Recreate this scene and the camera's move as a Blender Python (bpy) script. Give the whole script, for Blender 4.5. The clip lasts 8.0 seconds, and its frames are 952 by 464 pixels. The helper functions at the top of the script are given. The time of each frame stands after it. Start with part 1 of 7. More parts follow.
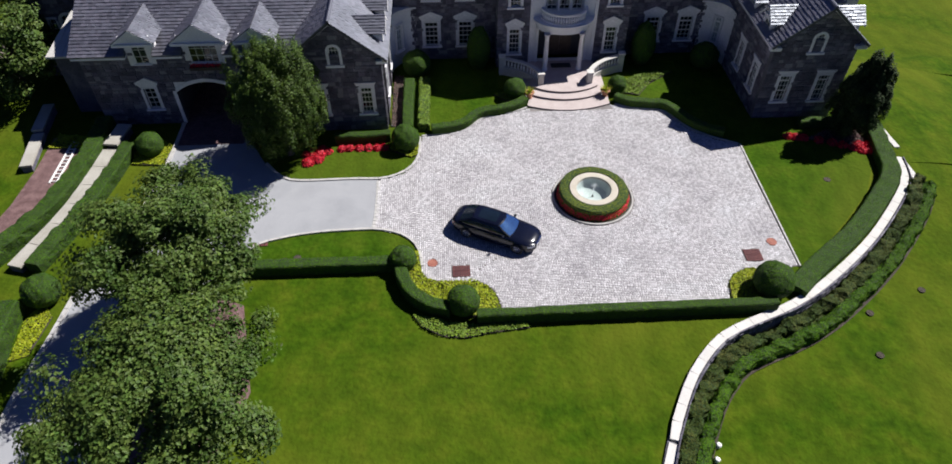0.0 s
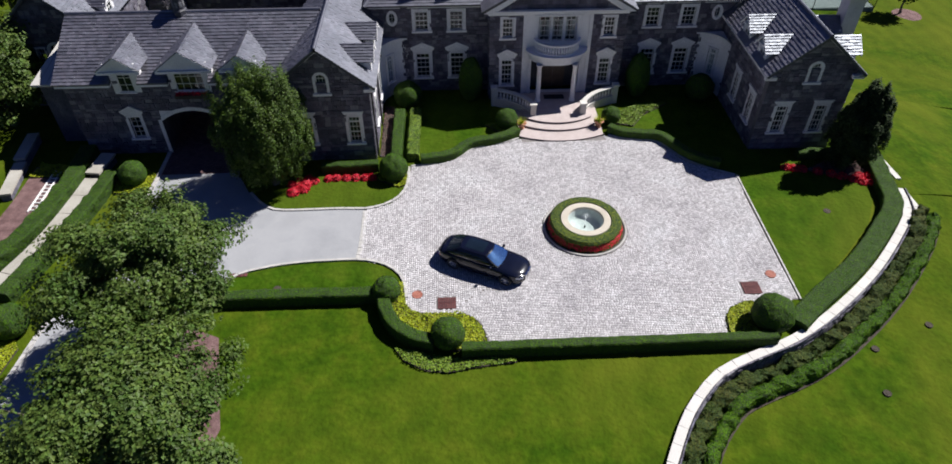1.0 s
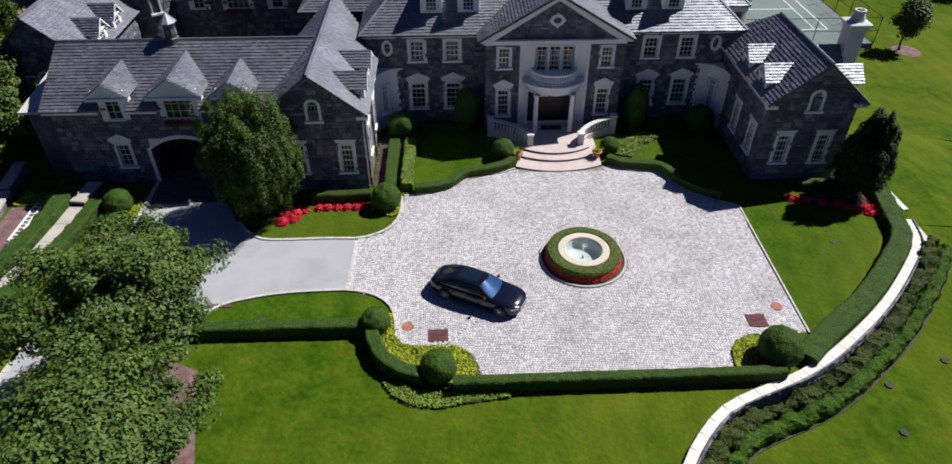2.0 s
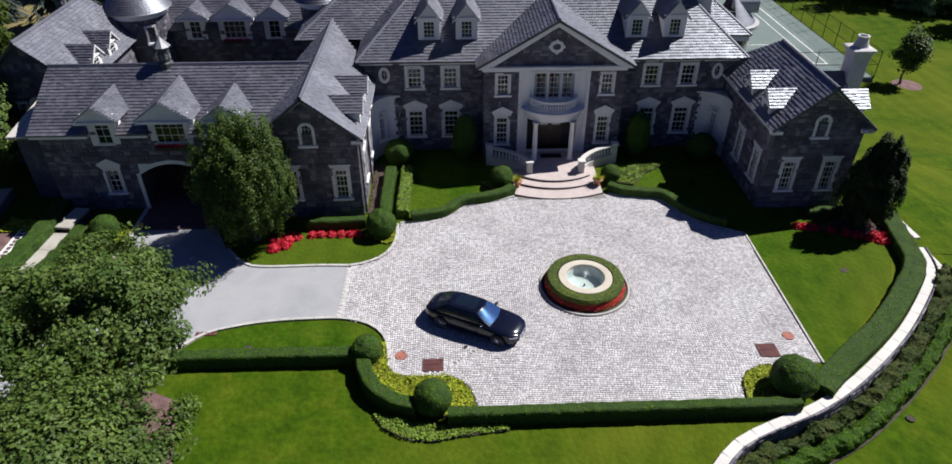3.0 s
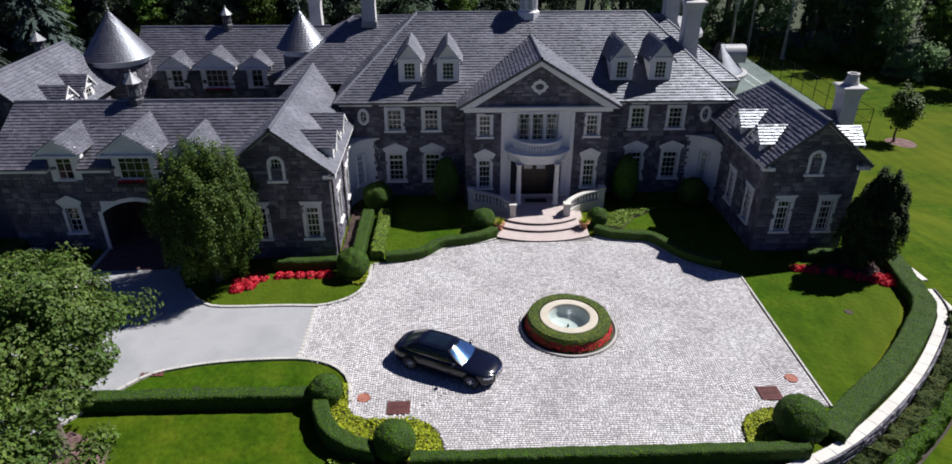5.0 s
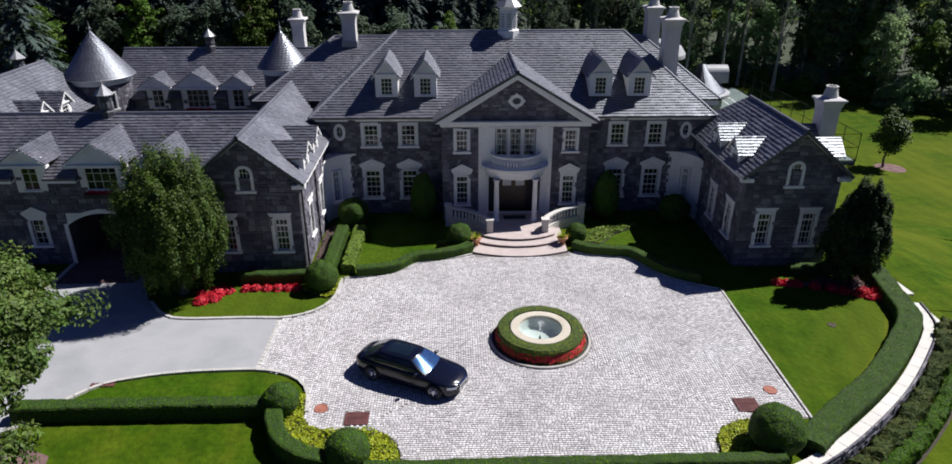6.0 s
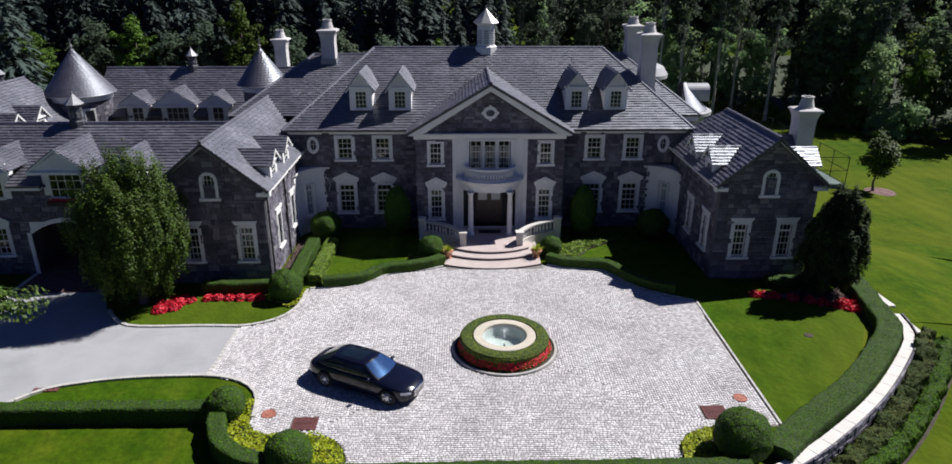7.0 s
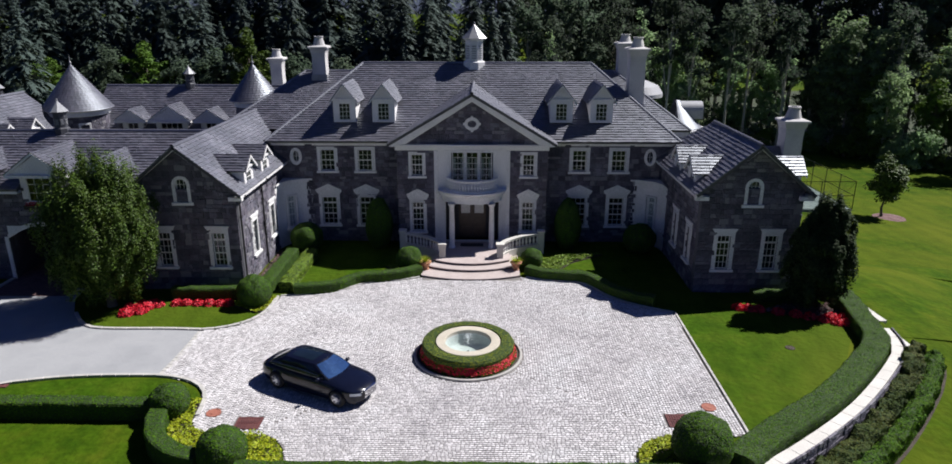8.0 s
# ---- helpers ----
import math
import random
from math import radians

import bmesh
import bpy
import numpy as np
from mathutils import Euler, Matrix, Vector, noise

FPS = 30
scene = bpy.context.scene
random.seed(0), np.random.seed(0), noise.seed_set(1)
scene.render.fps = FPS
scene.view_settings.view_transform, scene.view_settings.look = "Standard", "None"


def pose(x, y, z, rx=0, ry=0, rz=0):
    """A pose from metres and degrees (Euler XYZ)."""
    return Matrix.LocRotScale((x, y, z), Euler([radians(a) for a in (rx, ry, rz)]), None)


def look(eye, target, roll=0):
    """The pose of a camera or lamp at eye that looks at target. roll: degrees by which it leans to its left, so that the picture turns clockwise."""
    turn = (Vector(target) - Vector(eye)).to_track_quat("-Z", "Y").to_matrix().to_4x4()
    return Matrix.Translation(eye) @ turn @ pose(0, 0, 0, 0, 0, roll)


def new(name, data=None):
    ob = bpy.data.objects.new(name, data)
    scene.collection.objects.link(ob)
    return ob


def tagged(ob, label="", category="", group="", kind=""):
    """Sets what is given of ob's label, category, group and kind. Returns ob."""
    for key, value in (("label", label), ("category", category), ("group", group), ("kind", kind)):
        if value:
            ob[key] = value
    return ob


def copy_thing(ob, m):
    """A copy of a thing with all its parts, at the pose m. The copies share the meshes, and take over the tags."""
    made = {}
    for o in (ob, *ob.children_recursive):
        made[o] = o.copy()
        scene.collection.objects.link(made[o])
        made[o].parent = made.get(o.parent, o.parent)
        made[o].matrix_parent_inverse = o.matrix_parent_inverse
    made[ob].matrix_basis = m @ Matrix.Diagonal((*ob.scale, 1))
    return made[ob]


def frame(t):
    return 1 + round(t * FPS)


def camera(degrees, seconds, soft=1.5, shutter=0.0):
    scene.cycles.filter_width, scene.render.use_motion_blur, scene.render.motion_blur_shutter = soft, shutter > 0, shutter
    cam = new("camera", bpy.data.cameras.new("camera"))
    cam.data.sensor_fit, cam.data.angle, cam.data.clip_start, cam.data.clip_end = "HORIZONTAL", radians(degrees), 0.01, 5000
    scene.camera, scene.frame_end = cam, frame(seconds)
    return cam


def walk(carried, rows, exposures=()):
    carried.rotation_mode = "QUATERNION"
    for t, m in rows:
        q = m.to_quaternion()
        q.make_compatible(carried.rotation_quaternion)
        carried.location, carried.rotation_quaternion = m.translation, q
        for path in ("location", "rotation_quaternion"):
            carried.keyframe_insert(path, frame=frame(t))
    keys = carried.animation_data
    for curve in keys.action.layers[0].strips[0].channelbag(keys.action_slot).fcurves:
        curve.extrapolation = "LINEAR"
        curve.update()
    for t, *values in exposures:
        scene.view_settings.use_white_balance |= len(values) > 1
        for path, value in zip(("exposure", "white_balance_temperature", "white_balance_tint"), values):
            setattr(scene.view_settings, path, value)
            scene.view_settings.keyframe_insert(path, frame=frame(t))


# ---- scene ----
cam = camera(69.9, 8.0, soft=1.65)
METRES, EYE, TILT, LEAN, TURN = 17.655, 28.89, -46.0, 0.0, -2.8
ROWS = [
    (0.0, 0.0, 0.0, 0.0, 0.0, 0.0, 0.0),
    (0.5, 0.0298, 0.0379, -0.0176, 0.19, 1.74, -0.13),
    (1.0, 0.0534, 0.0769, -0.0338, 0.33, 3.49, -0.22),
    (1.5, 0.0687, 0.1165, -0.051, 0.4, 5.28, -0.32),
    (3.0, 0.0873, 0.2424, -0.1103, 0.48, 10.68, -0.52),
    (3.5, 0.093, 0.2853, -0.1366, 0.45, 12.52, -0.57),
    (4.0, 0.1057, 0.3275, -0.163, 0.45, 14.3, -0.58),
    (4.5, 0.1278, 0.3694, -0.1891, 0.45, 15.99, -0.62),
    (6.0, 0.2554, 0.4943, -0.2909, 0.61, 21.2, -0.8),
    (6.5, 0.3105, 0.5354, -0.3279, 0.71, 22.93, -0.88),
    (7.0, 0.3719, 0.5776, -0.3624, 0.95, 24.59, -1.12),
    (7.5, 0.4456, 0.6212, -0.3941, 1.48, 26.2, -1.68),
    (8.0, 0.5291, 0.6663, -0.4259, 2.47, 27.85, -2.61),
]
walk(cam, [(t, pose(-8.72, -30.5, EYE, TILT, LEAN, TURN) @ pose(METRES * x, METRES * y, METRES * z, 90 + pitch, roll, yaw)) for t, x, y, z, yaw, pitch, roll in ROWS])

# ---- world, sun ----
SUN = Vector((0.78, 0.37, 1.0)).normalized()
world = bpy.data.worlds.new("sky")
scene.world = world
world.use_nodes = True
wn = world.node_tree
sky = wn.nodes.new("ShaderNodeTexSky")
sky.sky_type, sky.sun_disc = "NISHITA", False
sky.ozone_density, sky.air_density, sky.dust_density = 4.0, 1.0, 0.3
sky.sun_elevation, sky.sun_rotation = math.asin(SUN.z), math.atan2(SUN.x, SUN.y)
tint = wn.nodes.new("ShaderNodeMix")
tint.data_type, tint.blend_type = "RGBA", "MULTIPLY"
tint.inputs[0].default_value = 1.0
tint.inputs[7].default_value = (0.7, 0.84, 1.62, 1.0)
wn.links.new(sky.outputs[0], tint.inputs[6])
wn.links.new(tint.outputs[2], wn.nodes["Background"].inputs[0])
wn.nodes["Background"].inputs[1].default_value = 0.0175
sun = new("sun", bpy.data.lights.new("sun", "SUN"))
sun.data.energy, sun.data.angle, sun.data.color = 5.0, radians(0.53), (1.0, 0.97, 0.95)
sun.matrix_world = look(SUN * 80, (0, 0, 0))
scene.view_settings.exposure = 0.58


# ---- materials ----
def material(name, cols, scale=1.0, fine=25.0, rough=0.8, bump=0.3, bdist=0.02, vary="", amount=0.3, metal=0.0, spec=0.5,
             translucent=0.0, hue=0.0, stretch=(1, 1, 1)):
    m = bpy.data.materials.new(name)
    m.use_nodes = True
    nt = m.node_tree
    n, l = nt.nodes, nt.links
    p = n["Principled BSDF"]
    co = n.new("ShaderNodeTexCoord")
    mp = n.new("ShaderNodeMapping")
    mp.inputs["Scale"].default_value = stretch
    l.new(co.outputs["Object"], mp.inputs[0])
    big = n.new("ShaderNodeTexNoise")
    big.inputs["Scale"].default_value, big.inputs["Detail"].default_value = scale, 5
    small = n.new("ShaderNodeTexNoise")
    small.inputs["Scale"].default_value, small.inputs["Detail"].default_value = fine, 4
    l.new(mp.outputs[0], big.inputs["Vector"])
    l.new(mp.outputs[0], small.inputs["Vector"])
    ramp = n.new("ShaderNodeValToRGB")
    e = ramp.color_ramp.elements
    while len(e) < len(cols):
        e.new(0.5)
    for k, c in enumerate(cols):
        e[k].position = 0.3 + 0.4 * k / max(1, len(cols) - 1)
        e[k].color = (*c, 1)
    l.new(big.outputs[0], ramp.inputs[0])
    hsv = n.new("ShaderNodeHueSaturation")
    l.new(ramp.outputs[0], hsv.inputs["Color"])
    val = n.new("ShaderNodeMapRange")
    val.inputs["From Min"].default_value, val.inputs["From Max"].default_value = 0.3, 0.7
    val.inputs["To Min"].default_value, val.inputs["To Max"].default_value = 0.8, 1.2
    l.new(small.outputs[0], val.inputs["Value"])
    out = val.outputs[0]
    if vary:
        src = n.new("ShaderNodeObjectInfo").outputs["Random"] if vary == "object" else n.new("ShaderNodeNewGeometry").outputs["Random Per Island"]
        r = n.new("ShaderNodeMapRange")
        r.inputs["To Min"].default_value, r.inputs["To Max"].default_value = 1 - amount, 1 + amount
        l.new(src, r.inputs["Value"])
        mul = n.new("ShaderNodeMath")
        mul.operation = "MULTIPLY"
        l.new(out, mul.inputs[0])
        l.new(r.outputs[0], mul.inputs[1])
        out = mul.outputs[0]
        if hue:
            h = n.new("ShaderNodeMath")
            h.operation = "MULTIPLY"
            h.inputs[1].default_value = 37.7
            fr = n.new("ShaderNodeMath")
            fr.operation = "FRACT"
            hr = n.new("ShaderNodeMapRange")
            hr.inputs["To Min"].default_value, hr.inputs["To Max"].default_value = 0.5 - hue, 0.5 + hue
            l.new(src, h.inputs[0])
            l.new(h.outputs[0], fr.inputs[0])
            l.new(fr.outputs[0], hr.inputs["Value"])
            l.new(hr.outputs[0], hsv.inputs["Hue"])
    l.new(out, hsv.inputs["Value"])
    l.new(hsv.outputs[0], p.inputs["Base Color"])
    p.inputs["Roughness"].default_value, p.inputs["Metallic"].default_value = rough, metal
    p.inputs["Specular IOR Level"].default_value = spec
    if bump:
        b = n.new("ShaderNodeBump")
        b.inputs["Strength"].default_value, b.inputs["Distance"].default_value = bump, bdist
        l.new(small.outputs[0], b.inputs["Height"])
        l.new(b.outputs[0], p.inputs["Normal"])
    if translucent:
        t = n.new("ShaderNodeBsdfTranslucent")
        l.new(hsv.outputs[0], t.inputs[0])
        mix = n.new("ShaderNodeMixShader")
        mix.inputs[0].default_value = translucent
        l.new(p.outputs[0], mix.inputs[1])
        l.new(t.outputs[0], mix.inputs[2])
        l.new(mix.outputs[0], n["Material Output"].inputs["Surface"])
    return m


def glass_material(name, tint, gloss_rough=0.02):
    m = bpy.data.materials.new(name)
    m.use_nodes = True
    nt = m.node_tree
    n, l = nt.nodes, nt.links
    n.remove(n["Principled BSDF"])
    tr = n.new("ShaderNodeBsdfTransparent")
    tr.inputs[0].default_value = (*tint, 1)
    gl = n.new("ShaderNodeBsdfGlossy")
    gl.inputs["Roughness"].default_value = gloss_rough
    lw = n.new("ShaderNodeLayerWeight")
    lw.inputs[0].default_value = 0.5
    steep = n.new("ShaderNodeMath")
    steep.operation = "POWER"
    steep.inputs[1].default_value = 5.0
    l.new(lw.outputs["Facing"], steep.inputs[0])
    fr = n.new("ShaderNodeMapRange")
    fr.inputs["To Min"].default_value, fr.inputs["To Max"].default_value = 0.032, 1.0
    l.new(steep.outputs[0], fr.inputs["Value"])
    mix = n.new("ShaderNodeMixShader")
    l.new(fr.outputs[0], mix.inputs[0])
    l.new(tr.outputs[0], mix.inputs[1])
    l.new(gl.outputs[0], mix.inputs[2])
    l.new(mix.outputs[0], n["Material Output"].inputs["Surface"])
    return m


def lawn_material(name, cols, dry, most):
    """Mown grass: worn olive drifts at two scales, faint mowing lines and fine tufts."""
    m = material(name, cols, 0.8, 3.5, 0.95, 0.9, 0.08, spec=0.05)
    n, l = m.node_tree.nodes, m.node_tree.links
    p = n["Principled BSDF"]
    base = p.inputs["Base Color"].links[0].from_socket
    co = n.new("ShaderNodeTexCoord")
    drift = n.new("ShaderNodeTexNoise")
    drift.inputs["Scale"].default_value, drift.inputs["Detail"].default_value, drift.inputs["Distortion"].default_value = 0.09, 9, 0.6
    l.new(co.outputs["Object"], drift.inputs["Vector"])
    r = n.new("ShaderNodeMapRange")
    r.inputs["From Min"].default_value, r.inputs["From Max"].default_value = 0.40, 0.68
    r.inputs["To Max"].default_value = most
    l.new(drift.outputs[0], r.inputs["Value"])
    mix = n.new("ShaderNodeMix")
    mix.data_type = "RGBA"
    l.new(r.outputs[0], mix.inputs["Factor"])
    l.new(base, mix.inputs["A"])
    mix.inputs["B"].default_value = (*dry, 1)
    wave = n.new("ShaderNodeTexWave")
    wave.inputs["Scale"].default_value, wave.inputs["Distortion"].default_value, wave.inputs["Detail"].default_value, wave.inputs["Detail Scale"].default_value = 0.16, 14.0, 4, 0.5
    l.new(co.outputs["Object"], wave.inputs["Vector"])
    w = n.new("ShaderNodeMapRange")
    w.inputs["To Min"].default_value, w.inputs["To Max"].default_value = 0.95, 1.06
    l.new(wave.outputs["Fac"], w.inputs["Value"])
    mul = n.new("ShaderNodeHueSaturation")
    l.new(mix.outputs["Result"], mul.inputs["Color"])
    l.new(w.outputs[0], mul.inputs["Value"])
    l.new(mul.outputs[0], p.inputs["Base Color"])
    return m


M_LAWN = lawn_material("lawn grass", [(0.024, 0.056, 0.002), (0.040, 0.076, 0.003), (0.061, 0.089, 0.005)], (0.084, 0.105, 0.008), 0.95)
M_LUSH = lawn_material("watered lawn grass", [(0.022, 0.056, 0.002), (0.034, 0.075, 0.003), (0.050, 0.086, 0.005)], (0.068, 0.094, 0.008), 0.75)
M_SETT = material("granite setts", [(0.406, 0.390, 0.403), (0.499, 0.481, 0.490), (0.539, 0.532, 0.544)], 0.35, 30, 0.75, 0.4, 0.01, "island", 0.27, hue=0.03)
M_SETT_O = material("granite sett", [(0.406, 0.390, 0.403), (0.499, 0.481, 0.490), (0.539, 0.532, 0.544)], 3, 30, 0.75, 0.4, 0.01, "object", 0.27, hue=0.03)
M_SAND = material("joint sand", [(0.160, 0.144, 0.140), (0.216, 0.200, 0.192)], 1.5, 60, 0.95)
M_ASPHALT = material("pale asphalt", [(0.250, 0.258, 0.272), (0.309, 0.315, 0.328), (0.272, 0.278, 0.291)], 0.35, 70, 0.9, 0.4, 0.01)
M_KERB = material("granite kerb", [(0.336, 0.328, 0.312), (0.440, 0.424, 0.400)], 1.5, 40, 0.8, 0.4, 0.01, "island", 0.15)
M_COPING = material("pale limestone coping", [(0.471, 0.456, 0.426), (0.547, 0.532, 0.502)], 0.8, 25, 0.8, 0.3, 0.01, "island", 0.08)
M_CREAM = material("cream limestone", [(0.416, 0.376, 0.304), (0.496, 0.456, 0.376)], 1.2, 25, 0.8, 0.3, 0.01)
M_PATHSTONE = material("weathered buff stone", [(0.288, 0.272, 0.232), (0.376, 0.360, 0.320)], 0.8, 25, 0.85, 0.4, 0.01, "island", 0.12)
M_STEP = material("pink granite steps", [(0.400, 0.336, 0.320), (0.464, 0.400, 0.384)], 2, 60, 0.6, 0.2, 0.005)
M_RISER = material("dark riser stone", [(0.07, 0.06, 0.06), (0.12, 0.1, 0.1)], 2, 50, 0.7)
M_STONE = material("grey rubble stone", [(0.066, 0.062, 0.084), (0.096, 0.09, 0.118), (0.17, 0.163, 0.195)], 0.7, 9, 0.85, 1.0, 0.06, "island", 0.33, hue=0.03)
M_STONE_O = material("grey rubble stone piece", [(0.066, 0.062, 0.084), (0.096, 0.09, 0.118), (0.17, 0.163, 0.195)], 0.7, 9, 0.85, 1.0, 0.06, "object", 0.33, hue=0.03)
def pale_share(m, colour, share):
    """Some of the stones are of a paler kind."""
    n, l = m.node_tree.nodes, m.node_tree.links
    p = n["Principled BSDF"]
    base = p.inputs["Base Color"].links[0].from_socket
    src = [q for q in n if q.type in ("NEW_GEOMETRY", "OBJECT_INFO")][0]
    mul, fr, gt = n.new("ShaderNodeMath"), n.new("ShaderNodeMath"), n.new("ShaderNodeMath")
    mul.operation, fr.operation, gt.operation = "MULTIPLY", "FRACT", "GREATER_THAN"
    mul.inputs[1].default_value, gt.inputs[1].default_value = 91.3, 1 - share
    l.new(src.outputs["Random Per Island" if src.type == "NEW_GEOMETRY" else "Random"], mul.inputs[0])
    l.new(mul.outputs[0], fr.inputs[0])
    l.new(fr.outputs[0], gt.inputs[0])
    mix = n.new("ShaderNodeMix")
    mix.data_type = "RGBA"
    l.new(gt.outputs[0], mix.inputs["Factor"])
    l.new(base, mix.inputs["A"])
    mix.inputs["B"].default_value = (*colour, 1)
    l.new(mix.outputs["Result"], p.inputs["Base Color"])


pale_share(M_STONE, (0.19, 0.183, 0.205), 0.12)
pale_share(M_STONE_O, (0.19, 0.183, 0.205), 0.12)
M_MORTAR = material("grey lime mortar", [(0.08, 0.082, 0.098), (0.115, 0.115, 0.128)], 2, 40, 0.95)
M_SLATE = material("grey slate", [(0.042, 0.039, 0.053), (0.065, 0.061, 0.079), (0.099, 0.095, 0.116)], 0.5, 18, 0.48, 0.4, 0.012, "island", 0.36, spec=0.85, hue=0.03)
M_SLATE_O = material("grey slate piece", [(0.042, 0.039, 0.053), (0.065, 0.061, 0.079), (0.099, 0.095, 0.116)], 0.5, 18, 0.48, 0.4, 0.012, "object", 0.36, spec=0.85, hue=0.03)
for m in (M_SLATE, M_SLATE_O):
    m.node_tree.nodes["Principled BSDF"].inputs["IOR"].default_value = 1.93
    # blue of the reflected sky is put into the gloss tint
    m.node_tree.nodes["Principled BSDF"].inputs["Specular Tint"].default_value = (0.84, 0.91, 1.0, 1)
M_ROOFBASE = material("roof underlay", [(0.07, 0.07, 0.075), (0.1, 0.1, 0.1)], 1, 20, 0.9)
M_TRIM = material("off-white painted trim", [(0.66, 0.655, 0.66), (0.76, 0.755, 0.76)], 0.7, 18, 0.6, 0.1, 0.005)
M_SASH = material("white painted sash", [(0.68, 0.67, 0.65), (0.76, 0.75, 0.73)], 2, 20, 0.5, 0.05)
M_STUCCO = material("pale grey stucco", [(0.44, 0.43, 0.43), (0.56, 0.55, 0.54)], 0.9, 30, 0.9, 0.3, 0.01)
M_LEAD = material("lead grey flashing", [(0.24, 0.245, 0.26), (0.33, 0.335, 0.35)], 1.5, 20, 0.45, 0.1, metal=0.3)
# darker copy of the lead, with south-side shadow in its colour
M_SHADELEAD = material("dark lead with shade in colour", [(0.035, 0.036, 0.045), (0.06, 0.062, 0.075)], 1.5, 20, 0.55, 0.1)
M_GLASS = glass_material("window glass", (0.75, 0.8, 0.8))
# shade of unlit rooms and recesses, painted as a near-black colour
M_DARK = material("room shade in dark colour", [(0.03, 0.03, 0.034), (0.05, 0.048, 0.05)], 1, 10, 0.9)
M_DOOR = material("dark stained door wood", [(0.03, 0.018, 0.012), (0.06, 0.035, 0.022)], 3, 30, 0.4, 0.2)
M_CURTAIN = material("white curtain cloth", [(0.6, 0.6, 0.58), (0.72, 0.72, 0.7)], 3, 20, 0.9)
# core much darker than the leaves: the shade between them is painted
M_HEDGE = material("hedge core with inner shade in colour", [(0.014, 0.036, 0.002), (0.024, 0.052, 0.005)], 2.5, 14, 0.9, 0.9, 0.08)
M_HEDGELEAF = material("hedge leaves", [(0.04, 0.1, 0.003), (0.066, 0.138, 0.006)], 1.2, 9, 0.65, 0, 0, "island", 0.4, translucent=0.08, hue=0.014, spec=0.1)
M_LIME = material("lime ground cover leaves", [(0.231, 0.286, 0.008), (0.313, 0.354, 0.015)], 1.5, 9, 0.6, 0, 0, "island", 0.35, translucent=0.2, hue=0.015, spec=0.3)
M_FRESH = material("fresh border leaves", [(0.11, 0.185, 0.014), (0.16, 0.24, 0.022)], 1.5, 9, 0.6, 0, 0, "island", 0.4, translucent=0.15, hue=0.015, spec=0.3)
M_RED = material("red begonia petals", [(0.527, 0.007, 0.025), (0.646, 0.015, 0.043)], 3, 12, 0.6, 0, 0, "island", 0.3, translucent=0.2)
M_LEAF = material("maple leaves", [(0.056, 0.108, 0.018), (0.088, 0.142, 0.026), (0.125, 0.182, 0.038)], 0.5, 5, 0.55, 0, 0, "island", 0.4, translucent=0.35, hue=0.015, spec=0.3)
M_LEAFB = material("hornbeam leaves", [(0.034, 0.066, 0.006), (0.058, 0.099, 0.009)], 0.6, 5, 0.55, 0, 0, "island", 0.45, translucent=0.14, hue=0.014, spec=0.25)
M_LEAFD2 = material("mixed shrub leaves", [(0.030, 0.060, 0.008), (0.054, 0.078, 0.013), (0.084, 0.096, 0.021)], 0.9, 6, 0.7, 0, 0, "island", 0.4, translucent=0.25, hue=0.02, spec=0.2)
M_LEAFD = material("dark evergreen leaves", [(0.021, 0.040, 0.011), (0.034, 0.056, 0.016)], 0.6, 5, 0.7, 0, 0, "island", 0.4, translucent=0.2, hue=0.012, spec=0.2)
# blue-grey leaf colour holds the haze over the far woods
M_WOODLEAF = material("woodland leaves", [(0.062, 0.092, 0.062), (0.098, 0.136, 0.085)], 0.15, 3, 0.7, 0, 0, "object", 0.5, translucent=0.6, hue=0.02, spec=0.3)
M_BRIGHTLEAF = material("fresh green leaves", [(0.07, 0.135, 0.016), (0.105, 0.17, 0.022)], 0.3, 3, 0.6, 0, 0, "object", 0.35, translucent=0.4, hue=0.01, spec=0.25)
# brighter copy of the woodland leaves: sunlight is put into the colour
M_MIDLEAF = material("woodland leaves with sunlight in colour", [(0.18, 0.27, 0.13), (0.25, 0.35, 0.17)], 0.2, 3, 0.6, 0, 0, "object", 0.35, translucent=0.6, hue=0.015, spec=0.25)
M_NEEDLE = material("blue spruce needles", [(0.044, 0.068, 0.058), (0.072, 0.100, 0.088)], 0.2, 3, 0.7, 0, 0, "object", 0.3, translucent=0.25, hue=0.015, spec=0.3)
M_BARK = material("bark", [(0.09, 0.075, 0.06), (0.17, 0.15, 0.125)], 3, 20, 0.95, 0.8, 0.03)
M_PALEBARK = material("pale bark", [(0.3, 0.275, 0.24), (0.48, 0.45, 0.4)], 2, 15, 0.9, 0.6, 0.03)
M_MULCH = material("red brown mulch", [(0.096, 0.050, 0.048), (0.192, 0.116, 0.112)], 2, 18, 0.95, 0.9, 0.05)
M_SOIL = material("garden soil", [(0.040, 0.032, 0.024), (0.068, 0.056, 0.040)], 2, 30, 0.95, 0.8, 0.05)
M_COVER = material("orange rusted cover iron", [(0.240, 0.080, 0.056), (0.336, 0.128, 0.088)], 4, 40, 0.8, 0.4, 0.01)
M_PAVER = material("dark red brick pavers", [(0.09, 0.05, 0.055), (0.15, 0.085, 0.085)], 1.5, 12, 0.85, 0.5, 0.02, "island", 0.3)
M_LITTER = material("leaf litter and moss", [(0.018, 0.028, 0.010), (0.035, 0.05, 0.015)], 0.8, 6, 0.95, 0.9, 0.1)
M_DRYGRASS = material("dry tan grass", [(0.12, 0.10, 0.035), (0.19, 0.15, 0.06), (0.1, 0.115, 0.03)], 0.25, 5, 0.95, 0.9, 0.08)
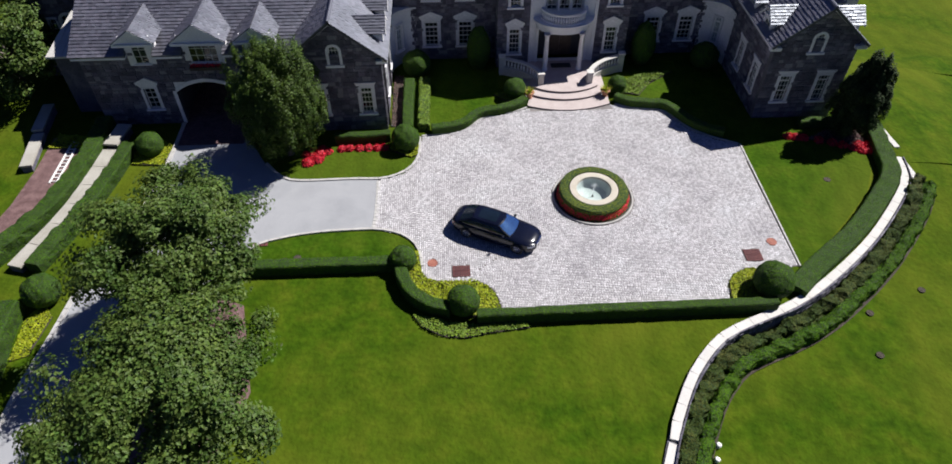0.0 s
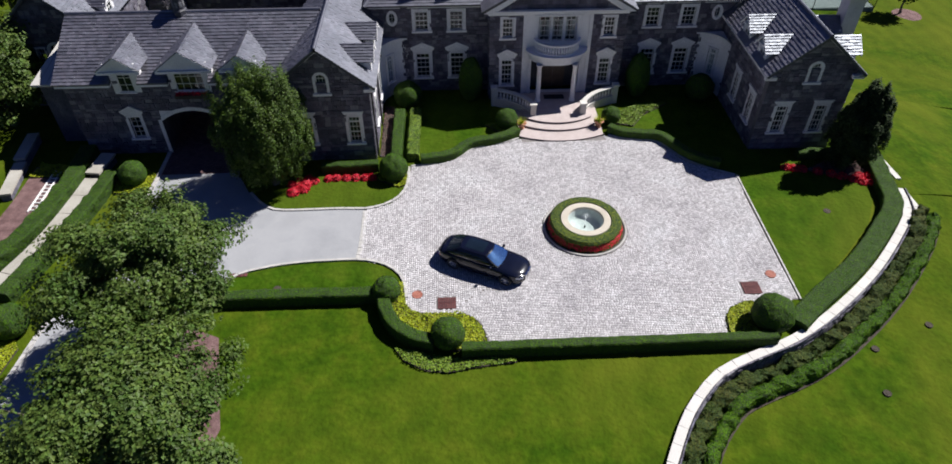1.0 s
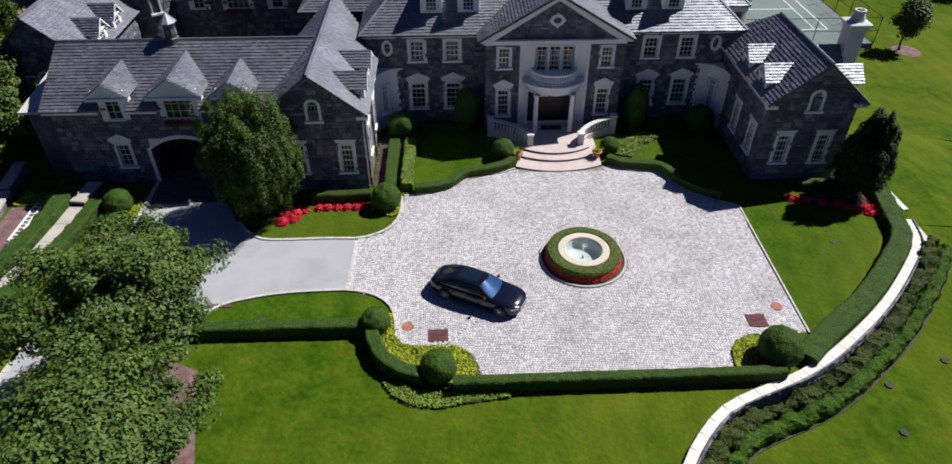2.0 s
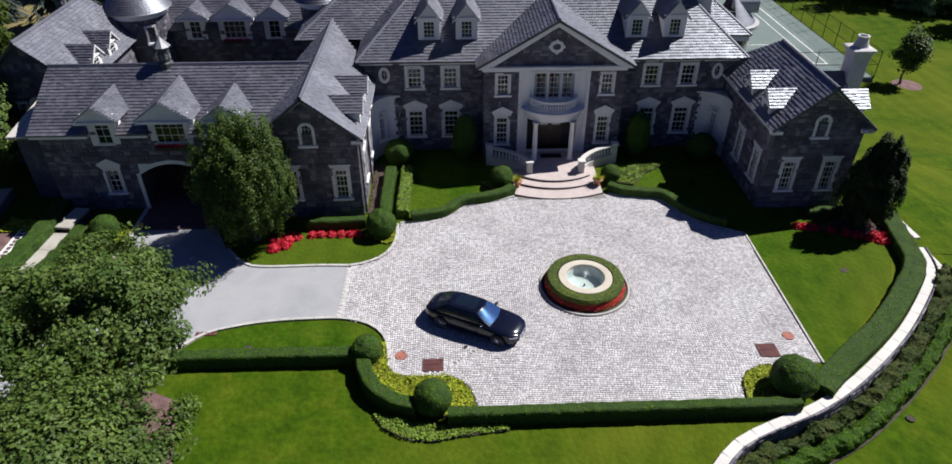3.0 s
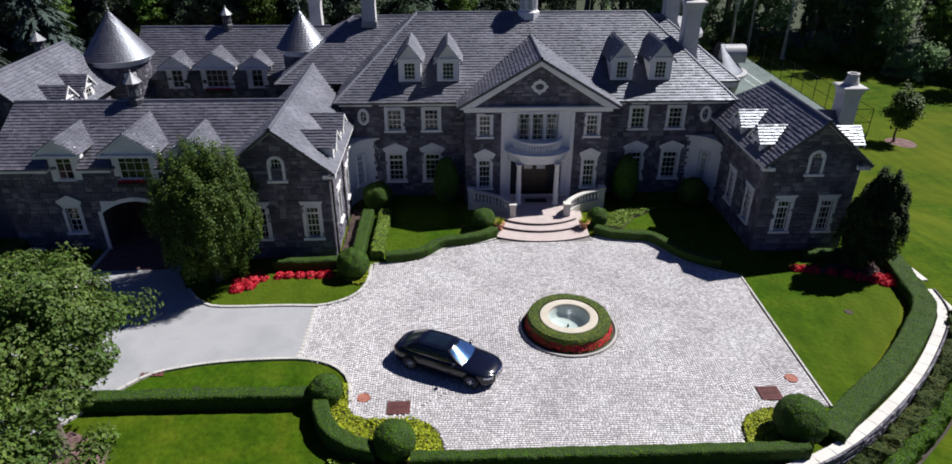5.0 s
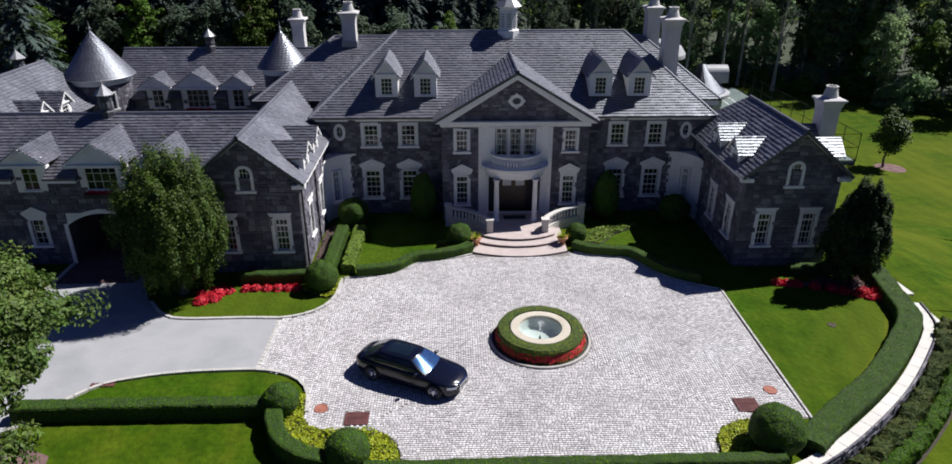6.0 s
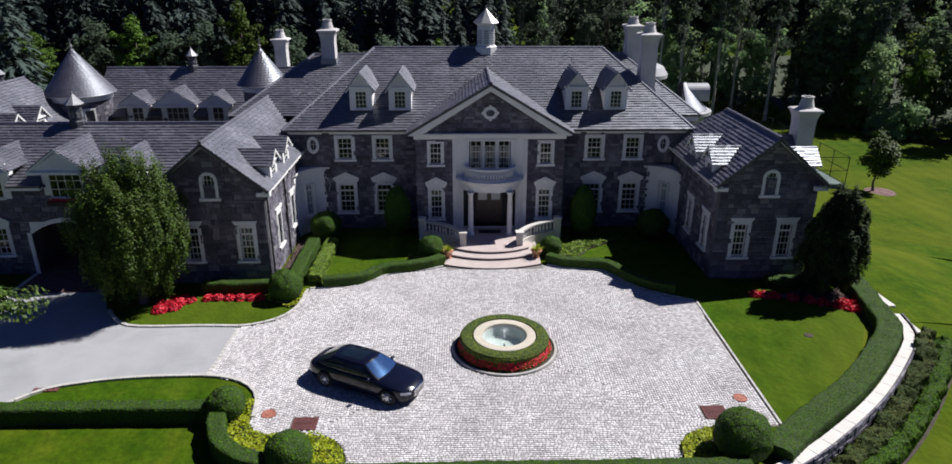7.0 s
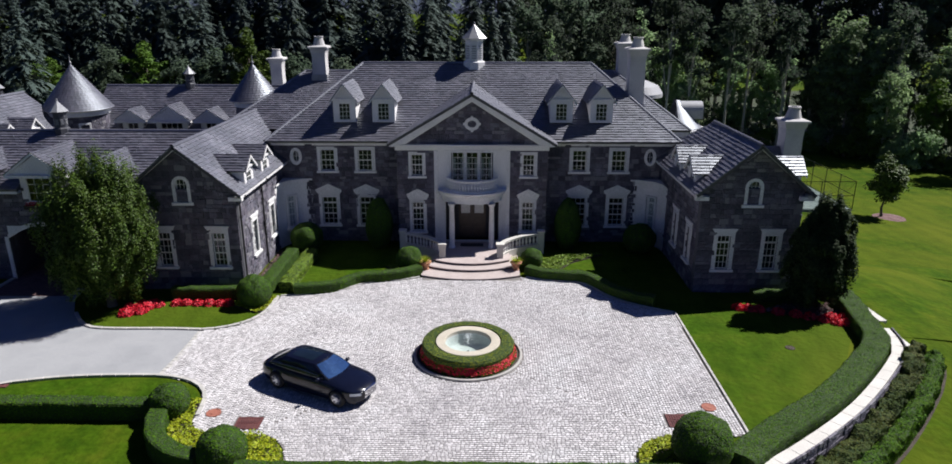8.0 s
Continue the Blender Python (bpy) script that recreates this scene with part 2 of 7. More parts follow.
M_RUST = material("rusted iron", [(0.080, 0.022, 0.024), (0.128, 0.040, 0.038)], 4, 40, 0.8, 0.4, 0.01)
M_IRON = material("dark iron", [(0.012, 0.012, 0.013), (0.02, 0.02, 0.02)], 4, 30, 0.6)
M_WATER = glass_material("fountain water", (0.9, 0.95, 0.94), 0.06)
M_BASIN = material("pale basin plaster", [(0.464, 0.504, 0.488), (0.544, 0.568, 0.552)], 1.5, 20, 0.8)
M_FOAM = material("falling water", [(0.8, 0.82, 0.84), (0.88, 0.9, 0.9)], 4, 20, 0.3, 0, translucent=0.4)
M_PAINT = material("midnight blue car paint", [(0.004, 0.005, 0.013), (0.005, 0.007, 0.019)], 1, 20, 0.16, 0, spec=0.4)
M_PAINT.node_tree.nodes["Principled BSDF"].inputs["Coat Weight"].default_value = 0.1
M_CARGLASS = material("tinted car glass", [(0.006, 0.011, 0.018), (0.008, 0.014, 0.024)], 1, 10, 0.06, 0, spec=0.7)
# blue of the reflected sky is painted into this glass colour
M_SCREEN = material("glass with sky reflection in colour", [(0.16, 0.34, 0.62), (0.2, 0.38, 0.68)], 1, 10, 0.08, 0, metal=0.9)
M_CHROME = material("chrome", [(0.7, 0.7, 0.72), (0.78, 0.78, 0.8)], 3, 20, 0.15, 0, metal=1.0)
M_TYRE = material("tyre rubber", [(0.02, 0.02, 0.02), (0.03, 0.03, 0.03)], 5, 40, 0.9)
M_LAMP = material("headlamp glass", [(0.6, 0.62, 0.66), (0.75, 0.77, 0.8)], 5, 30, 0.08, 0)
M_TAIL = material("red tail lamp", [(0.25, 0.005, 0.008), (0.35, 0.01, 0.012)], 5, 30, 0.15, 0)
M_TERRACOTTA = material("terracotta", [(0.35, 0.16, 0.09), (0.45, 0.22, 0.13)], 3, 25, 0.85)
M_COURTGREEN = material("tennis court surface", [(0.096, 0.136, 0.128), (0.128, 0.168, 0.160)], 0.3, 20, 0.85)
M_WHITE = material("white line paint", [(0.75, 0.75, 0.73), (0.8, 0.8, 0.78)], 2, 20, 0.7)
M_ROCK = material("field boulder", [(0.25, 0.24, 0.22), (0.4, 0.38, 0.35)], 1, 9, 0.9, 0.7, 0.05)
M_BRASSWHITE = material("pale grey membrane roof", [(0.34, 0.345, 0.36), (0.42, 0.425, 0.44)], 0.8, 15, 0.4, 0.1)


# ---- mesh helpers ----
def part(name, bm, mat, parent=None, label=""):
    """One mesh object out of a bmesh, under a thing or part."""
    me = bpy.data.meshes.new(name)
    bm.to_mesh(me)
    bm.free()
    return link(name, me, mat, parent, label)


def link(name, me, mat, parent=None, label=""):
    if not me.materials:
        me.materials.append(mat)
    ob = new(name, me)
    if parent:
        ob.parent = parent
    if label:
        ob["label"] = label
    return ob


def empty(name, m=None, parent=None):
    ob = new(name)
    ob.matrix_basis = m or Matrix()
    if parent:
        ob.parent = parent
    return ob


def smooth(ob):
    ob.data.polygons.foreach_set("use_smooth", [True] * len(ob.data.polygons))
    return ob


def box(bm, x0, x1, y0, y1, z0, z1):
    v = [bm.verts.new((x, y, z)) for z in (z0, z1) for y in (y0, y1) for x in (x0, x1)]
    for f in ((0, 2, 3, 1), (4, 5, 7, 6), (0, 1, 5, 4), (2, 6, 7, 3), (0, 4, 6, 2), (1, 3, 7, 5)):
        bm.faces.new([v[i] for i in f])
    return v


def prism(bm, poly, z0, z1):
    """An upright prism over a plan polygon, counter-clockwise."""
    lo = [bm.verts.new((x, y, z0)) for x, y in poly]
    hi = [bm.verts.new((x, y, z1)) for x, y in poly]
    bm.faces.new(hi)
    bm.faces.new(lo[::-1])
    for i in range(len(poly)):
        j = (i + 1) % len(poly)
        bm.faces.new((lo[i], lo[j], hi[j], hi[i]))


def slab(bm, poly, y0, y1):
    """A prism over a polygon in the x, z plane, between two depths."""
    a = [bm.verts.new((x, y0, z)) for x, z in poly]
    b = [bm.verts.new((x, y1, z)) for x, z in poly]
    bm.faces.new(a)
    bm.faces.new(b[::-1])
    for i in range(len(poly)):
        j = (i + 1) % len(poly)
        bm.faces.new((a[j], a[i], b[i], b[j]))


def lathe(bm, profile, seg=24, cx=0, cy=0, a0=0.0, a1=2 * math.pi, squash=1.0):
    """A turned shape from (radius, height) rows."""
    full = abs(a1 - a0 - 2 * math.pi) < 1e-6
    n = seg if full else seg + 1
    rings = [[bm.verts.new((cx + r * math.cos(a0 + (a1 - a0) * k / seg), cy + squash * r * math.sin(a0 + (a1 - a0) * k / seg), z)) for k in range(n)]
             for r, z in profile]
    for a, b in zip(rings, rings[1:]):
        for k in range(seg):
            j = (k + 1) % n
            bm.faces.new((a[k], a[j], b[j], b[k]))
    return rings


def tube(bm, a, b, r0, r1, seg=6):
    a, b = Vector(a), Vector(b)
    q = (b - a).to_track_quat("Z", "Y")
    lo = [bm.verts.new(a + q @ Vector((r0 * math.cos(k * 2 * math.pi / seg), r0 * math.sin(k * 2 * math.pi / seg), 0))) for k in range(seg)]
    hi = [bm.verts.new(b + q @ Vector((r1 * math.cos(k * 2 * math.pi / seg), r1 * math.sin(k * 2 * math.pi / seg), 0))) for k in range(seg)]
    for k in range(seg):
        j = (k + 1) % seg
        bm.faces.new((lo[k], lo[j], hi[j], hi[k]))
    bm.faces.new(hi)


def resample(points, step):
    """Points along a smooth curve through the given plan points, about step apart."""
    p = [Vector(q).to_3d() for q in points]
    out = []
    for i in range(len(p) - 1):
        a, b = p[i], p[i + 1]
        ta = (b - p[i - 1]) * 0.5 if i else (b - a)
        tb = (p[i + 2] - a) * 0.5 if i + 2 < len(p) else (b - a)
        n = max(1, int((b - a).length / step))
        for k in range(n):
            t = k / n
            out.append(a * (2 * t**3 - 3 * t**2 + 1) + ta * (t**3 - 2 * t**2 + t) + b * (3 * t**2 - 2 * t**3) + tb * (t**3 - t**2))
    out.append(p[-1])
    return out


def inside(poly, x, y):
    hit = False
    for i in range(len(poly)):
        (ax, ay), (bx, by) = poly[i], poly[i - 1]
        if (ay > y) != (by > y) and x < (bx - ax) * (y - ay) / (by - ay) + ax:
            hit = not hit
    return hit


def spans(poly, y):
    """Where the line at height y lies inside a polygon."""
    xs = []
    for i in range(len(poly)):
        (ax, ay), (bx, by) = poly[i], poly[i - 1]
        if (ay > y) != (by > y):
            xs.append((bx - ax) * (y - ay) / (by - ay) + ax)
    xs.sort()
    return list(zip(xs[::2], xs[1::2]))


def raw_mesh(name, verts, faces):
    me = bpy.data.meshes.new(name)
    me.from_pydata(verts, [], faces)
    me.update()
    return me


def leaf_mesh(name, pts, nrm, size, rng, wide=0.6, loose=0.45):
    """Small pointed leaves at points, turned about their normals."""
    n = len(pts)
    nrm = nrm + rng.normal(0, loose, (n, 3))
    nrm /= np.linalg.norm(nrm, axis=1, keepdims=True) + 1e-9
    t = rng.normal(0, 1, (n, 3))
    t -= nrm * (t * nrm).sum(1, keepdims=True)
    t /= np.linalg.norm(t, axis=1, keepdims=True) + 1e-9
    b = np.cross(nrm, t)
    s = size * rng.uniform(0.6, 1.35, (n, 1))
    v = np.stack([pts - t * s, pts - b * s * wide + nrm * s * 0.15, pts + t * s, pts + b * s * wide + nrm * s * 0.15], 1).reshape(-1, 3)
    f = np.arange(4 * n).reshape(-1, 4)
    return raw_mesh(name, v.tolist(), f.tolist())


def sample_surface(me, count, rng, low=-9.0):
    """Random points and normals on a mesh, by area."""
    me.calc_loop_triangles()
    tri = np.array([t.vertices[:] for t in me.loop_triangles])
    co = np.array([v.co[:] for v in me.vertices])
    a, b, c = co[tri[:, 0]], co[tri[:, 1]], co[tri[:, 2]]
    nn = np.cross(b - a, c - a)
    area = np.linalg.norm(nn, axis=1)
    pick = rng.choice(len(tri), count, p=area / area.sum())
    u, v = rng.random((2, count, 1))
    flip = u + v > 1
    u, v = np.where(flip, 1 - u, u), np.where(flip, 1 - v, v)
    pts = a[pick] + (b - a)[pick] * u + (c - a)[pick] * v
    nn = nn[pick] / (area[pick][:, None] + 1e-9)
    keep = pts[:, 2] > low
    return pts[keep], nn[keep]


RNG = np.random.default_rng(7)


def blocks(quads, inset, drop=0.03):
    """Vertices and faces of stones: each from four corners of its foot, an outward normal and its own height."""
    verts, faces = [], []
    for q, nrm, h in quads:
        c = sum(q, Vector()) / 4
        k = len(verts)
        for p in q:
            verts.append(p - nrm * drop)
        for p in q:
            verts.append(p + nrm * (h - inset * 0.7))
        for p in q:
            d = (c - p)
            verts.append(p + d.normalized() * inset * 1.4 + nrm * h)
        faces += [(k + 8, k + 9, k + 10, k + 11)]
        for i in range(4):
            j = (i + 1) % 4
            faces += [(k + i, k + j, k + 4 + j, k + 4 + i), (k + 4 + i, k + 4 + j, k + 8 + j, k + 8 + i)]
    return verts, faces


# ---- ground ----
WALL_LINE = [(-2.6, -40.0), (-1.6, -26.0), (-0.5, -20.0), (0.46, -17.5), (1.27, -15.7), (2.5, -13.5), (3.55, -12.15), (4.9, -10.9), (6.55, -10.1),
             (9.2, -9.05), (11.8, -7.5), (15.65, -4.45), (19.1, -0.85), (20.2, 0.8), (20.6, 2.6)]


def wall_x(y):
    if y > 2.6:
        return 21.2 if y < 7.2 else (16.5 if y < 16 else 13.0)
    for (ax, ay), (bx, by) in zip(WALL_LINE, WALL_LINE[1:]):
        if ay <= y <= by:
            return ax + (bx - ax) * (y - ay) / (by - ay)
    return -2.6


def low_z(x, y):
    """The lower lawn, which falls away to the north-east; the step at the wall shrinks towards the house."""
    d = max(0.0, 0.6 * (x - 14) + 0.5 * (y + 8))
    far = max(-1.0 - 0.085 * d, -5.2)
    t = min(1.0, max(0.0, (x - wall_x(min(y, 7.0))) / 14))
    t = max(t * t * (3 - 2 * t), min(1.0, max(0.0, (y - 10) / 10)))
    near = -1.0 + 0.75 * min(1.0, max(0.0, (y + 7) / 7))
    return near + (far - near) * t


def ground_z(x, y):
    if x <= wall_x(y):
        if y > 36:
            t = min(1.0, (y - 36) / 20) * min(1.0, max(0.0, (x + 25) / 35))
            return low_z(x, y) * t
        return 0.0
    return low_z(x, y)


def build_ground():
    ys = sorted(set([-2500, -900, -300, -120, -60] + [round(-40 + 0.8 * k, 2) for k in range(60)] + [8 + 2 * k for k in range(45)] + [7.19, 7.21, 2.59, 2.61, 15.9, 16.1]
                    + [110, 150, 300, 900, 2500]))
    offs = [-2500, -900, -300, -120, -70, -50, -40, -30, -24, -18, -12, -8, -5, -3, -2, -1, -0.5, -0.05, 0.05, 0.5, 1, 2, 3, 5, 8, 12, 18, 24, 30, 40, 50, 70, 120, 300, 900, 2500]
    verts, faces = [], []
    for y in ys:
        wx = wall_x(y)
        for o in offs:
            x = wx + o
            near = abs(o) < 80 and abs(y) < 100
            z = ground_z(x, y) + (0.05 * noise.noise(Vector((x * 0.12, y * 0.12, 0))) if near and (o > 1 or y < -12) else 0)
            verts.append((x, y, z))
    n = len(offs)
    for j in range(len(ys) - 1):
        for i in range(n - 1):
            faces.append((j * n + i, j * n + i + 1, (j + 1) * n + i + 1, (j + 1) * n + i))
    return tagged(link("ground", raw_mesh("ground", verts, faces), M_LAWN), "mown green lawn falling away past the retaining wall", "lawn", kind="structure")


ground = build_ground()

COURT = [(-13.4, -2.1), (-12.95, -2.25), (-11.9, -2.6), (-11.2, -3.15), (-10.75, -3.9), (-10.6, -4.8), (-10.5, -5.6), (-10.2, -6.1), (-9.7, -6.3), (-8.3, -6.35),
         (-7.5, -6.4), (-6.9, -6.7), (-6.5, -7.3), (-6.3, -8.05), (-6.2, -8.9), (6.1, -8.9), (6.1, -8.05), (6.25, -7.2), (6.7, -6.6), (7.6, -6.2), (10.6, -6.2), (10.66, 4.6), (9.4, 5.2), (8.2, 6.0), (7.5, 6.8),
         (7.0, 7.8), (6.6, 8.5), (5.6, 8.8), (4.4, 9.0), (3.2, 9.5), (0, 9.9), (-3.0, 9.4), (-4.2, 8.9), (-5.6, 8.6), (-6.6, 8.2), (-7.2, 7.5), (-8.0, 7.0), (-9.3, 6.65), (-10.6, 6.5),
         (-10.65, 4.8), (-10.85, 4.0), (-11.2, 3.3), (-11.8, 2.7), (-12.6, 2.35), (-13.3, 2.2)]
bm = bmesh.new()
prism(bm, COURT, -0.2, 0.03)
court = tagged(part("pavement", bm, M_SAND), "forecourt paved with pale granite setts round a fountain", "paving", kind="structure")

EASTLAWN = [(10.85, -6.3), (11.0, -6.6), (12.4, -5.0), (14.8, -2.8), (17.2, -0.4), (18.5, 1.8), (19.2, 4.2), (19.6, 6.4), (18.0, 7.5), (12.8, 7.5), (12.4, 14.2), (10.9, 16.2), (4.9, 16.2), (4.9, 12.0), (3.0, 10.4), (4.4, 9.2), (5.6, 9.0), (6.7, 8.7),
            (7.2, 7.9), (7.7, 6.95), (8.4, 6.15), (9.6, 5.4), (10.85, 4.8)]
WESTLAWN = [(-10.8, 6.6), (-10.85, 4.8), (-11.05, 4.0), (-11.4, 3.4), (-11.95, 2.95), (-12.7, 2.6), (-14.0, 2.5), (-18.4, 2.5), (-19.5, 3.0), (-20.5, 4.2), (-21.3, 6.0), (-21.6, 8.9), (-18.8, 8.9), (-18.8, 7.5), (-12.7, 7.5), (-12.7, 14.2), (-10.9, 16.2),
            (-5.0, 16.2), (-5.0, 12.0), (-3.2, 10.4), (-3.3, 9.8), (-4.3, 9.1), (-5.7, 8.8), (-6.7, 8.4), (-7.3, 7.7), (-8.1, 7.2), (-9.4, 6.85)]
DRIVELAWN = [(-10.9, -4.0), (-11.3, -3.3), (-12.0, -2.75), (-13.0, -2.4), (-16.5, -2.4), (-18.6, -2.75), (-20.3, -3.5), (-21.6, -5.3), (-12.2, -5.2), (-11.3, -4.6)]
for poly, words in ((EASTLAWN, "deep green watered lawn east of the forecourt"), (WESTLAWN, "deep green watered lawn before the house"), (DRIVELAWN, "deep green lawn strip beside the drive")):
    bm = bmesh.new()
    if sum(poly[i - 1][0] * poly[i][1] - poly[i][0] * poly[i - 1][1] for i in range(len(poly))) < 0:
        poly = poly[::-1]
    prism(bm, poly, -0.1, 0.012)
    tagged(part("lawn", bm, M_LUSH), words, "lawn", kind="structure")

DRIVE = [(-13.4, -2.1), (-13.3, 2.2), (-14.5, 2.3), (-18.4, 2.3), (-19.6, 2.8), (-20.8, 4.2), (-21.8, 6.0), (-22.3, 9.0), (-22.3, 19.0), (-27.3, 19.0), (-27.3, 9.0), (-27.0, 5.2), (-27.3, 1.0), (-28.2, -2.6),
         (-29.0, -5.4), (-29.4, -9.2), (-29.8, -12.7), (-29.9, -18.0), (-30.5, -30.0), (-25.5, -30.0), (-25.3, -18.0), (-24.6, -11.0), (-22.6, -6.2), (-20.4, -3.3), (-18.6, -2.5), (-16.5, -2.15)][::-1]
bm = bmesh.new()
prism(bm, DRIVE, -0.2, 0.035)
drive = tagged(part("road", bm, M_ASPHALT), "pale grey asphalt drive joining the paved forecourt", "driveway", kind="structure")

bm = bmesh.new()
rr = random.Random(9)
y, row_no = 6.35, 0
while y < 18.9:
    x = -27.2 + (0.11 if row_no % 2 else 0.0)
    while x < -22.55:
        if x + 0.21 < -22.4:
            box(bm, x + 0.006, x + 0.214, y + 0.006, y + 0.104, 0.0, 0.05 + rr.uniform(0, 0.006))
        x += 0.22
    y += 0.11
    row_no += 1
tagged(part("pavement", bm, M_PAVER), "dark red brick paving under the carriage arch", "paving", kind="structure")


def kerb_run(name, points, width, z1, label, piece=0.9, z0=-0.1, mat=None, gap=0.012):
    """A row of kerb stones along a plan line, each a piece."""
    run = empty(name)
    tagged(run, label, "kerb", kind="structure")
    pts = resample(points, 0.3)
    length = [0.0]
    for a, b in zip(pts, pts[1:]):
        length.append(length[-1] + (b - a).length)

    def at(s):
        s = min(max(s, 0), length[-1])
        for i in range(len(pts) - 1):
            if s <= length[i + 1]:
                return pts[i].lerp(pts[i + 1], (s - length[i]) / max(1e-6, length[i + 1] - length[i]))
        return pts[-1]
    n = max(1, int(length[-1] / piece))
    for k in range(n):
        a, b = at(length[-1] * k / n), at(length[-1] * (k + 1) / n)
        d = (b - a).normalized()
        a, b = a + d * gap, b - d * gap
        w = Vector((-d.y, d.x, 0)) * width / 2
        bm = bmesh.new()
        lo = [a - w, b - w, b + w, a + w]
        i = 0.012
        v0 = [bm.verts.new((p.x, p.y, z0 + p.z)) for p in lo]
        v1 = [bm.verts.new((p.x, p.y, z1 - i + p.z)) for p in lo]
        c = sum(lo, Vector()) / 4
        v2 = [bm.verts.new((p.x + (c - p).normalized().x * i, p.y + (c - p).normalized().y * i, z1 + p.z)) for p in lo]
        bm.faces.new(v2)
        for p, q in ((v0, v1), (v1, v2)):
            for j in range(4):
                bm.faces.new((p[j], p[(j + 1) % 4], q[(j + 1) % 4], q[j]))
        part("kerb_stone", bm, mat or M_KERB, run)
    return run


# ---- the mansion ----
mansion = tagged(empty("mansion"), "large grey stone mansion with slate roofs and white window surrounds", "house")


def stones_on(parent, u0, u1, v0, v1, openings, gable=None, single=0, seed=1):
    """Coursed rubble on a wall's outer face; the first ones as single pieces."""
    rng = random.Random(seed)
    v = v0
    quads = []
    out = Vector((0, -1, 0))
    top = gable[1] if gable else v1
    while v < top - 0.06:
        h = rng.choice((0.16, 0.2, 0.24, 0.3, 0.36))
        h = min(h, top - v)
        vm = v + h / 2
        a, b = u0, u1
        if gable and vm > v1:
            k = (gable[1] - (v + h)) / (gable[1] - v1)
            a, b = gable[0] + (u0 - gable[0]) * k, gable[0] + (u1 - gable[0]) * k
        cuts = sorted((o[0], o[1]) for o in openings if o[2] < v + h - 0.05 and o[3] > v + 0.05)
        runs, s = [], a
        for c0, c1 in cuts:
            if c0 > s:
                runs.append((s, min(c0, b)))
            s = max(s, c1)
        if s < b:
            runs.append((s, b))
        for r0, r1 in runs:
            u = r0
            while u < r1 - 0.04:
                w = rng.uniform(0.2, 0.62)
                e = u + w if r1 - (u + w) > 0.15 else r1
                j = 0.007
                q = [Vector((u + j, 0, v + j)), Vector((e - j, 0, v + j)), Vector((e - j, 0, v + h - j)), Vector((u + j, 0, v + h - j))]
                q = [p + Vector((rng.uniform(-1, 1) * 0.025, 0, rng.uniform(-1, 1) * 0.025)) for p in q]
                quads.append((q, out, rng.uniform(0.015, 0.065)))
                u = e
        v += h
    for q in quads[:single]:
        c = sum(q[0], Vector()) / 4
        ve, fa = blocks([([p - c for p in q[0]], q[1], q[2])], 0.014)
        o = link("stone", raw_mesh("stone", ve, fa), M_STONE_O, parent)
        o.location = c
    ve, fa = blocks(quads[single:], 0.014)
    if ve:
        tagged(link("stonework", raw_mesh("stonework", ve, fa), M_STONE, parent), kind="stuff")


def stone_wall(m, u0, u1, v0, v1, openings=(), gable=None, single=0, thick=0.4, seed=1, faced=True, mat=None, name="wall"):
    """A thick wall with openings that go through; its outer face looks along -y of m. gable: (u, v) of the peak."""
    bm = bmesh.new()
    us = sorted({u0, u1, *[o[0] for o in openings], *[o[1] for o in openings]})
    vs = sorted({v0, v1, *[o[2] for o in openings], *[o[3] for o in openings]})
    solid = lambda i, j: 0 <= i < len(us) - 1 and 0 <= j < len(vs) - 1 and not any(
        o[0] < (us[i] + us[i + 1]) / 2 < o[1] and o[2] < (vs[j] + vs[j + 1]) / 2 < o[3] for o in openings)
    for i in range(len(us) - 1):
        for j in range(len(vs) - 1):
            if not solid(i, j):
                continue
            a, b, c, d = us[i], us[i + 1], vs[j], vs[j + 1]
            P = lambda x, y, z: bm.verts.new((x, y, z))
            bm.faces.new((P(a, 0, c), P(b, 0, c), P(b, 0, d), P(a, 0, d)))
            bm.faces.new((P(a, thick, c), P(a, thick, d), P(b, thick, d), P(b, thick, c)))
            if not solid(i - 1, j):
                bm.faces.new((P(a, 0, c), P(a, 0, d), P(a, thick, d), P(a, thick, c)))
            if not solid(i + 1, j):
                bm.faces.new((P(b, 0, d), P(b, 0, c), P(b, thick, c), P(b, thick, d)))
            if not solid(i, j - 1):
                bm.faces.new((P(a, 0, c), P(a, thick, c), P(b, thick, c), P(b, 0, c)))
            if not solid(i, j + 1):
                bm.faces.new((P(a, 0, d), P(b, 0, d), P(b, thick, d), P(a, thick, d)))
    if gable:
        slab(bm, [(u0, v1), (u1, v1), gable], 0, thick)
    bmesh.ops.remove_doubles(bm, verts=bm.verts, dist=0.0005)
    w = part(name, bm, mat or M_MORTAR, mansion)
    w.matrix_basis = m
    if faced:
        stones_on(w, u0, u1, v0, v1, openings, gable, single, seed)
    return w


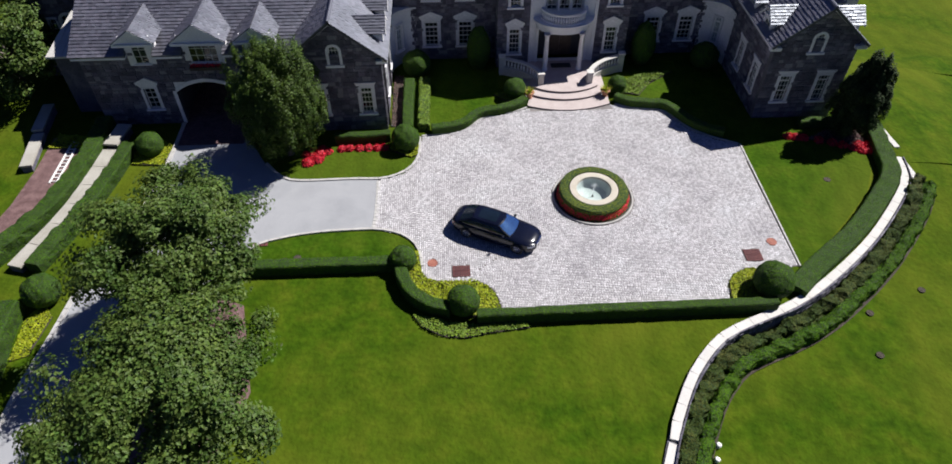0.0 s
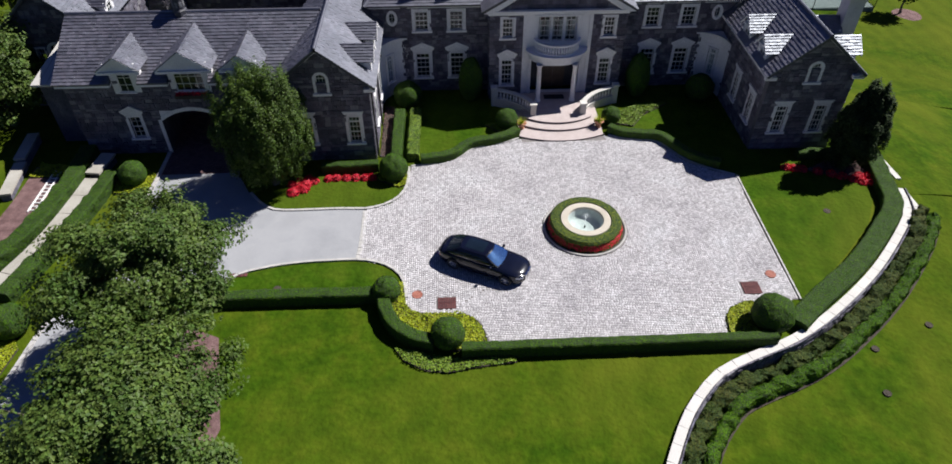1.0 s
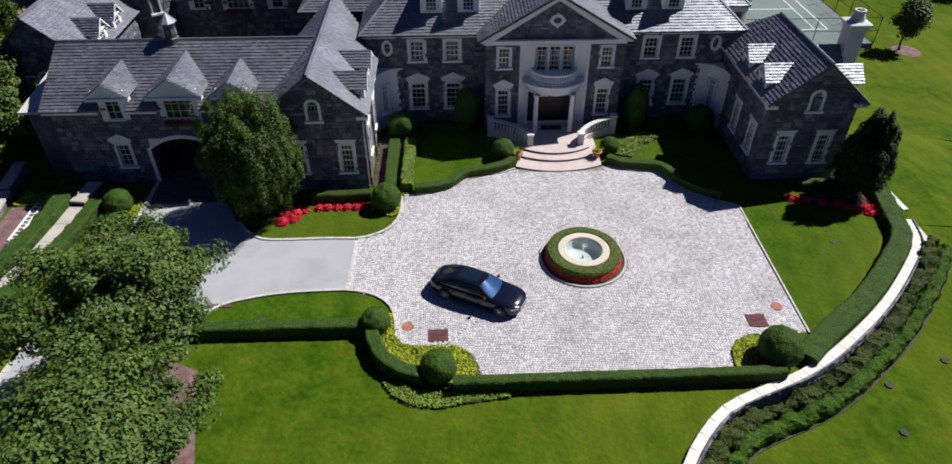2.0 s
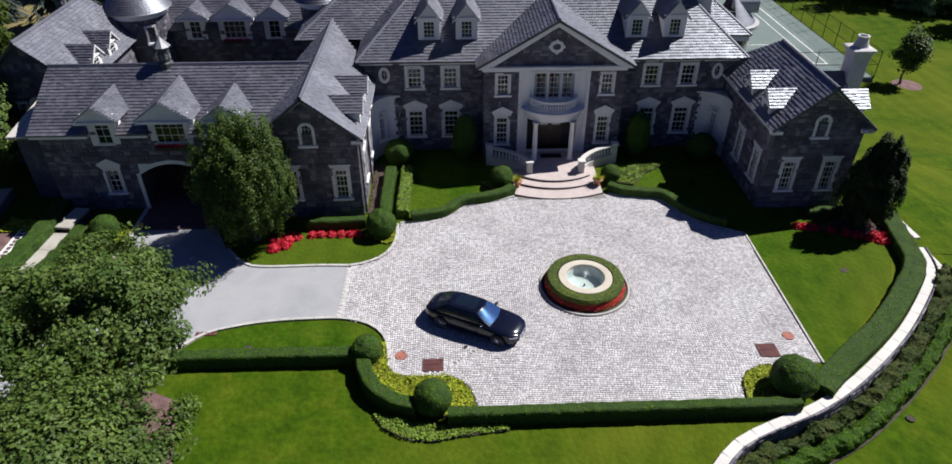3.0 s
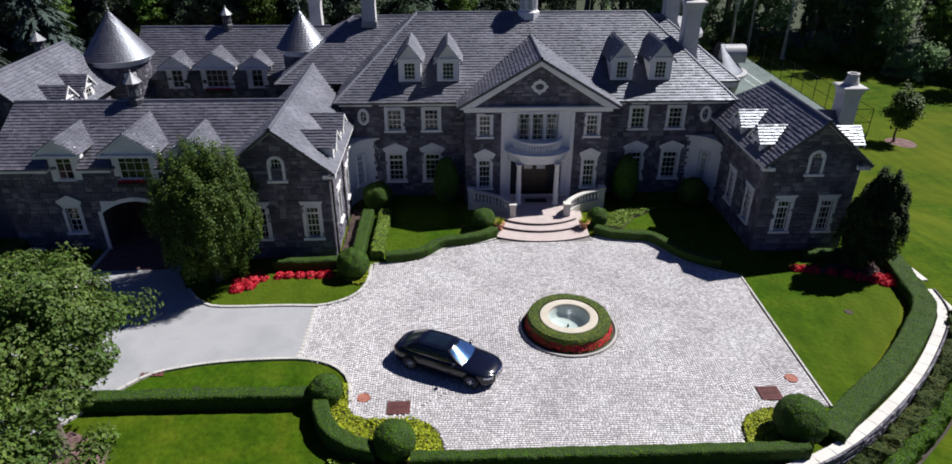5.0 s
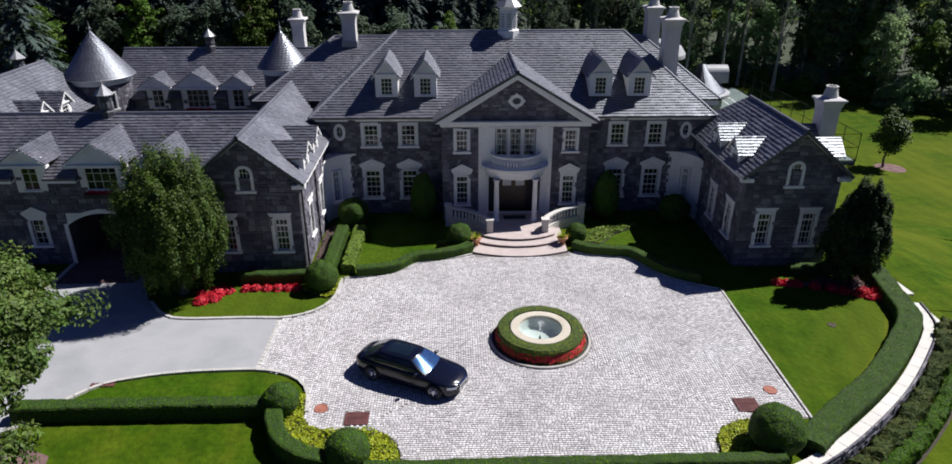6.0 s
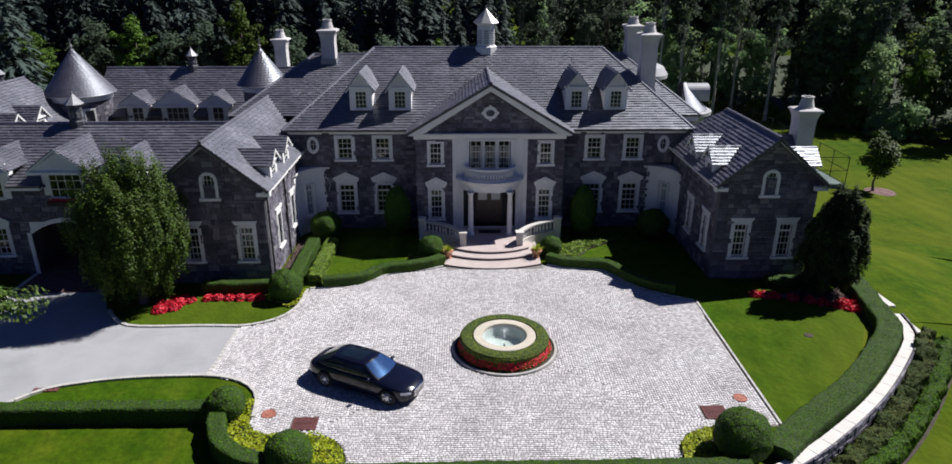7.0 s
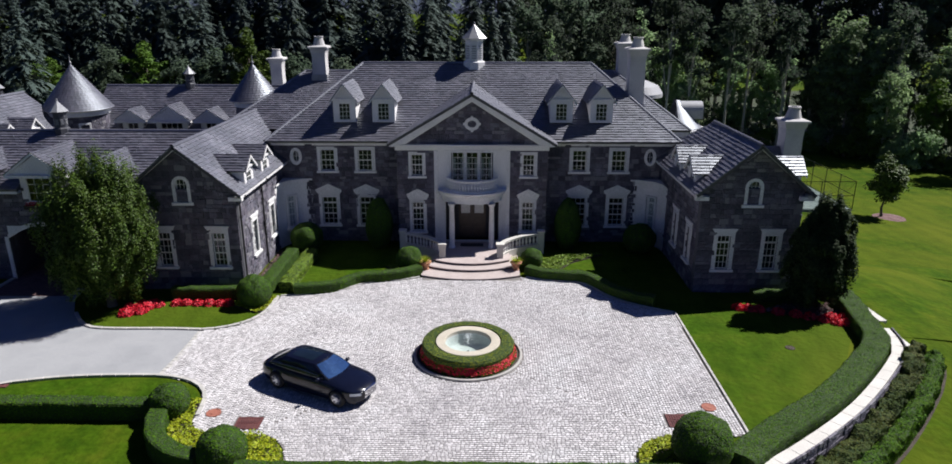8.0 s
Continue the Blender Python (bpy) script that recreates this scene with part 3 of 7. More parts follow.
def roof_plane(points, parent=None, single=0, seed=3, course=0.25, thick=0.14, name="roof"):
    """A slated slope; the first two points are its eave, left to right as seen from outside."""
    p = [Vector(q) for q in points]
    U = (p[1] - p[0]).normalized()
    N = Vector((0, 0, 0))
    for i in range(len(p)):
        N += (p[i] - p[0]).cross(p[(i + 1) % len(p)] - p[0])
    N.normalize()
    if N.z < 0:
        N = -N
    S = N.cross(U)
    poly = [((q - p[0]).dot(U), (q - p[0]).dot(S)) for q in p]
    bm = bmesh.new()
    top = [bm.verts.new(q) for q in p]
    low = [bm.verts.new(q - N * thick) for q in p]
    bm.faces.new(top)
    bm.faces.new(low[::-1])
    for i in range(len(p)):
        j = (i + 1) % len(p)
        bm.faces.new((top[i], low[i], low[j], top[j]))
    bmesh.ops.recalc_face_normals(bm, faces=bm.faces)
    roof = part(name, bm, M_ROOFBASE, parent or mansion)
    rng = random.Random(seed)
    verts, faces, made = [], [], 0
    smax = max(q[1] for q in poly)
    s = 0.0
    singles = []
    while s < smax - 0.03:
        e = min(course, smax - s)
        for a, b in spans(poly, s + e * 0.5):
            u = a - (0.0 if rng.random() < 0.5 else 0.12)
            while u < b - 0.02:
                w = rng.uniform(0.17, 0.34)
                l, r = max(u, a) + 0.004, min(u + w, b) - 0.004
                u += w
                if r - l < 0.02:
                    continue
                lift = rng.uniform(0.045, 0.075)
                sag = rng.uniform(-0.012, 0.008)
                q = [(l, s + sag, lift), (r, s + sag + rng.uniform(-0.006, 0.006), lift), (r, s + e + 0.02, 0.012), (l, s + e + 0.02, 0.012)]
                q = [p[0] + U * x + S * y + N * z for x, y, z in q] + [p[0] + U * x + S * y - N * 0.002 for x, y, z in q[:2]]
                if made < single:
                    singles.append(q)
                    made += 1
                    continue
                k = len(verts)
                verts += q
                faces += [(k, k + 1, k + 2, k + 3), (k + 4, k + 5, k + 1, k), (k + 5, k + 2, k + 1), (k + 4, k, k + 3)]
        s += course
    for q in singles:
        c = sum(q, Vector()) / 6
        o = link("slate", raw_mesh("slate", [v - c for v in q], [(0, 1, 2, 3), (4, 5, 1, 0), (5, 2, 1), (4, 0, 3)]), M_SLATE_O, roof)
        o.location = c
    tagged(link("slating", raw_mesh("slating", verts, faces), M_SLATE, roof), kind="stuff")
    return roof


def ridge_cap(a, b, parent=None, r=0.11):
    a, b = Vector(a), Vector(b)
    bm = bmesh.new()
    tube(bm, a, b, r, r, 8)
    return part("ridge_cap", bm, M_SLATE, parent or mansion)


def trim(name, m, bm, label="", mat=None):
    """Trim of the mansion; every separate length of it is a piece of its own."""
    o = None
    bm.verts.index_update()
    seen = set()
    for v in bm.verts:
        if v.index in seen:
            continue
        seen.add(v.index)
        stack, isle = [v], []
        while stack:
            w = stack.pop()
            isle.append(w)
            for e in w.link_edges:
                u = e.other_vert(w)
                if u.index not in seen:
                    seen.add(u.index)
                    stack.append(u)
        faces = {f for w in isle for f in w.link_faces}
        one = bmesh.new()
        vm = {w.index: one.verts.new(w.co) for w in isle}
        for f in sorted(faces, key=lambda q: [w.index for w in q.verts]):
            one.faces.new([vm[w.index] for w in f.verts])
        o = part(name, one, mat or M_TRIM, mansion, label)
        o.matrix_basis = m
    bm.free()
    return o


PANE = {}


def panes(parent, w, h, cols, rows, z0=0.0, y=0.11):
    """Single panes between glazing bars, as pieces on shared meshes."""
    pw, ph = w / cols, h / rows
    key = (round(pw, 3), round(ph, 3))
    if key not in PANE:
        bm = bmesh.new()
        box(bm, -pw / 2 + 0.008, pw / 2 - 0.008, -0.003, 0.003, -ph / 2 + 0.008, ph / 2 - 0.008)
        me = bpy.data.meshes.new("pane")
        bm.to_mesh(me)
        bm.free()
        PANE[key] = me
    for i in range(cols):
        for j in range(rows):
            o = link("pane", PANE[key], M_GLASS, parent)
            o.location = (-w / 2 + pw * (i + 0.5), y, z0 + ph * (j + 0.5))


def bars(bm, w, h, cols, rows, z0=0.0, y0=0.085, y1=0.135, meet=None):
    """A glazed frame with its bars, in one connected piece."""
    f = 0.055
    us, vs = [-w / 2, -w / 2 + f], [z0, z0 + f]
    for i in range(1, cols):
        x = -w / 2 + w * i / cols
        us += [x - 0.014, x + 0.014]
    for j in range(1, rows):
        t = 0.035 if meet == j else 0.014
        vs += [z0 + h * j / rows - t, z0 + h * j / rows + t]
    us += [w / 2 - f, w / 2]
    vs += [z0 + h - f, z0 + h]
    solid = lambda i, j: 0 <= i < len(us) - 1 and 0 <= j < len(vs) - 1 and (i % 2 == 0 or j % 2 == 0)
    seen = {}

    def at(i, j, y):
        if (i, j, y) not in seen:
            seen[i, j, y] = bm.verts.new((us[i], y, vs[j]))
        return seen[i, j, y]
    for i in range(len(us) - 1):
        for j in range(len(vs) - 1):
            if not solid(i, j):
                continue
            c = [(i, j), (i + 1, j), (i + 1, j + 1), (i, j + 1)]
            bm.faces.new([at(*q, y0) for q in c])
            bm.faces.new([at(*q, y1) for q in c[::-1]])
            for k, (di, dj) in enumerate(((0, -1), (1, 0), (0, 1), (-1, 0))):
                if not solid(i + di, j + dj):
                    p, q = c[k], c[(k + 1) % 4]
                    bm.faces.new((at(*q, y0), at(*p, y0), at(*p, y1), at(*q, y1)))


def band(bm, outer, inner, y0, y1, closed=True):
    """A band between two outlines in the x, z plane, in one connected piece."""
    n = len(outer)
    v = [[bm.verts.new((x, y, z)) for x, z in line] for line, y in ((outer, y0), (inner, y0), (inner, y1), (outer, y1))]
    for k in range(n if closed else n - 1):
        j = (k + 1) % n
        for a, b in ((0, 1), (1, 2), (2, 3), (3, 0)):
            bm.faces.new((v[a][k], v[a][j], v[b][j], v[b][k]))
    if not closed:
        for k in (0, n - 1):
            bm.faces.new([v[a][k] for a in range(4)])
    bmesh.ops.recalc_face_normals(bm, faces=bm.faces)


def sash_window(w, h, cols=3, rows=4, case=0.2, pediment=0.0, lintel=0.0, transom=0.0, sill=0.14):
    """A sash window in a moulded casing; origin at the middle of the glass's foot, outer wall face at y 0."""
    th = h + transom
    arch = lambda g: [(-w / 2 - g, 0), (-w / 2 - g, th + g), (w / 2 + g, th + g), (w / 2 + g, 0)]
    bm = bmesh.new()
    band(bm, arch(case), arch(0), -0.06, 0.02, False)
    win = part("window", bm, M_TRIM, mansion)
    bm = bmesh.new()
    band(bm, arch(case * 0.5), arch(0.004), -0.09, -0.062, False)
    part("moulding", bm, M_TRIM, win)
    if lintel:
        bm = bmesh.new()
        slab(bm, [(-w / 2 - case, th + case), (w / 2 + case, th + case), (w / 2 + case + 0.12, th + case + lintel), (-w / 2 - case - 0.12, th + case + lintel)], -0.11, 0.02)
        part("lintel", bm, M_TRIM, win)
    if pediment:
        z = th + case + lintel
        e = w / 2 + case + 0.14
        bm = bmesh.new()
        slab(bm, [(-e, z), (e, z), (e, z + 0.14), (0, z + 0.1 + pediment), (-e, z + 0.14)], -0.14, 0.02)
        part("pediment", bm, M_TRIM, win)
        bm = bmesh.new()
        slab(bm, [(e + 0.03, z + 0.12), (e + 0.03, z + 0.19), (0, z + 0.17 + pediment), (-e - 0.03, z + 0.19), (-e - 0.03, z + 0.12), (0, z + 0.1 + pediment)], -0.2, -0.142)
        part("raking_mould", bm, M_TRIM, win)
    bm = bmesh.new()
    box(bm, -w / 2 - case - 0.06, w / 2 + case + 0.06, -0.17, 0.1, -sill, 0)
    part("sill", bm, M_TRIM, win)
    bm = bmesh.new()
    bars(bm, w, h, cols, rows, 0, meet=rows // 2)
    part("sash", bm, M_SASH, win)
    panes(win, w, h, cols, rows)
    if transom:
        bm = bmesh.new()
        bars(bm, w, transom, cols, 1, h)
        part("transom_light", bm, M_SASH, win)
        panes(win, w, transom, cols, 1, h)
    return win


def arched_window(w, h, case=0.17):
    """A round-headed window in a stone-white surround."""
    r, sp = w / 2, h - w / 2
    seg = 14
    o = r + case
    line = lambda q: [(q, 0)] + [(q * math.cos(math.pi * k / seg), sp + q * math.sin(math.pi * k / seg)) for k in range(seg + 1)] + [(-q, 0)]
    bm = bmesh.new()
    band(bm, line(o), line(r), -0.08, 0.14, False)
    win = part("window", bm, M_TRIM, mansion)
    bm = bmesh.new()
    box(bm, -o - 0.1, o + 0.1, -0.15, 0.1, -0.16, 0)
    part("sill", bm, M_TRIM, win)
    bm = bmesh.new()
    bars(bm, w, h, 3, 4, 0, meet=2)
    part("sash", bm, M_SASH, win)
    panes(win, w, h, 3, 4)
    return win


def oval_window(rx, rz, case=0.2, keys=True):
    seg = 24
    line = lambda g: [((rx + g) * math.cos(2 * math.pi * k / seg), (rz + g) * math.sin(2 * math.pi * k / seg)) for k in range(seg)]
    bm = bmesh.new()
    band(bm, line(case), line(0), -0.07, 0.13)
    win = part("window", bm, M_TRIM, mansion)
    if keys:
        for x, z in ((rx + case, 0), (-rx - case, 0), (0, rz + case), (0, -rz - case)):
            bm = bmesh.new()
            box(bm, x - 0.08, x + 0.08, -0.1, 0.02, z - 0.08, z + 0.08)
            part("keystone", bm, M_TRIM, win)
    bm = bmesh.new()
    box(bm, -0.015, 0.015, 0.09, 0.12, -rz, rz)
    box(bm, -rx, rx, 0.093, 0.117, -0.015, 0.015)
    part("sash", bm, M_SASH, win)
    panes(win, rx * 2, rz * 2, 2, 2, -rz)
    return win


PLACED = []


def place(win, m):
    """The window itself the first time, a copy after that."""
    if win.name not in PLACED:
        PLACED.append(win.name)
        win.matrix_basis = m
        return win
    return copy_thing(win, m)


def dormer(m, w, h, depth, rise, glass, cols=2, rows=3, eave=0.22, hood=False, seed=5):
    """A gabled dormer; origin at the middle of its front foot, facing -y of m."""
    gw, gh = glass
    z0 = 0.12
    bm = bmesh.new()
    box(bm, -w / 2, -gw / 2, 0, 0.12, 0, h)
    box(bm, gw / 2, w / 2, 0, 0.12, 0, h)
    box(bm, -gw / 2, gw / 2, 0, 0.12, 0, z0)
    box(bm, -gw / 2, gw / 2, 0, 0.12, z0 + gh, h)
    box(bm, -w / 2, -w / 2 + 0.08, 0.12, depth, 0, h)
    box(bm, w / 2 - 0.08, w / 2, 0.12, depth, 0, h)
    slab(bm, [(-w / 2, h), (w / 2, h), (0, h + rise * 0.9)], 0, 0.12)
    box(bm, -w / 2 - 0.12, w / 2 + 0.12, -0.12, -0.001, h - 0.06, h + 0.06)
    d = part("dormer", bm, M_TRIM, mansion)
    d.matrix_basis = m
    bm = bmesh.new()
    bars(bm, gw, gh, cols, rows, z0, 0.02, 0.07)
    part("sash", bm, M_SASH, d)
    panes(d, gw, gh, cols, rows, z0, 0.045)
    bm = bmesh.new()
    box(bm, -gw / 2 - 0.1, gw / 2 + 0.1, -0.08, -0.001, z0 - 0.08, z0)
    part("sill", bm, M_TRIM, d)
    e = w / 2 + eave
    ze = h - eave * rise / (w / 2) + 0.06
    zr = h + rise + 0.06
    roof_plane([(-e, depth, ze), (-e, -eave, ze), (0, -eave, zr), (0, depth, zr)], d, 0, seed, 0.2, 0.07)
    roof_plane([(e, -eave, ze), (e, depth, ze), (0, depth, zr), (0, -eave, zr)], d, 0, seed + 1, 0.2, 0.07)
    bm = bmesh.new()
    for sgn in (-1, 1):
        slab(bm, [(sgn * e, ze - 0.13), (sgn * e, ze - 0.02), (0, zr - 0.02), (0, zr - 0.16)], -eave - 0.02, -eave + 0.06)
    part("bargeboard", bm, M_TRIM, d)
    if hood:
        bm = bmesh.new()
        slab(bm, [(-e + 0.12, ze - 0.02), (e - 0.12, ze - 0.02), (0, zr - 0.2)], -eave + 0.1, -0.125)
        part("tympanum", bm, M_TRIM, d)
        bm = bmesh.new()
        box(bm, -e, e, -eave - 0.03, -0.125, ze - 0.2, ze - 0.03)
        part("cornice", bm, M_TRIM, d)
    # added dark sheet behind the glass, painted as the room's shade
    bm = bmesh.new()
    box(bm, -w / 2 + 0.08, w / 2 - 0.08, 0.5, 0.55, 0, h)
    part("shade_lining", bm, M_DARK, d)
    return d


CX = -0.1
FACE = 16.3
# main front
W_UP = sash_window(0.92, 1.4, 3, 4, 0.22)
W_LOW = sash_window(0.98, 1.5, 3, 4, 0.22, pediment=0.42, transom=0.42, lintel=0.14)
W_PUP = sash_window(0.74, 1.4, 3, 4, 0.18)
W_PLOW = sash_window(0.76, 1.55, 3, 4, 0.18, pediment=0.4, transom=0.42, lintel=0.2)
W_GAB = sash_window(0.72, 1.55, 3, 4, 0.22, lintel=0.2, transom=0.42)
W_ARCH = arched_window(0.64, 1.3)
W_OVAL = oval_window(0.2, 0.38, 0.2, False)
W_PED = oval_window(0.28, 0.22, 0.2)

ups = [-9.75, -7.25, 7.0, 9.6]
lows = [-9.8, -7.25, 7.05, 9.6]
ops = [(x - 0.46, x + 0.46, 4.95, 6.35) for x in ups] + [(x - 0.49, x + 0.49, 1.2, 3.12) for x in lows] + [(-12.05, -11.65, 5.53, 6.29), (11.45, 11.85, 5.53, 6.29)]
stone_wall(pose(0, FACE, 0), -13.3, -4.95, 0, 6.75, [o for o in ops if o[1] < 0], seed=11)
stone_wall(pose(0, FACE, 0), 4.75, 13.1, 0, 6.75, [o for o in ops if o[0] > 0], seed=12)
for x in ups:
    place(W_UP, pose(x, FACE, 4.95))
for x in lows:
    place(W_LOW, pose(x, FACE, 1.2))
for x in (-11.85, 11.65):
    place(W_OVAL, pose(x, FACE, 5.91))
bm = bmesh.new()
for a, b in ((-13.45, -5.15), (4.95, 13.25)):
    box(bm, a, b, FACE - 0.06, FACE + 0.3, 6.65, 6.86)
    box(bm, a, b, FACE - 0.4, FACE + 0.3, 6.86, 6.98)
trim("cornice", Matrix(), bm, "white painted eaves cornice")
EAVE_Y, EAVE_Z, RIDGE_Y, RIDGE_Z = 15.8, 7.0, 23.3, 11.45
roof_plane([(-13.7, EAVE_Y, EAVE_Z), (13.5, EAVE_Y, EAVE_Z), (8.5, RIDGE_Y, RIDGE_Z), (-8.3, RIDGE_Y, RIDGE_Z)], single=280, seed=21)
roof_plane([(13.5, EAVE_Y, EAVE_Z), (13.5, 31, EAVE_Z), (8.5, RIDGE_Y, RIDGE_Z)], seed=22)
roof_plane([(-13.7, 31, EAVE_Z), (-13.7, EAVE_Y, EAVE_Z), (-8.3, RIDGE_Y, RIDGE_Z)], seed=23)
roof_plane([(13.5, 31, EAVE_Z), (-13.7, 31, EAVE_Z), (-8.3, RIDGE_Y, RIDGE_Z), (8.5, RIDGE_Y, RIDGE_Z)], seed=24, course=0.4)
for a, b in (((-8.3, RIDGE_Y, RIDGE_Z), (8.5, RIDGE_Y, RIDGE_Z)), ((-13.7, EAVE_Y, EAVE_Z), (-8.3, RIDGE_Y, RIDGE_Z)), ((13.5, EAVE_Y, EAVE_Z), (8.5, RIDGE_Y, RIDGE_Z))):
    ridge_cap(a, b)
# side walls and rear block
stone_wall(pose(13.1, FACE, 0, 0, 0, 90), 0.4, 14.0, -1.5, 6.9, seed=13)
stone_wall(pose(-13.3, 30.5, 0, 0, 0, -90), 0, 14.0, 0, 6.9, seed=14, faced=False)
stone_wall(pose(15.0, 20.9, 0, 0, 0, 90), 0, 14, -3, 6.9, seed=15)
stone_wall(pose(0, 20.9, 0), 13.1, 15.0, -3, 6.9, seed=16)
stone_wall(pose(0, 20.9, 0), -18.2, -13.3, 0, 6.9, seed=17)
stone_wall(pose(-18.2, 34.9, 0, 0, 0, -90), 0, 14, 0, 6.9, seed=18)
stone_wall(pose(15.0, 35.3, 0, 0, 0, 180), 0, 33.2, -3, 6.9, seed=19, faced=False)
RZ, RY = 10.6, 26.6
roof_plane([(-18.6, 20.4, 7.0), (15.4, 20.4, 7.0), (10.8, RY, RZ), (-13.4, RY, RZ)], seed=25)
roof_plane([(15.4, 20.4, 7.0), (15.4, 35.6, 7.0), (10.8, RY, RZ)], seed=26)
roof_plane([(-18.6, 35.6, 7.0), (-18.6, 20.4, 7.0), (-13.4, RY, RZ)], seed=27)
roof_plane([(15.4, 35.6, 7.0), (-18.6, 35.6, 7.0), (-13.4, RY, RZ), (10.8, RY, RZ)], seed=28, course=0.4)
for a, b in (((-13.4, RY, RZ), (10.8, RY, RZ)), ((-18.6, 20.4, 7.0), (-13.4, RY, RZ)), ((15.4, 20.4, 7.0), (10.8, RY, RZ))):
    ridge_cap(a, b)
bm = bmesh.new()
box(bm, 13.15, 15.2, 20.55, 20.85, 6.5, 6.95)
box(bm, 15.05, 15.35, 20.6, 34, 6.5, 6.95)
trim("cornice", Matrix(), bm)

for x in (-8.65, -6.05, 5.8, 8.45):
    dormer(pose(x, 17.35, 8.02), 1.5, 1.5, 3.6, 0.95, (0.78, 1.15), 3, 4, seed=int(x * 3) + 60)

# pavilion
PY = 14.9
pav_up = [-3.65, 3.55]
ops = [(x - 0.37, x + 0.37, 4.95, 6.35) for x in pav_up] + [(x - 0.38, x + 0.38, 1.2, 3.17) for x in pav_up]
ops += [(CX - 1.35, CX + 1.35, 4.6, 6.5), (CX - 1.75, CX + 1.75, 0.45, 3.35), (CX - 0.28, CX + 0.28, 8.1, 8.54)]
for a, b, k in ((-4.95, CX - 2.45, 31), (CX + 2.45, 4.75, 32)):
    stone_wall(pose(0, PY, 0), a, b, 0, 6.75, [o for o in ops if a < o[0] < b and o[3] < 7], seed=k)
stone_wall(pose(0, PY, 0), CX - 2.45, CX + 2.45, 0, 6.75, [o for o in ops[4:6]], seed=33, faced=False, mat=M_TRIM)
stone_wall(pose(0, PY, 0), -4.95, 4.75, 7.0, 7.12, [], gable=(CX, 9.95), seed=34)
stone_wall(pose(-4.95, FACE, 0, 0, 0, -90), 0, 1.0, 0, 6.75, seed=35)
stone_wall(pose(4.75, PY + 0.4, 0, 0, 0, 90), 0, 1.0, 0, 6.75, seed=36)
for x in pav_up:
    place(W_PUP, pose(x, PY, 4.95))
    place(W_PLOW, pose(x, PY, 1.2))
W_PED.matrix_basis = pose(CX, PY, 8.32)
bm = bmesh.new()
box(bm, -5.05, 4.85, PY - 0.07, PY + 0.3, 6.62, 6.9)
box(bm, -5.25, 5.05, PY - 0.35, PY + 0.3, 6.9, 7.02)
trim("cornice", Matrix(), bm)
bm = bmesh.new()
for sgn in (-1, 1):
    xe = CX + sgn * 5.3
    slab(bm, [(xe, 6.95), (xe, 7.1), (CX, 10.2), (CX, 9.86), (xe - sgn * 0.5, 6.95)], PY - 0.5, PY - 0.3)
    slab(bm, [(xe - sgn * 0.3, 6.95), (xe - sgn * 0.3, 7.12), (CX, 10.02), (CX, 9.74), (xe - sgn * 0.9, 6.95)], PY - 0.3, PY - 0.02)
trim("raking_cornice", Matrix(), bm, "white raking cornice of the pediment")
VY = EAVE_Y + (10.22 - EAVE_Z) / (RIDGE_Z - EAVE_Z) * (RIDGE_Y - EAVE_Y)
roof_plane([(CX - 5.4, EAVE_Y + 0.1, 7.06), (CX - 5.4, PY - 0.52, 7.06), (CX, PY - 0.52, 10.24), (CX, VY, 10.24)], seed=41)
roof_plane([(CX + 5.4, PY - 0.52, 7.06), (CX + 5.4, EAVE_Y + 0.1, 7.06), (CX, VY, 10.24), (CX, PY - 0.52, 10.24)], seed=42)
ridge_cap((CX, PY - 0.5, 10.26), (CX, VY, 10.26))
# white centre bay with french doors
for sgn in (-1, 1):
    for nm, a, b, y0, y1, z0, z1 in (("pilaster", 2.45, 2.2, -0.1, -0.002, 0.45, 6.6), ("door_jamb", 1.6, 1.38, -0.09, -0.002, 4.4, 6.6), ("mullion", 0.52, 0.4, -0.05, 0.2, 4.6, 6.5),
                                     ("door_jamb", 1.95, 1.76, -0.1, -0.002, 0.45, 3.4)):
        bm = bmesh.new()
        box(bm, *sorted((CX + sgn * a, CX + sgn * b)), PY + y0, PY + y1, z0, z1)
        trim(nm, Matrix(), bm)
bm = bmesh.new()
box(bm, CX - 1.7, CX + 1.7, PY - 0.14, PY - 0.002, 6.5, 6.62)
trim("door_head", Matrix(), bm)
for x, w in ((CX - 0.92, 0.74), (CX, 0.78), (CX + 0.92, 0.74)):
    bm = bmesh.new()
    bars(bm, w, 1.9, 2, 5)
    d = trim("french_door", pose(x, PY + 0.05, 4.6), bm, "white glazed french door to the balcony", M_SASH)
    panes(d, w, 1.9, 2, 5)
    bm = bmesh.new()
    for s in (-1, 1):
        for k in range(4):
            u = s * (w * 0.32) + (k - 1.5) * 0.05
            box(bm, u - 0.022, u + 0.022, 0.3 + 0.03 * (k % 2), 0.33 + 0.03 * (k % 2), 0.15, 1.4)
    part("curtain", bm, M_CURTAIN, d, "white gathered curtain")
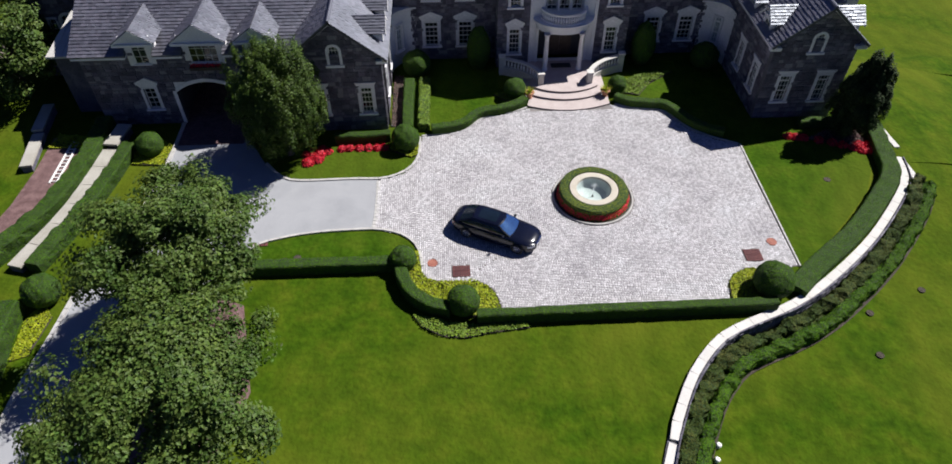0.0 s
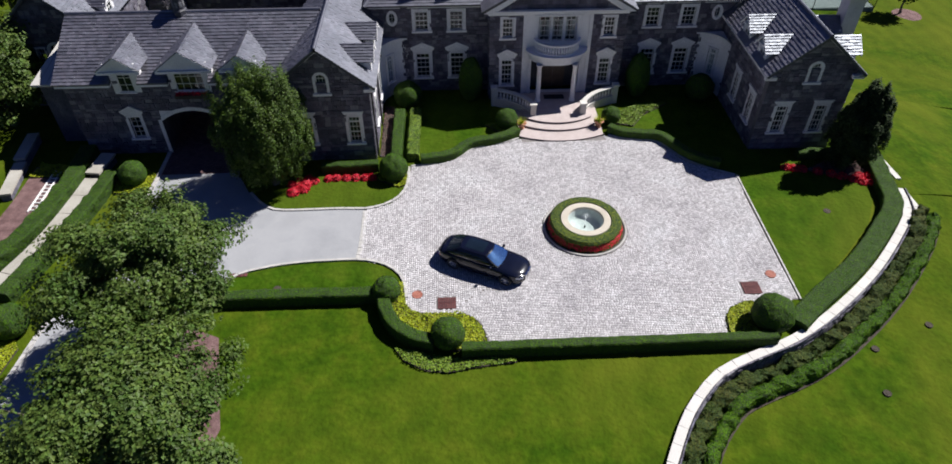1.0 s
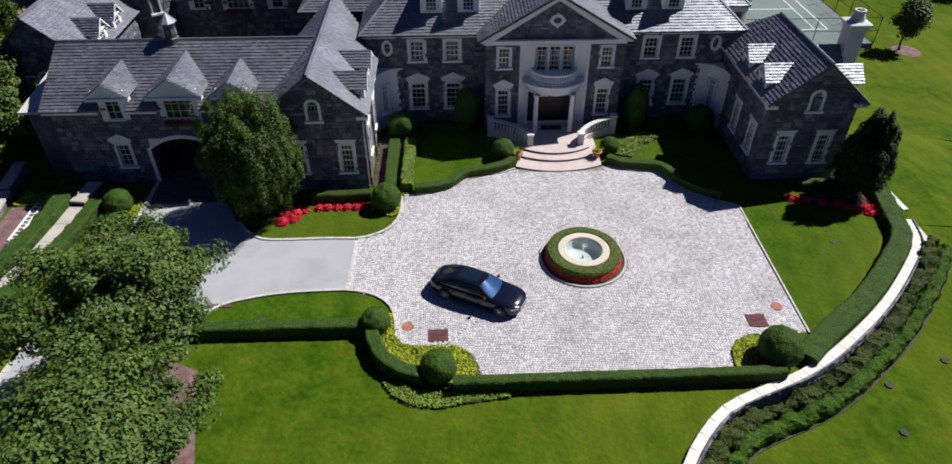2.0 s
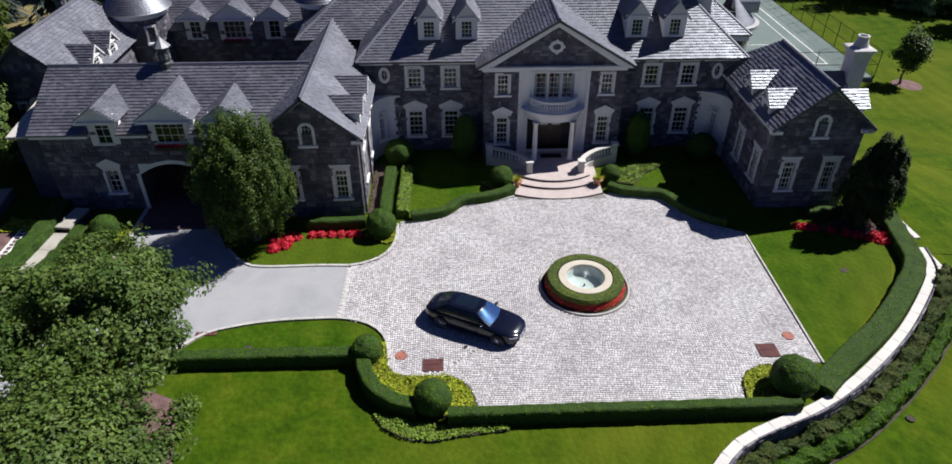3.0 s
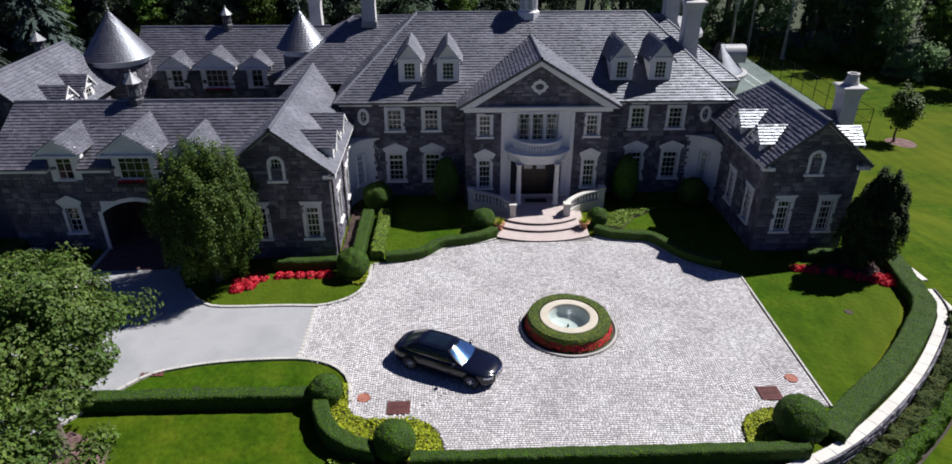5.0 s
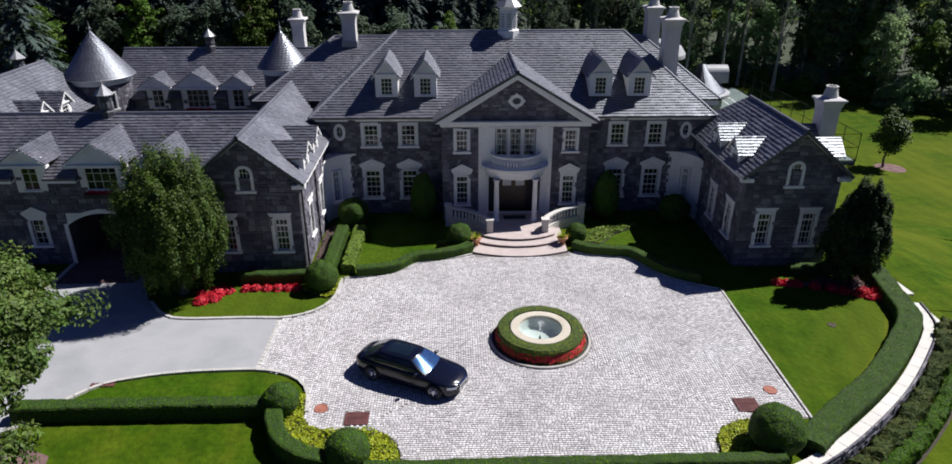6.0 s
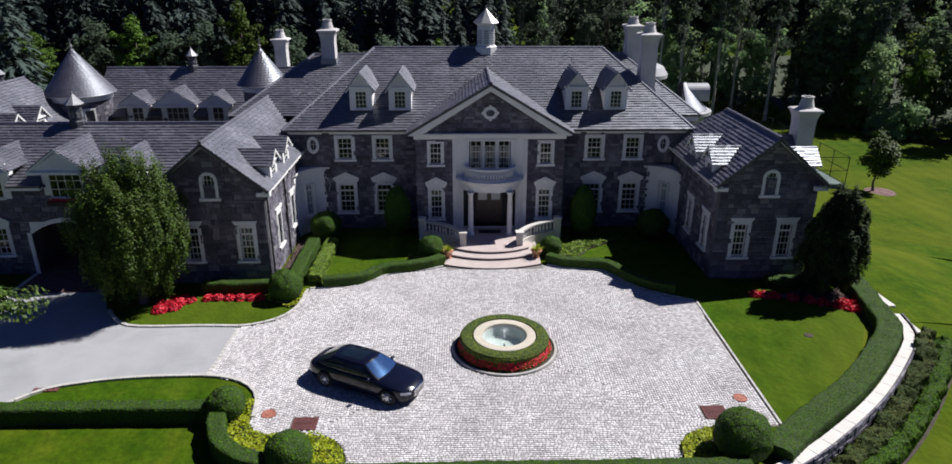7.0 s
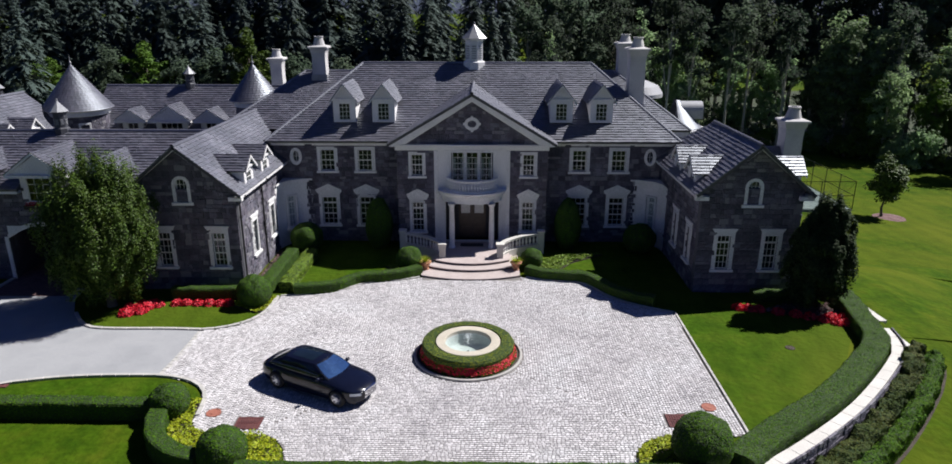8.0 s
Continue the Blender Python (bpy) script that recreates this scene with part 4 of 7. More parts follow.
# balcony on two columns
BY = 14.9
bm = bmesh.new()
lathe(bm, [(0.0, 3.4), (1.95, 3.4), (1.95, 3.7), (2.05, 3.74), (2.05, 3.88), (2.25, 3.98), (2.25, 4.1), (0, 4.1)], 28, CX, BY - 0.003, math.pi, 2 * math.pi, 0.72)
bmesh.ops.recalc_face_normals(bm, faces=bm.faces)
balcony = trim("balcony", Matrix(), bm, "white curved balcony over the entrance")
bm = bmesh.new()
for r0, z0, z1 in ((1.5, 4.1, 4.22), (1.48, 4.78, 4.9)):
    lathe(bm, [(r0, z0), (r0 + 0.2, z0), (r0 + 0.2, z1), (r0, z1), (r0, z0)], 28, CX, BY, math.pi, 2 * math.pi, 0.85)
part("handrail", bm, M_TRIM, balcony)
BAL = [(0.035, 0), (0.05, 0.03), (0.03, 0.08), (0.062, 0.22), (0.05, 0.32), (0.028, 0.46), (0.045, 0.54), (0.04, 0.58)]
bm = bmesh.new()
lathe(bm, BAL, 8)
BAL_MESH = bpy.data.meshes.new("baluster")
bm.to_mesh(BAL_MESH)
bm.free()
for k in range(1, 26):
    a = math.pi + math.pi * k / 26
    o = link("baluster", BAL_MESH, M_TRIM, balcony)
    o.location = (CX + 1.6 * math.cos(a), BY + 1.6 * 0.85 * math.sin(a), 4.22)
for sgn in (-1, 1):
    bm = bmesh.new()
    lathe(bm, [(0.23, 0), (0.23, 0.1), (0.18, 0.14), (0.175, 1.5), (0.15, 2.78), (0.2, 2.82), (0.2, 2.88), (0.24, 2.9), (0.24, 2.955)], 18)
    c = trim("column", pose(CX + sgn * 1.28, 13.72, 0.45), bm, "white round entrance column")
    smooth(c)
# porch recess lined in the dark colour that paints its shade
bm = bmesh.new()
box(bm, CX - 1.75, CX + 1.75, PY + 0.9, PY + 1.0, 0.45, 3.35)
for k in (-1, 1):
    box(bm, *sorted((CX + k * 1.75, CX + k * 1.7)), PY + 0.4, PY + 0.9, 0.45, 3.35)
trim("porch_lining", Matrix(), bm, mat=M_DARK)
for sgn in (-1, 1):
    bm = bmesh.new()
    box(bm, -0.44, 0.44, 0, 0.06, 0, 2.5)
    for z in (0.2, 1.0):
        box(bm, -0.3, 0.3, -0.02, -0.001, z, z + 0.6)
    d = trim("front_door", pose(CX + sgn * 0.45, PY + 0.8, 0.46), bm, "dark wooden front door leaf with glazed top", M_DOOR)
    bm = bmesh.new()
    box(bm, -0.3, 0.3, -0.03, -0.001, 1.75, 2.35)
    part("door_glass", bm, M_CURTAIN, d, "pale curtained door glass")
bm = bmesh.new()
box(bm, CX - 0.75, CX + 0.75, 13.9, 14.5, 0.46, 0.475)
tagged(part("doormat", bm, M_IRON), "dark doormat on the entrance landing", "mat")

# floors of the rooms behind the windows, coloured dark for the rooms' shade
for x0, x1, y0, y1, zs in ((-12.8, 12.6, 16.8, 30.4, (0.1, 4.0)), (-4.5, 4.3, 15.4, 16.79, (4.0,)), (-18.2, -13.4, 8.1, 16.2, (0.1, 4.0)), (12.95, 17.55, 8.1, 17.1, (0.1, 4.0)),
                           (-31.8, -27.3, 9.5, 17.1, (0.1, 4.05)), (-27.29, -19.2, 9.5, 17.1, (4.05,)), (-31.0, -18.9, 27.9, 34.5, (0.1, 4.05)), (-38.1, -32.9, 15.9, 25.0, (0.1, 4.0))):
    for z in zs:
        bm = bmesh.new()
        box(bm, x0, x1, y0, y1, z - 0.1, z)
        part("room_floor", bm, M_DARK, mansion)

# curved corner links
for sgn in (-1, 1):
    wallx = -12.85 if sgn < 0 else 12.45
    r = 2.0
    cxx, cyy = wallx - sgn * r, FACE - r
    bm = bmesh.new()
    seg = 16
    a0 = math.pi / 2 if sgn < 0 else 0.0
    pts = [(cxx + r * math.cos(a0 + math.pi / 2 * k / seg), cyy + r * math.sin(a0 + math.pi / 2 * k / seg)) for k in range(seg + 1)]
    corner = (wallx, FACE)
    poly = pts + [corner]
    area = sum(poly[i - 1][0] * poly[i][1] - poly[i][0] * poly[i - 1][1] for i in range(len(poly)))
    prism(bm, poly if area > 0 else poly[::-1], 0, 4.3)
    link_wall = part("curved_wall", bm, M_TRIM, mansion, "white curved corner wall")
    bm = bmesh.new()
    out = [(cxx + (r - 0.12) * math.cos(a0 + math.pi / 2 * k / seg), cyy + (r - 0.12) * math.sin(a0 + math.pi / 2 * k / seg)) for k in range(seg + 1)]
    poly = out + [corner]
    area = sum(poly[i - 1][0] * poly[i][1] - poly[i][0] * poly[i - 1][1] for i in range(len(poly)))
    prism(bm, poly if area > 0 else poly[::-1], 4.3, 4.42)
    part("cornice", bm, M_TRIM, link_wall)
    a = a0 + math.pi / 4
    win = sash_window(0.62, 1.75, 2, 4, 0.1, transom=0.4)
    win.matrix_basis = pose(cxx + (r - 0.12) * math.cos(a), cyy + (r - 0.12) * math.sin(a), 1.2, 0, 0, math.degrees(a) - 90)
    # dark sheet added behind the panes for an unlit room
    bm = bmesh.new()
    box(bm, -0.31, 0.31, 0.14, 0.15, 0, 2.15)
    part("room_shade_sheet", bm, M_DARK, win, "dark sheet standing for the unlit room behind")


# gabled wings
def gabled_wing(cx, half, y0, y1, eave, peak, bigs, single, seed, side_sign, side_rows, base=0.0):
    ops = [(x - 0.36, x + 0.36, 1.4, 3.37) for x in bigs] + [(cx - 0.32, cx + 0.32, 5.15, 6.45)]
    pitch = (peak - eave) / (half + 0.45)
    wall_top = eave + 0.35 * pitch
    stone_wall(pose(0, y0, 0), cx - half, cx + half, base, wall_top, [o for o in ops if o[3] < wall_top], seed=seed, single=single, gable=None)
    # the gable itself, with the arched window's opening
    low = [o for o in ops if o[3] >= wall_top]
    bm = bmesh.new()
    x0, x1, za, zb = low[0]
    zc = peak - 0.12
    k = lambda z: half * (zc - z) / (zc - wall_top)
    for poly in ([(cx - half, wall_top), (x0, wall_top), (x0, zb), (cx - k(zb), zb)], [(x1, wall_top), (cx + half, wall_top), (cx + k(zb), zb), (x1, zb)],
                 [(cx - k(zb), zb), (cx + k(zb), zb), (cx, zc)]):
        slab(bm, poly, 0, 0.4)
    g = part("gable_wall", bm, M_MORTAR, mansion)
    g.matrix_basis = pose(0, y0, 0)
    stones_on(g, cx - half, cx + half, wall_top, wall_top, [low[0]], (cx, zc), 0, seed + 1)
    for x in bigs:
        place(W_GAB, pose(x, y0, 1.4))
    place(W_ARCH, pose(cx, y0, 5.15))
    sx = cx + side_sign * half
    yaw = 90 * side_sign
    sops = [(u - 0.36, u + 0.36, 1.4, 3.37) for u in side_rows]
    L = y1 - y0 - 0.4
    if side_sign > 0:
        stone_wall(pose(sx, y0 + 0.4, 0, 0, 0, 90), 0, L, base, wall_top, sops, seed=seed + 2)
        stone_wall(pose(cx - half, y1, 0, 0, 0, -90), 0, L, base, wall_top, seed=seed + 3)
        for u in side_rows:
            place(W_GAB, pose(sx, y0 + 0.4 + u, 1.4, 0, 0, 90))
    else:
        stone_wall(pose(sx, y1, 0, 0, 0, -90), 0, L, base, wall_top, sops, seed=seed + 2)
        stone_wall(pose(cx + half, y0 + 0.4, 0, 0, 0, 90), 0, L, base, wall_top, seed=seed + 3)
        for u in side_rows:
            place(W_GAB, pose(sx, y1 - u, 1.4, 0, 0, -90))
    bm = bmesh.new()
    for s in (-1, 1):
        xe = cx + s * (half + 0.45)
        slab(bm, [(xe, eave - 0.14), (xe, eave + 0.02), (cx, peak + 0.02), (cx, peak - 0.22)], y0 - 0.42, y0 - 0.3)
        box(bm, *sorted((xe - s * 0.02, xe - s * 0.75)), y0 - 0.3, y0 - 0.002, eave - 0.32, eave - 0.1)
        box(bm, *sorted((cx + s * (half + 0.05), xe)), y0 - 0.3, y1, eave - 0.16, eave - 0.03)
    trim("bargeboard", Matrix(), bm, "white painted gable bargeboard")


gabled_wing(-15.8, 2.9, 7.6, 16.3, 5.6, 8.3, (-14.1, -17.15), 60, 101, 1, (2.0, 5.4))
LE = 5.6
roof_plane([(-12.45, 7.15, LE), (-12.45, 16.4, LE), (-15.8, 21.0, 8.3), (-15.8, 7.15, 8.3)], seed=51, single=0)
roof_plane([(-19.15, 16.4, LE), (-19.15, 7.15, LE), (-15.8, 7.15, 8.3), (-15.8, 21.0, 8.3)], seed=52)
ridge_cap((-15.8, 7.15, 8.32), (-15.8, 21.0, 8.32))
gabled_wing(15.25, 2.75, 7.6, 17.6, 5.75, 8.45, (13.95, 16.55), 240, 111, -1, (2.2, 5.6, 8.4), base=-2.5)
roof_plane([(18.45, 7.15, 5.75), (18.45, 18.0, 5.75), (15.25, 15.2, 8.45), (15.25, 7.15, 8.45)], seed=53)
roof_plane([(12.05, 18.0, 5.75), (12.05, 7.15, 5.75), (15.25, 7.15, 8.45), (15.25, 15.2, 8.45)], seed=54)
roof_plane([(18.45, 18.0, 5.75), (12.05, 18.0, 5.75), (15.25, 15.2, 8.45)], seed=55)
stone_wall(pose(18.0, 17.6, 0, 0, 0, 180), 0, 5.5, -3, 5.9, seed=117, faced=False)
ridge_cap((15.25, 7.15, 8.47), (15.25, 15.2, 8.47))
for y in (9.6, 12.6):
    dormer(pose(-12.75, y, 5.35, 0, 0, 90), 1.5, 1.4, 2.6, 0.6, (0.8, 1.0), 2, 3, seed=70)
for y in (9.5, 12.4):
    dormer(pose(12.4, y, 5.35, 0, 0, -90), 1.4, 1.4, 2.4, 0.68, (0.8, 1.0), 2, 3, seed=72)
    dormer(pose(18.1, y - 0.3, 5.35, 0, 0, 90), 1.4, 1.4, 2.4, 0.68, (0.8, 1.0), 2, 3, seed=74)

# rainwater pipes on the sunlit wall
for y in (7.78, 11.65):
    bm = bmesh.new()
    tube(bm, (0, 0, 0.1), (0, 0, 5.2), 0.055, 0.055, 8)
    tube(bm, (0, 0, 5.2), (0.4, 0, 5.5), 0.055, 0.055, 8)
    tube(bm, (0, 0, 0.12), (0.22, 0, 0.03), 0.055, 0.055, 8)
    for z in (0.6, 2.4, 4.2):
        lathe(bm, [(0.057, z), (0.085, z), (0.085, z + 0.09), (0.057, z + 0.09)], 8)
    o = part("downpipe", bm, M_IRON, mansion, "dark cast-iron downpipe")
    o.matrix_basis = pose(-12.78, y, 0)

# service wing with the carriage arch
LY = 8.95
AX0, AX1, ASP, ATOP = -26.9, -22.7, 2.55, 3.3
LDORM = ((-28.3, 1.7, 0.9, 0.6), (-24.3, 2.5, 1.8, 0.9), (-20.8, 1.7, 0.9, 0.6))
ops = [(-29.0, -28.26, 1.3, 2.9), (AX0, AX1, 0, ATOP)] + [(x - g / 2, x + g / 2, 4.78, 5.6) for x, w, g, r in LDORM]
stone_wall(pose(0, LY, 0), -32.3, -18.7, 0, 5.6, ops, seed=121)
stone_wall(pose(-18.7, 17.6, 0, 0, 0, 180), 0, 13.6, 0, 5.6, [(4.0, 8.2, 0, ATOP)], seed=122, faced=False)
stone_wall(pose(-32.3, 17.6, 0, 0, 0, -90), 0, 8.65, 0, 5.4, gable=(4.325, 7.9), seed=123)
for x in (AX0 - 0.3, AX1 + 0.3):
    bm = bmesh.new()
    box(bm, x - 0.15, x + 0.15, LY + 0.4, 17.2, 0, 4.0)
    part("passage_wall", bm, M_STONE, mansion)
bm = bmesh.new()
box(bm, AX0, AX1, LY + 0.4, 17.2, 3.6, 3.8)
part("passage_ceiling", bm, M_TRIM, mansion)
for y in (LY, 17.2):
    bm = bmesh.new()
    seg = 12
    arc = [(AX0 + (AX1 - AX0) * k / seg, ASP + (ATOP - ASP) * (1 - (2 * k / seg - 1) ** 2)) for k in range(seg + 1)]
    for (xa, za), (xb, zb) in zip(arc, arc[1:]):
        slab(bm, [(xa, za), (xb, zb), (xb, ATOP + 0.01), (xa, ATOP + 0.01)], 0.0, 0.38)
        slab(bm, [(xa, za), (xb, zb), (xb, zb + 0.26), (xa, za + 0.26)], -0.07, -0.002)
    for x in (AX0, AX1 + 0.22):
        box(bm, x - 0.22, x, -0.07, -0.002, 0, ASP + 0.1)
    o = part("arch_surround", bm, M_TRIM, mansion, "pale stone surround of the carriage arch")
    o.matrix_basis = pose(0, y, 0)
W_SERV = sash_window(0.74, 1.6, 2, 4, 0.2, pediment=0.4, lintel=0.12)
W_SERV.matrix_basis = pose(-28.63, LY, 1.3)
def notched(x0, x1, y0, z0, back, dorms, cut_y):
    """An eave with gaps where wall dormers rise through it, then the ridge."""
    k = (back[0][2] - z0) / (back[0][1] - y0)
    pts = [(x0, y0, z0)]
    tail = []
    for x, w, g, r in dorms:
        zc = z0 + k * (cut_y - y0)
        tail += [(x - w / 2, y0, z0), (x - w / 2, cut_y, zc), (x + w / 2, cut_y, zc), (x + w / 2, y0, z0)]
    return pts + [tail[0]] + tail[1:] + [(x1, y0, z0)] + back


roof_plane(notched(-32.7, -18.0, 8.5, 5.55, [(-16.2, 13.25, 8.08), (-32.7, 13.25, 8.08)], LDORM, 9.9), seed=56)
roof_plane([(-16.0, 18.0, 5.55), (-32.7, 18.0, 5.55), (-32.7, 13.25, 8.08), (-16.2, 13.25, 8.08)], seed=57)
ridge_cap((-32.7, 13.25, 8.1), (-16.2, 13.25, 8.1))
bm = bmesh.new()
for a, b in ((-32.6, -29.2), (-27.4, -25.6), (-23.0, -21.7), (-19.9, -18.9)):
    box(bm, a, b, LY - 0.4, LY - 0.002, 5.3, 5.45)
trim("cornice", Matrix(), bm)
for x, w, g, r in LDORM:
    dormer(pose(x, LY - 0.05, 4.65), w, 2.08, 3.2 if w < 2 else 3.8, r, (g, 1.5), 2 if w < 2 else 4, 3, 0.48, True, seed=int(-x))
bm = bmesh.new()
box(bm, -1.05, 1.05, -0.3, 0, 0, 0.22)
wb = tagged(part("window_box", bm, M_SOIL), "dark window box of small red flowers under the wide dormer", "planter")
wb.matrix_basis = pose(-24.3, LY - 0.16, 4.4)
p0 = RNG.uniform((-1.0, -0.3, 0.2), (1.0, 0, 0.4), (260, 3))
tagged(link("flower_planting", leaf_mesh("flower_planting", p0, np.tile((0, -0.3, 1.0), (260, 1)), 0.05, RNG), M_RED, wb, "small red flowers"), kind="stuff")

# rear north wing with dormers and two turrets
NY = 27.3
NDORM = ((-28.15, 1.7, 0.9, 0.6), (-24.95, 2.6, 1.8, 0.9), (-21.7, 1.7, 0.9, 0.6))
stone_wall(pose(0, NY, 0), -31.5, -18.4, 0, 5.7, [(x - g / 2, x + g / 2, 4.88, 5.7) for x, w, g, r in NDORM], seed=131)
stone_wall(pose(-31.5, 34.8, 0, 0, 0, -90), 0, 7.5, 0, 5.6, gable=(3.75, 8.7), seed=132)
roof_plane(notched(-31.8, -18.4, 26.85, 5.65, [(-16.0, 31.0, 8.95), (-31.8, 31.0, 8.95)], NDORM, 28.3), seed=58)
roof_plane([(-16.0, 35.2, 5.65), (-31.8, 35.2, 5.65), (-31.8, 31.0, 8.95), (-16.0, 31.0, 8.95)], seed=59, course=0.4)
ridge_cap((-31.8, 31.0, 8.97), (-16.0, 31.0, 8.97))
for x, w, g, r in NDORM:
    dormer(pose(x, NY - 0.05, 4.75), w, 2.1, 2.6 if w < 2 else 3.0, r, (g, 1.5), 2 if w < 2 else 4, 3, 0.45, True, seed=int(-x) + 200)
bm = bmesh.new()
box(bm, -1.0, 1.0, -0.3, 0, 0, 0.22)
wb = tagged(part("window_box", bm, M_SOIL), "dark window box of small red flowers under the rear dormer", "planter")
wb.matrix_basis = pose(-24.95, NY - 0.16, 4.5)
p0 = RNG.uniform((-1.0, -0.3, 0.2), (1.0, 0, 0.4), (260, 3))
tagged(link("flower_planting", leaf_mesh("flower_planting", p0, np.tile((0, -0.3, 1.0), (260, 1)), 0.05, RNG), M_RED, wb, "small red flowers"), kind="stuff")


def turret(cx, cy, r, z_eave, z_tip):
    bm = bmesh.new()
    lathe(bm, [(r - 0.35, 0), (r - 0.35, z_eave)], 28, cx, cy)
    t = part("turret", bm, M_MORTAR, mansion, "round stone turret")
    rng = random.Random(int(cx))
    quads = []
    z = 2.0
    while z < z_eave - 0.3:
        h = rng.choice((0.2, 0.26, 0.32))
        a = rng.random()
        a1 = a + 2 * math.pi
        while a < a1:
            w = rng.uniform(0.25, 0.6) / r
            b = min(a + w, a1)
            P = lambda t, q: Vector((cx + (r - 0.35) * math.cos(t), cy + (r - 0.35) * math.sin(t), q))
            m = (a + b) / 2
            quads.append(([P(a + 0.006, z + 0.01), P(b - 0.006, z + 0.01), P(b - 0.006, z + h - 0.01), P(a + 0.006, z + h - 0.01)], Vector((math.cos(m), math.sin(m), 0)), rng.uniform(0.02, 0.05)))
            a = b
        z += h
    ve, fa = blocks(quads, 0.014)
    tagged(link("stonework", raw_mesh("stonework", ve, fa), M_STONE, t), kind="stuff")
    bm = bmesh.new()
    lathe(bm, [(r - 0.3, z_eave - 0.5), (r - 0.2, z_eave - 0.45), (r - 0.2, z_eave - 0.15), (r, z_eave - 0.05), (r, z_eave + 0.02), (0, z_eave + 0.02)], 28, cx, cy)
    part("cornice", bm, M_TRIM, t)
    verts, faces = [], []
    slope = math.hypot(r, z_tip - z_eave)
    n = int(slope / 0.2)
    for k in range(n):
        f0, f1 = k / n, (k + 1) / n
        ra, rb = r * 1.03 * (1 - f0) + 0.03, r * 1.03 * (1 - f1) + 0.01
        za, zb = z_eave + (z_tip - z_eave) * f0, z_eave + (z_tip - z_eave) * f1
        m = max(8, int(2 * math.pi * ra / 0.28))
        off = rng.random()
        for i in range(m):
            a, b = (i + off + 0.02) / m * 2 * math.pi, (i + off + 0.98) / m * 2 * math.pi
            j = len(verts)
            for t_, rr, zz in ((a, ra + 0.055, za), (b, ra + 0.055, za), (b, rb, zb + 0.02), (a, rb, zb + 0.02), (a, ra, za), (b, ra, za)):
                verts.append((cx + rr * math.cos(t_), cy + rr * math.sin(t_), zz))
            faces += [(j, j + 1, j + 2, j + 3), (j + 4, j + 5, j + 1, j)]
    bm = bmesh.new()
    lathe(bm, [(r, z_eave), (0.02, z_tip - 0.02)], 28, cx, cy)
    part("cone_roof", bm, M_ROOFBASE, t)
    tagged(link("slating", raw_mesh("slating", verts, faces), M_SLATE, t, "silvery grey slates"), kind="stuff")
    bm = bmesh.new()
    lathe(bm, [(0.16, z_tip - 0.25), (0.05, z_tip + 0.05), (0.09, z_tip + 0.2), (0.03, z_tip + 0.3), (0.015, z_tip + 0.75)], 10, cx, cy)
    part("finial", bm, M_LEAD, t)
    return t


turret(-32.3, 27.0, 2.5, 7.6, 11.0)
turret(-17.5, 26.3, 1.9, 8.4, 11.1)
w = sash_window(0.6, 1.2, 2, 3, 0.14)
a = radians(-52)
w.matrix_basis = pose(-32.3 + 2.2 * math.cos(a), 27.0 + 2.2 * math.sin(a), 5.3, 0, 0, math.degrees(a) + 90)
# near-black sheet added behind the turret panes as room shade
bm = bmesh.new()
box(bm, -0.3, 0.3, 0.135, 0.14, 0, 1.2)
part("room_shade_sheet", bm, M_DARK, w, "dark sheet standing for the unlit room behind")

# north-west wing
stone_wall(pose(0, 15.4, 0), -38.6, -32.4, 0, 6.0, [(-36.9, -36.4, 3.0, 4.6), (-36.0, -35.0, 3.0, 4.9), (-34.6, -34.1, 3.0, 4.6)], gable=(-35.5, 8.8), seed=141)
stone_wall(pose(-32.4, 15.8, 0, 0, 0, 90), 0, 9.4, 0, 6.1, seed=142)
roof_plane([(-31.9, 14.9, 5.75), (-31.9, 25.9, 5.75), (-35.5, 25.5, 9.0), (-35.5, 14.9, 9.0)], seed=61)
roof_plane([(-39.1, 25.9, 5.75), (-39.1, 14.9, 5.75), (-35.5, 14.9, 9.0), (-35.5, 25.5, 9.0)], seed=62)
ridge_cap((-35.5, 14.9, 9.02), (-35.5, 25.5, 9.02))
for x, ww, h in ((-36.65, 0.5, 1.6), (-34.35, 0.5, 1.6)):
    w = sash_window(ww, h, 2, 4, 0.14)
    w.matrix_basis = pose(x, 15.4, 3.0)
w = arched_window(1.0, 1.9, 0.2)
w.matrix_basis = pose(-35.5, 15.4, 3.0)
for y in (18.2, 21.0):
    dormer(pose(-32.2, y, 5.6, 0, 0, 90), 1.5, 1.3, 2.6, 0.75, (0.8, 0.95), 2, 3, seed=210)
bm = bmesh.new()
prism(bm, [(-34.8, 10.6), (-32.3, 10.6), (-32.3, 15.4), (-34.8, 15.4)], 0, 4.5)
part("link_block", bm, M_STONE, mansion)
bm = bmesh.new()
lo = [bm.verts.new(q) for q in ((-35.1, 10.2, 4.52), (-32.72, 10.2, 4.52), (-32.72, 14.9, 5.7), (-34.4, 14.9, 5.7))]
hi = [bm.verts.new(v.co + Vector((0, 0, 0.14))) for v in lo]
bm.faces.new(hi)
bm.faces.new(lo[::-1])
for i in range(4):
    bm.faces.new((lo[i], lo[(i + 1) % 4], hi[(i + 1) % 4], hi[i]))
metal = part("roof", bm, M_COPING, mansion, "pale flat link roof")
for k in range(4):
    bm = bmesh.new()
    tube(bm, (-34.6 + 0.5 * k, 10.25, 4.68), (-34.2 + 0.42 * k, 14.85, 5.85), 0.025, 0.025, 6)
    part("seam", bm, M_COPING, metal)


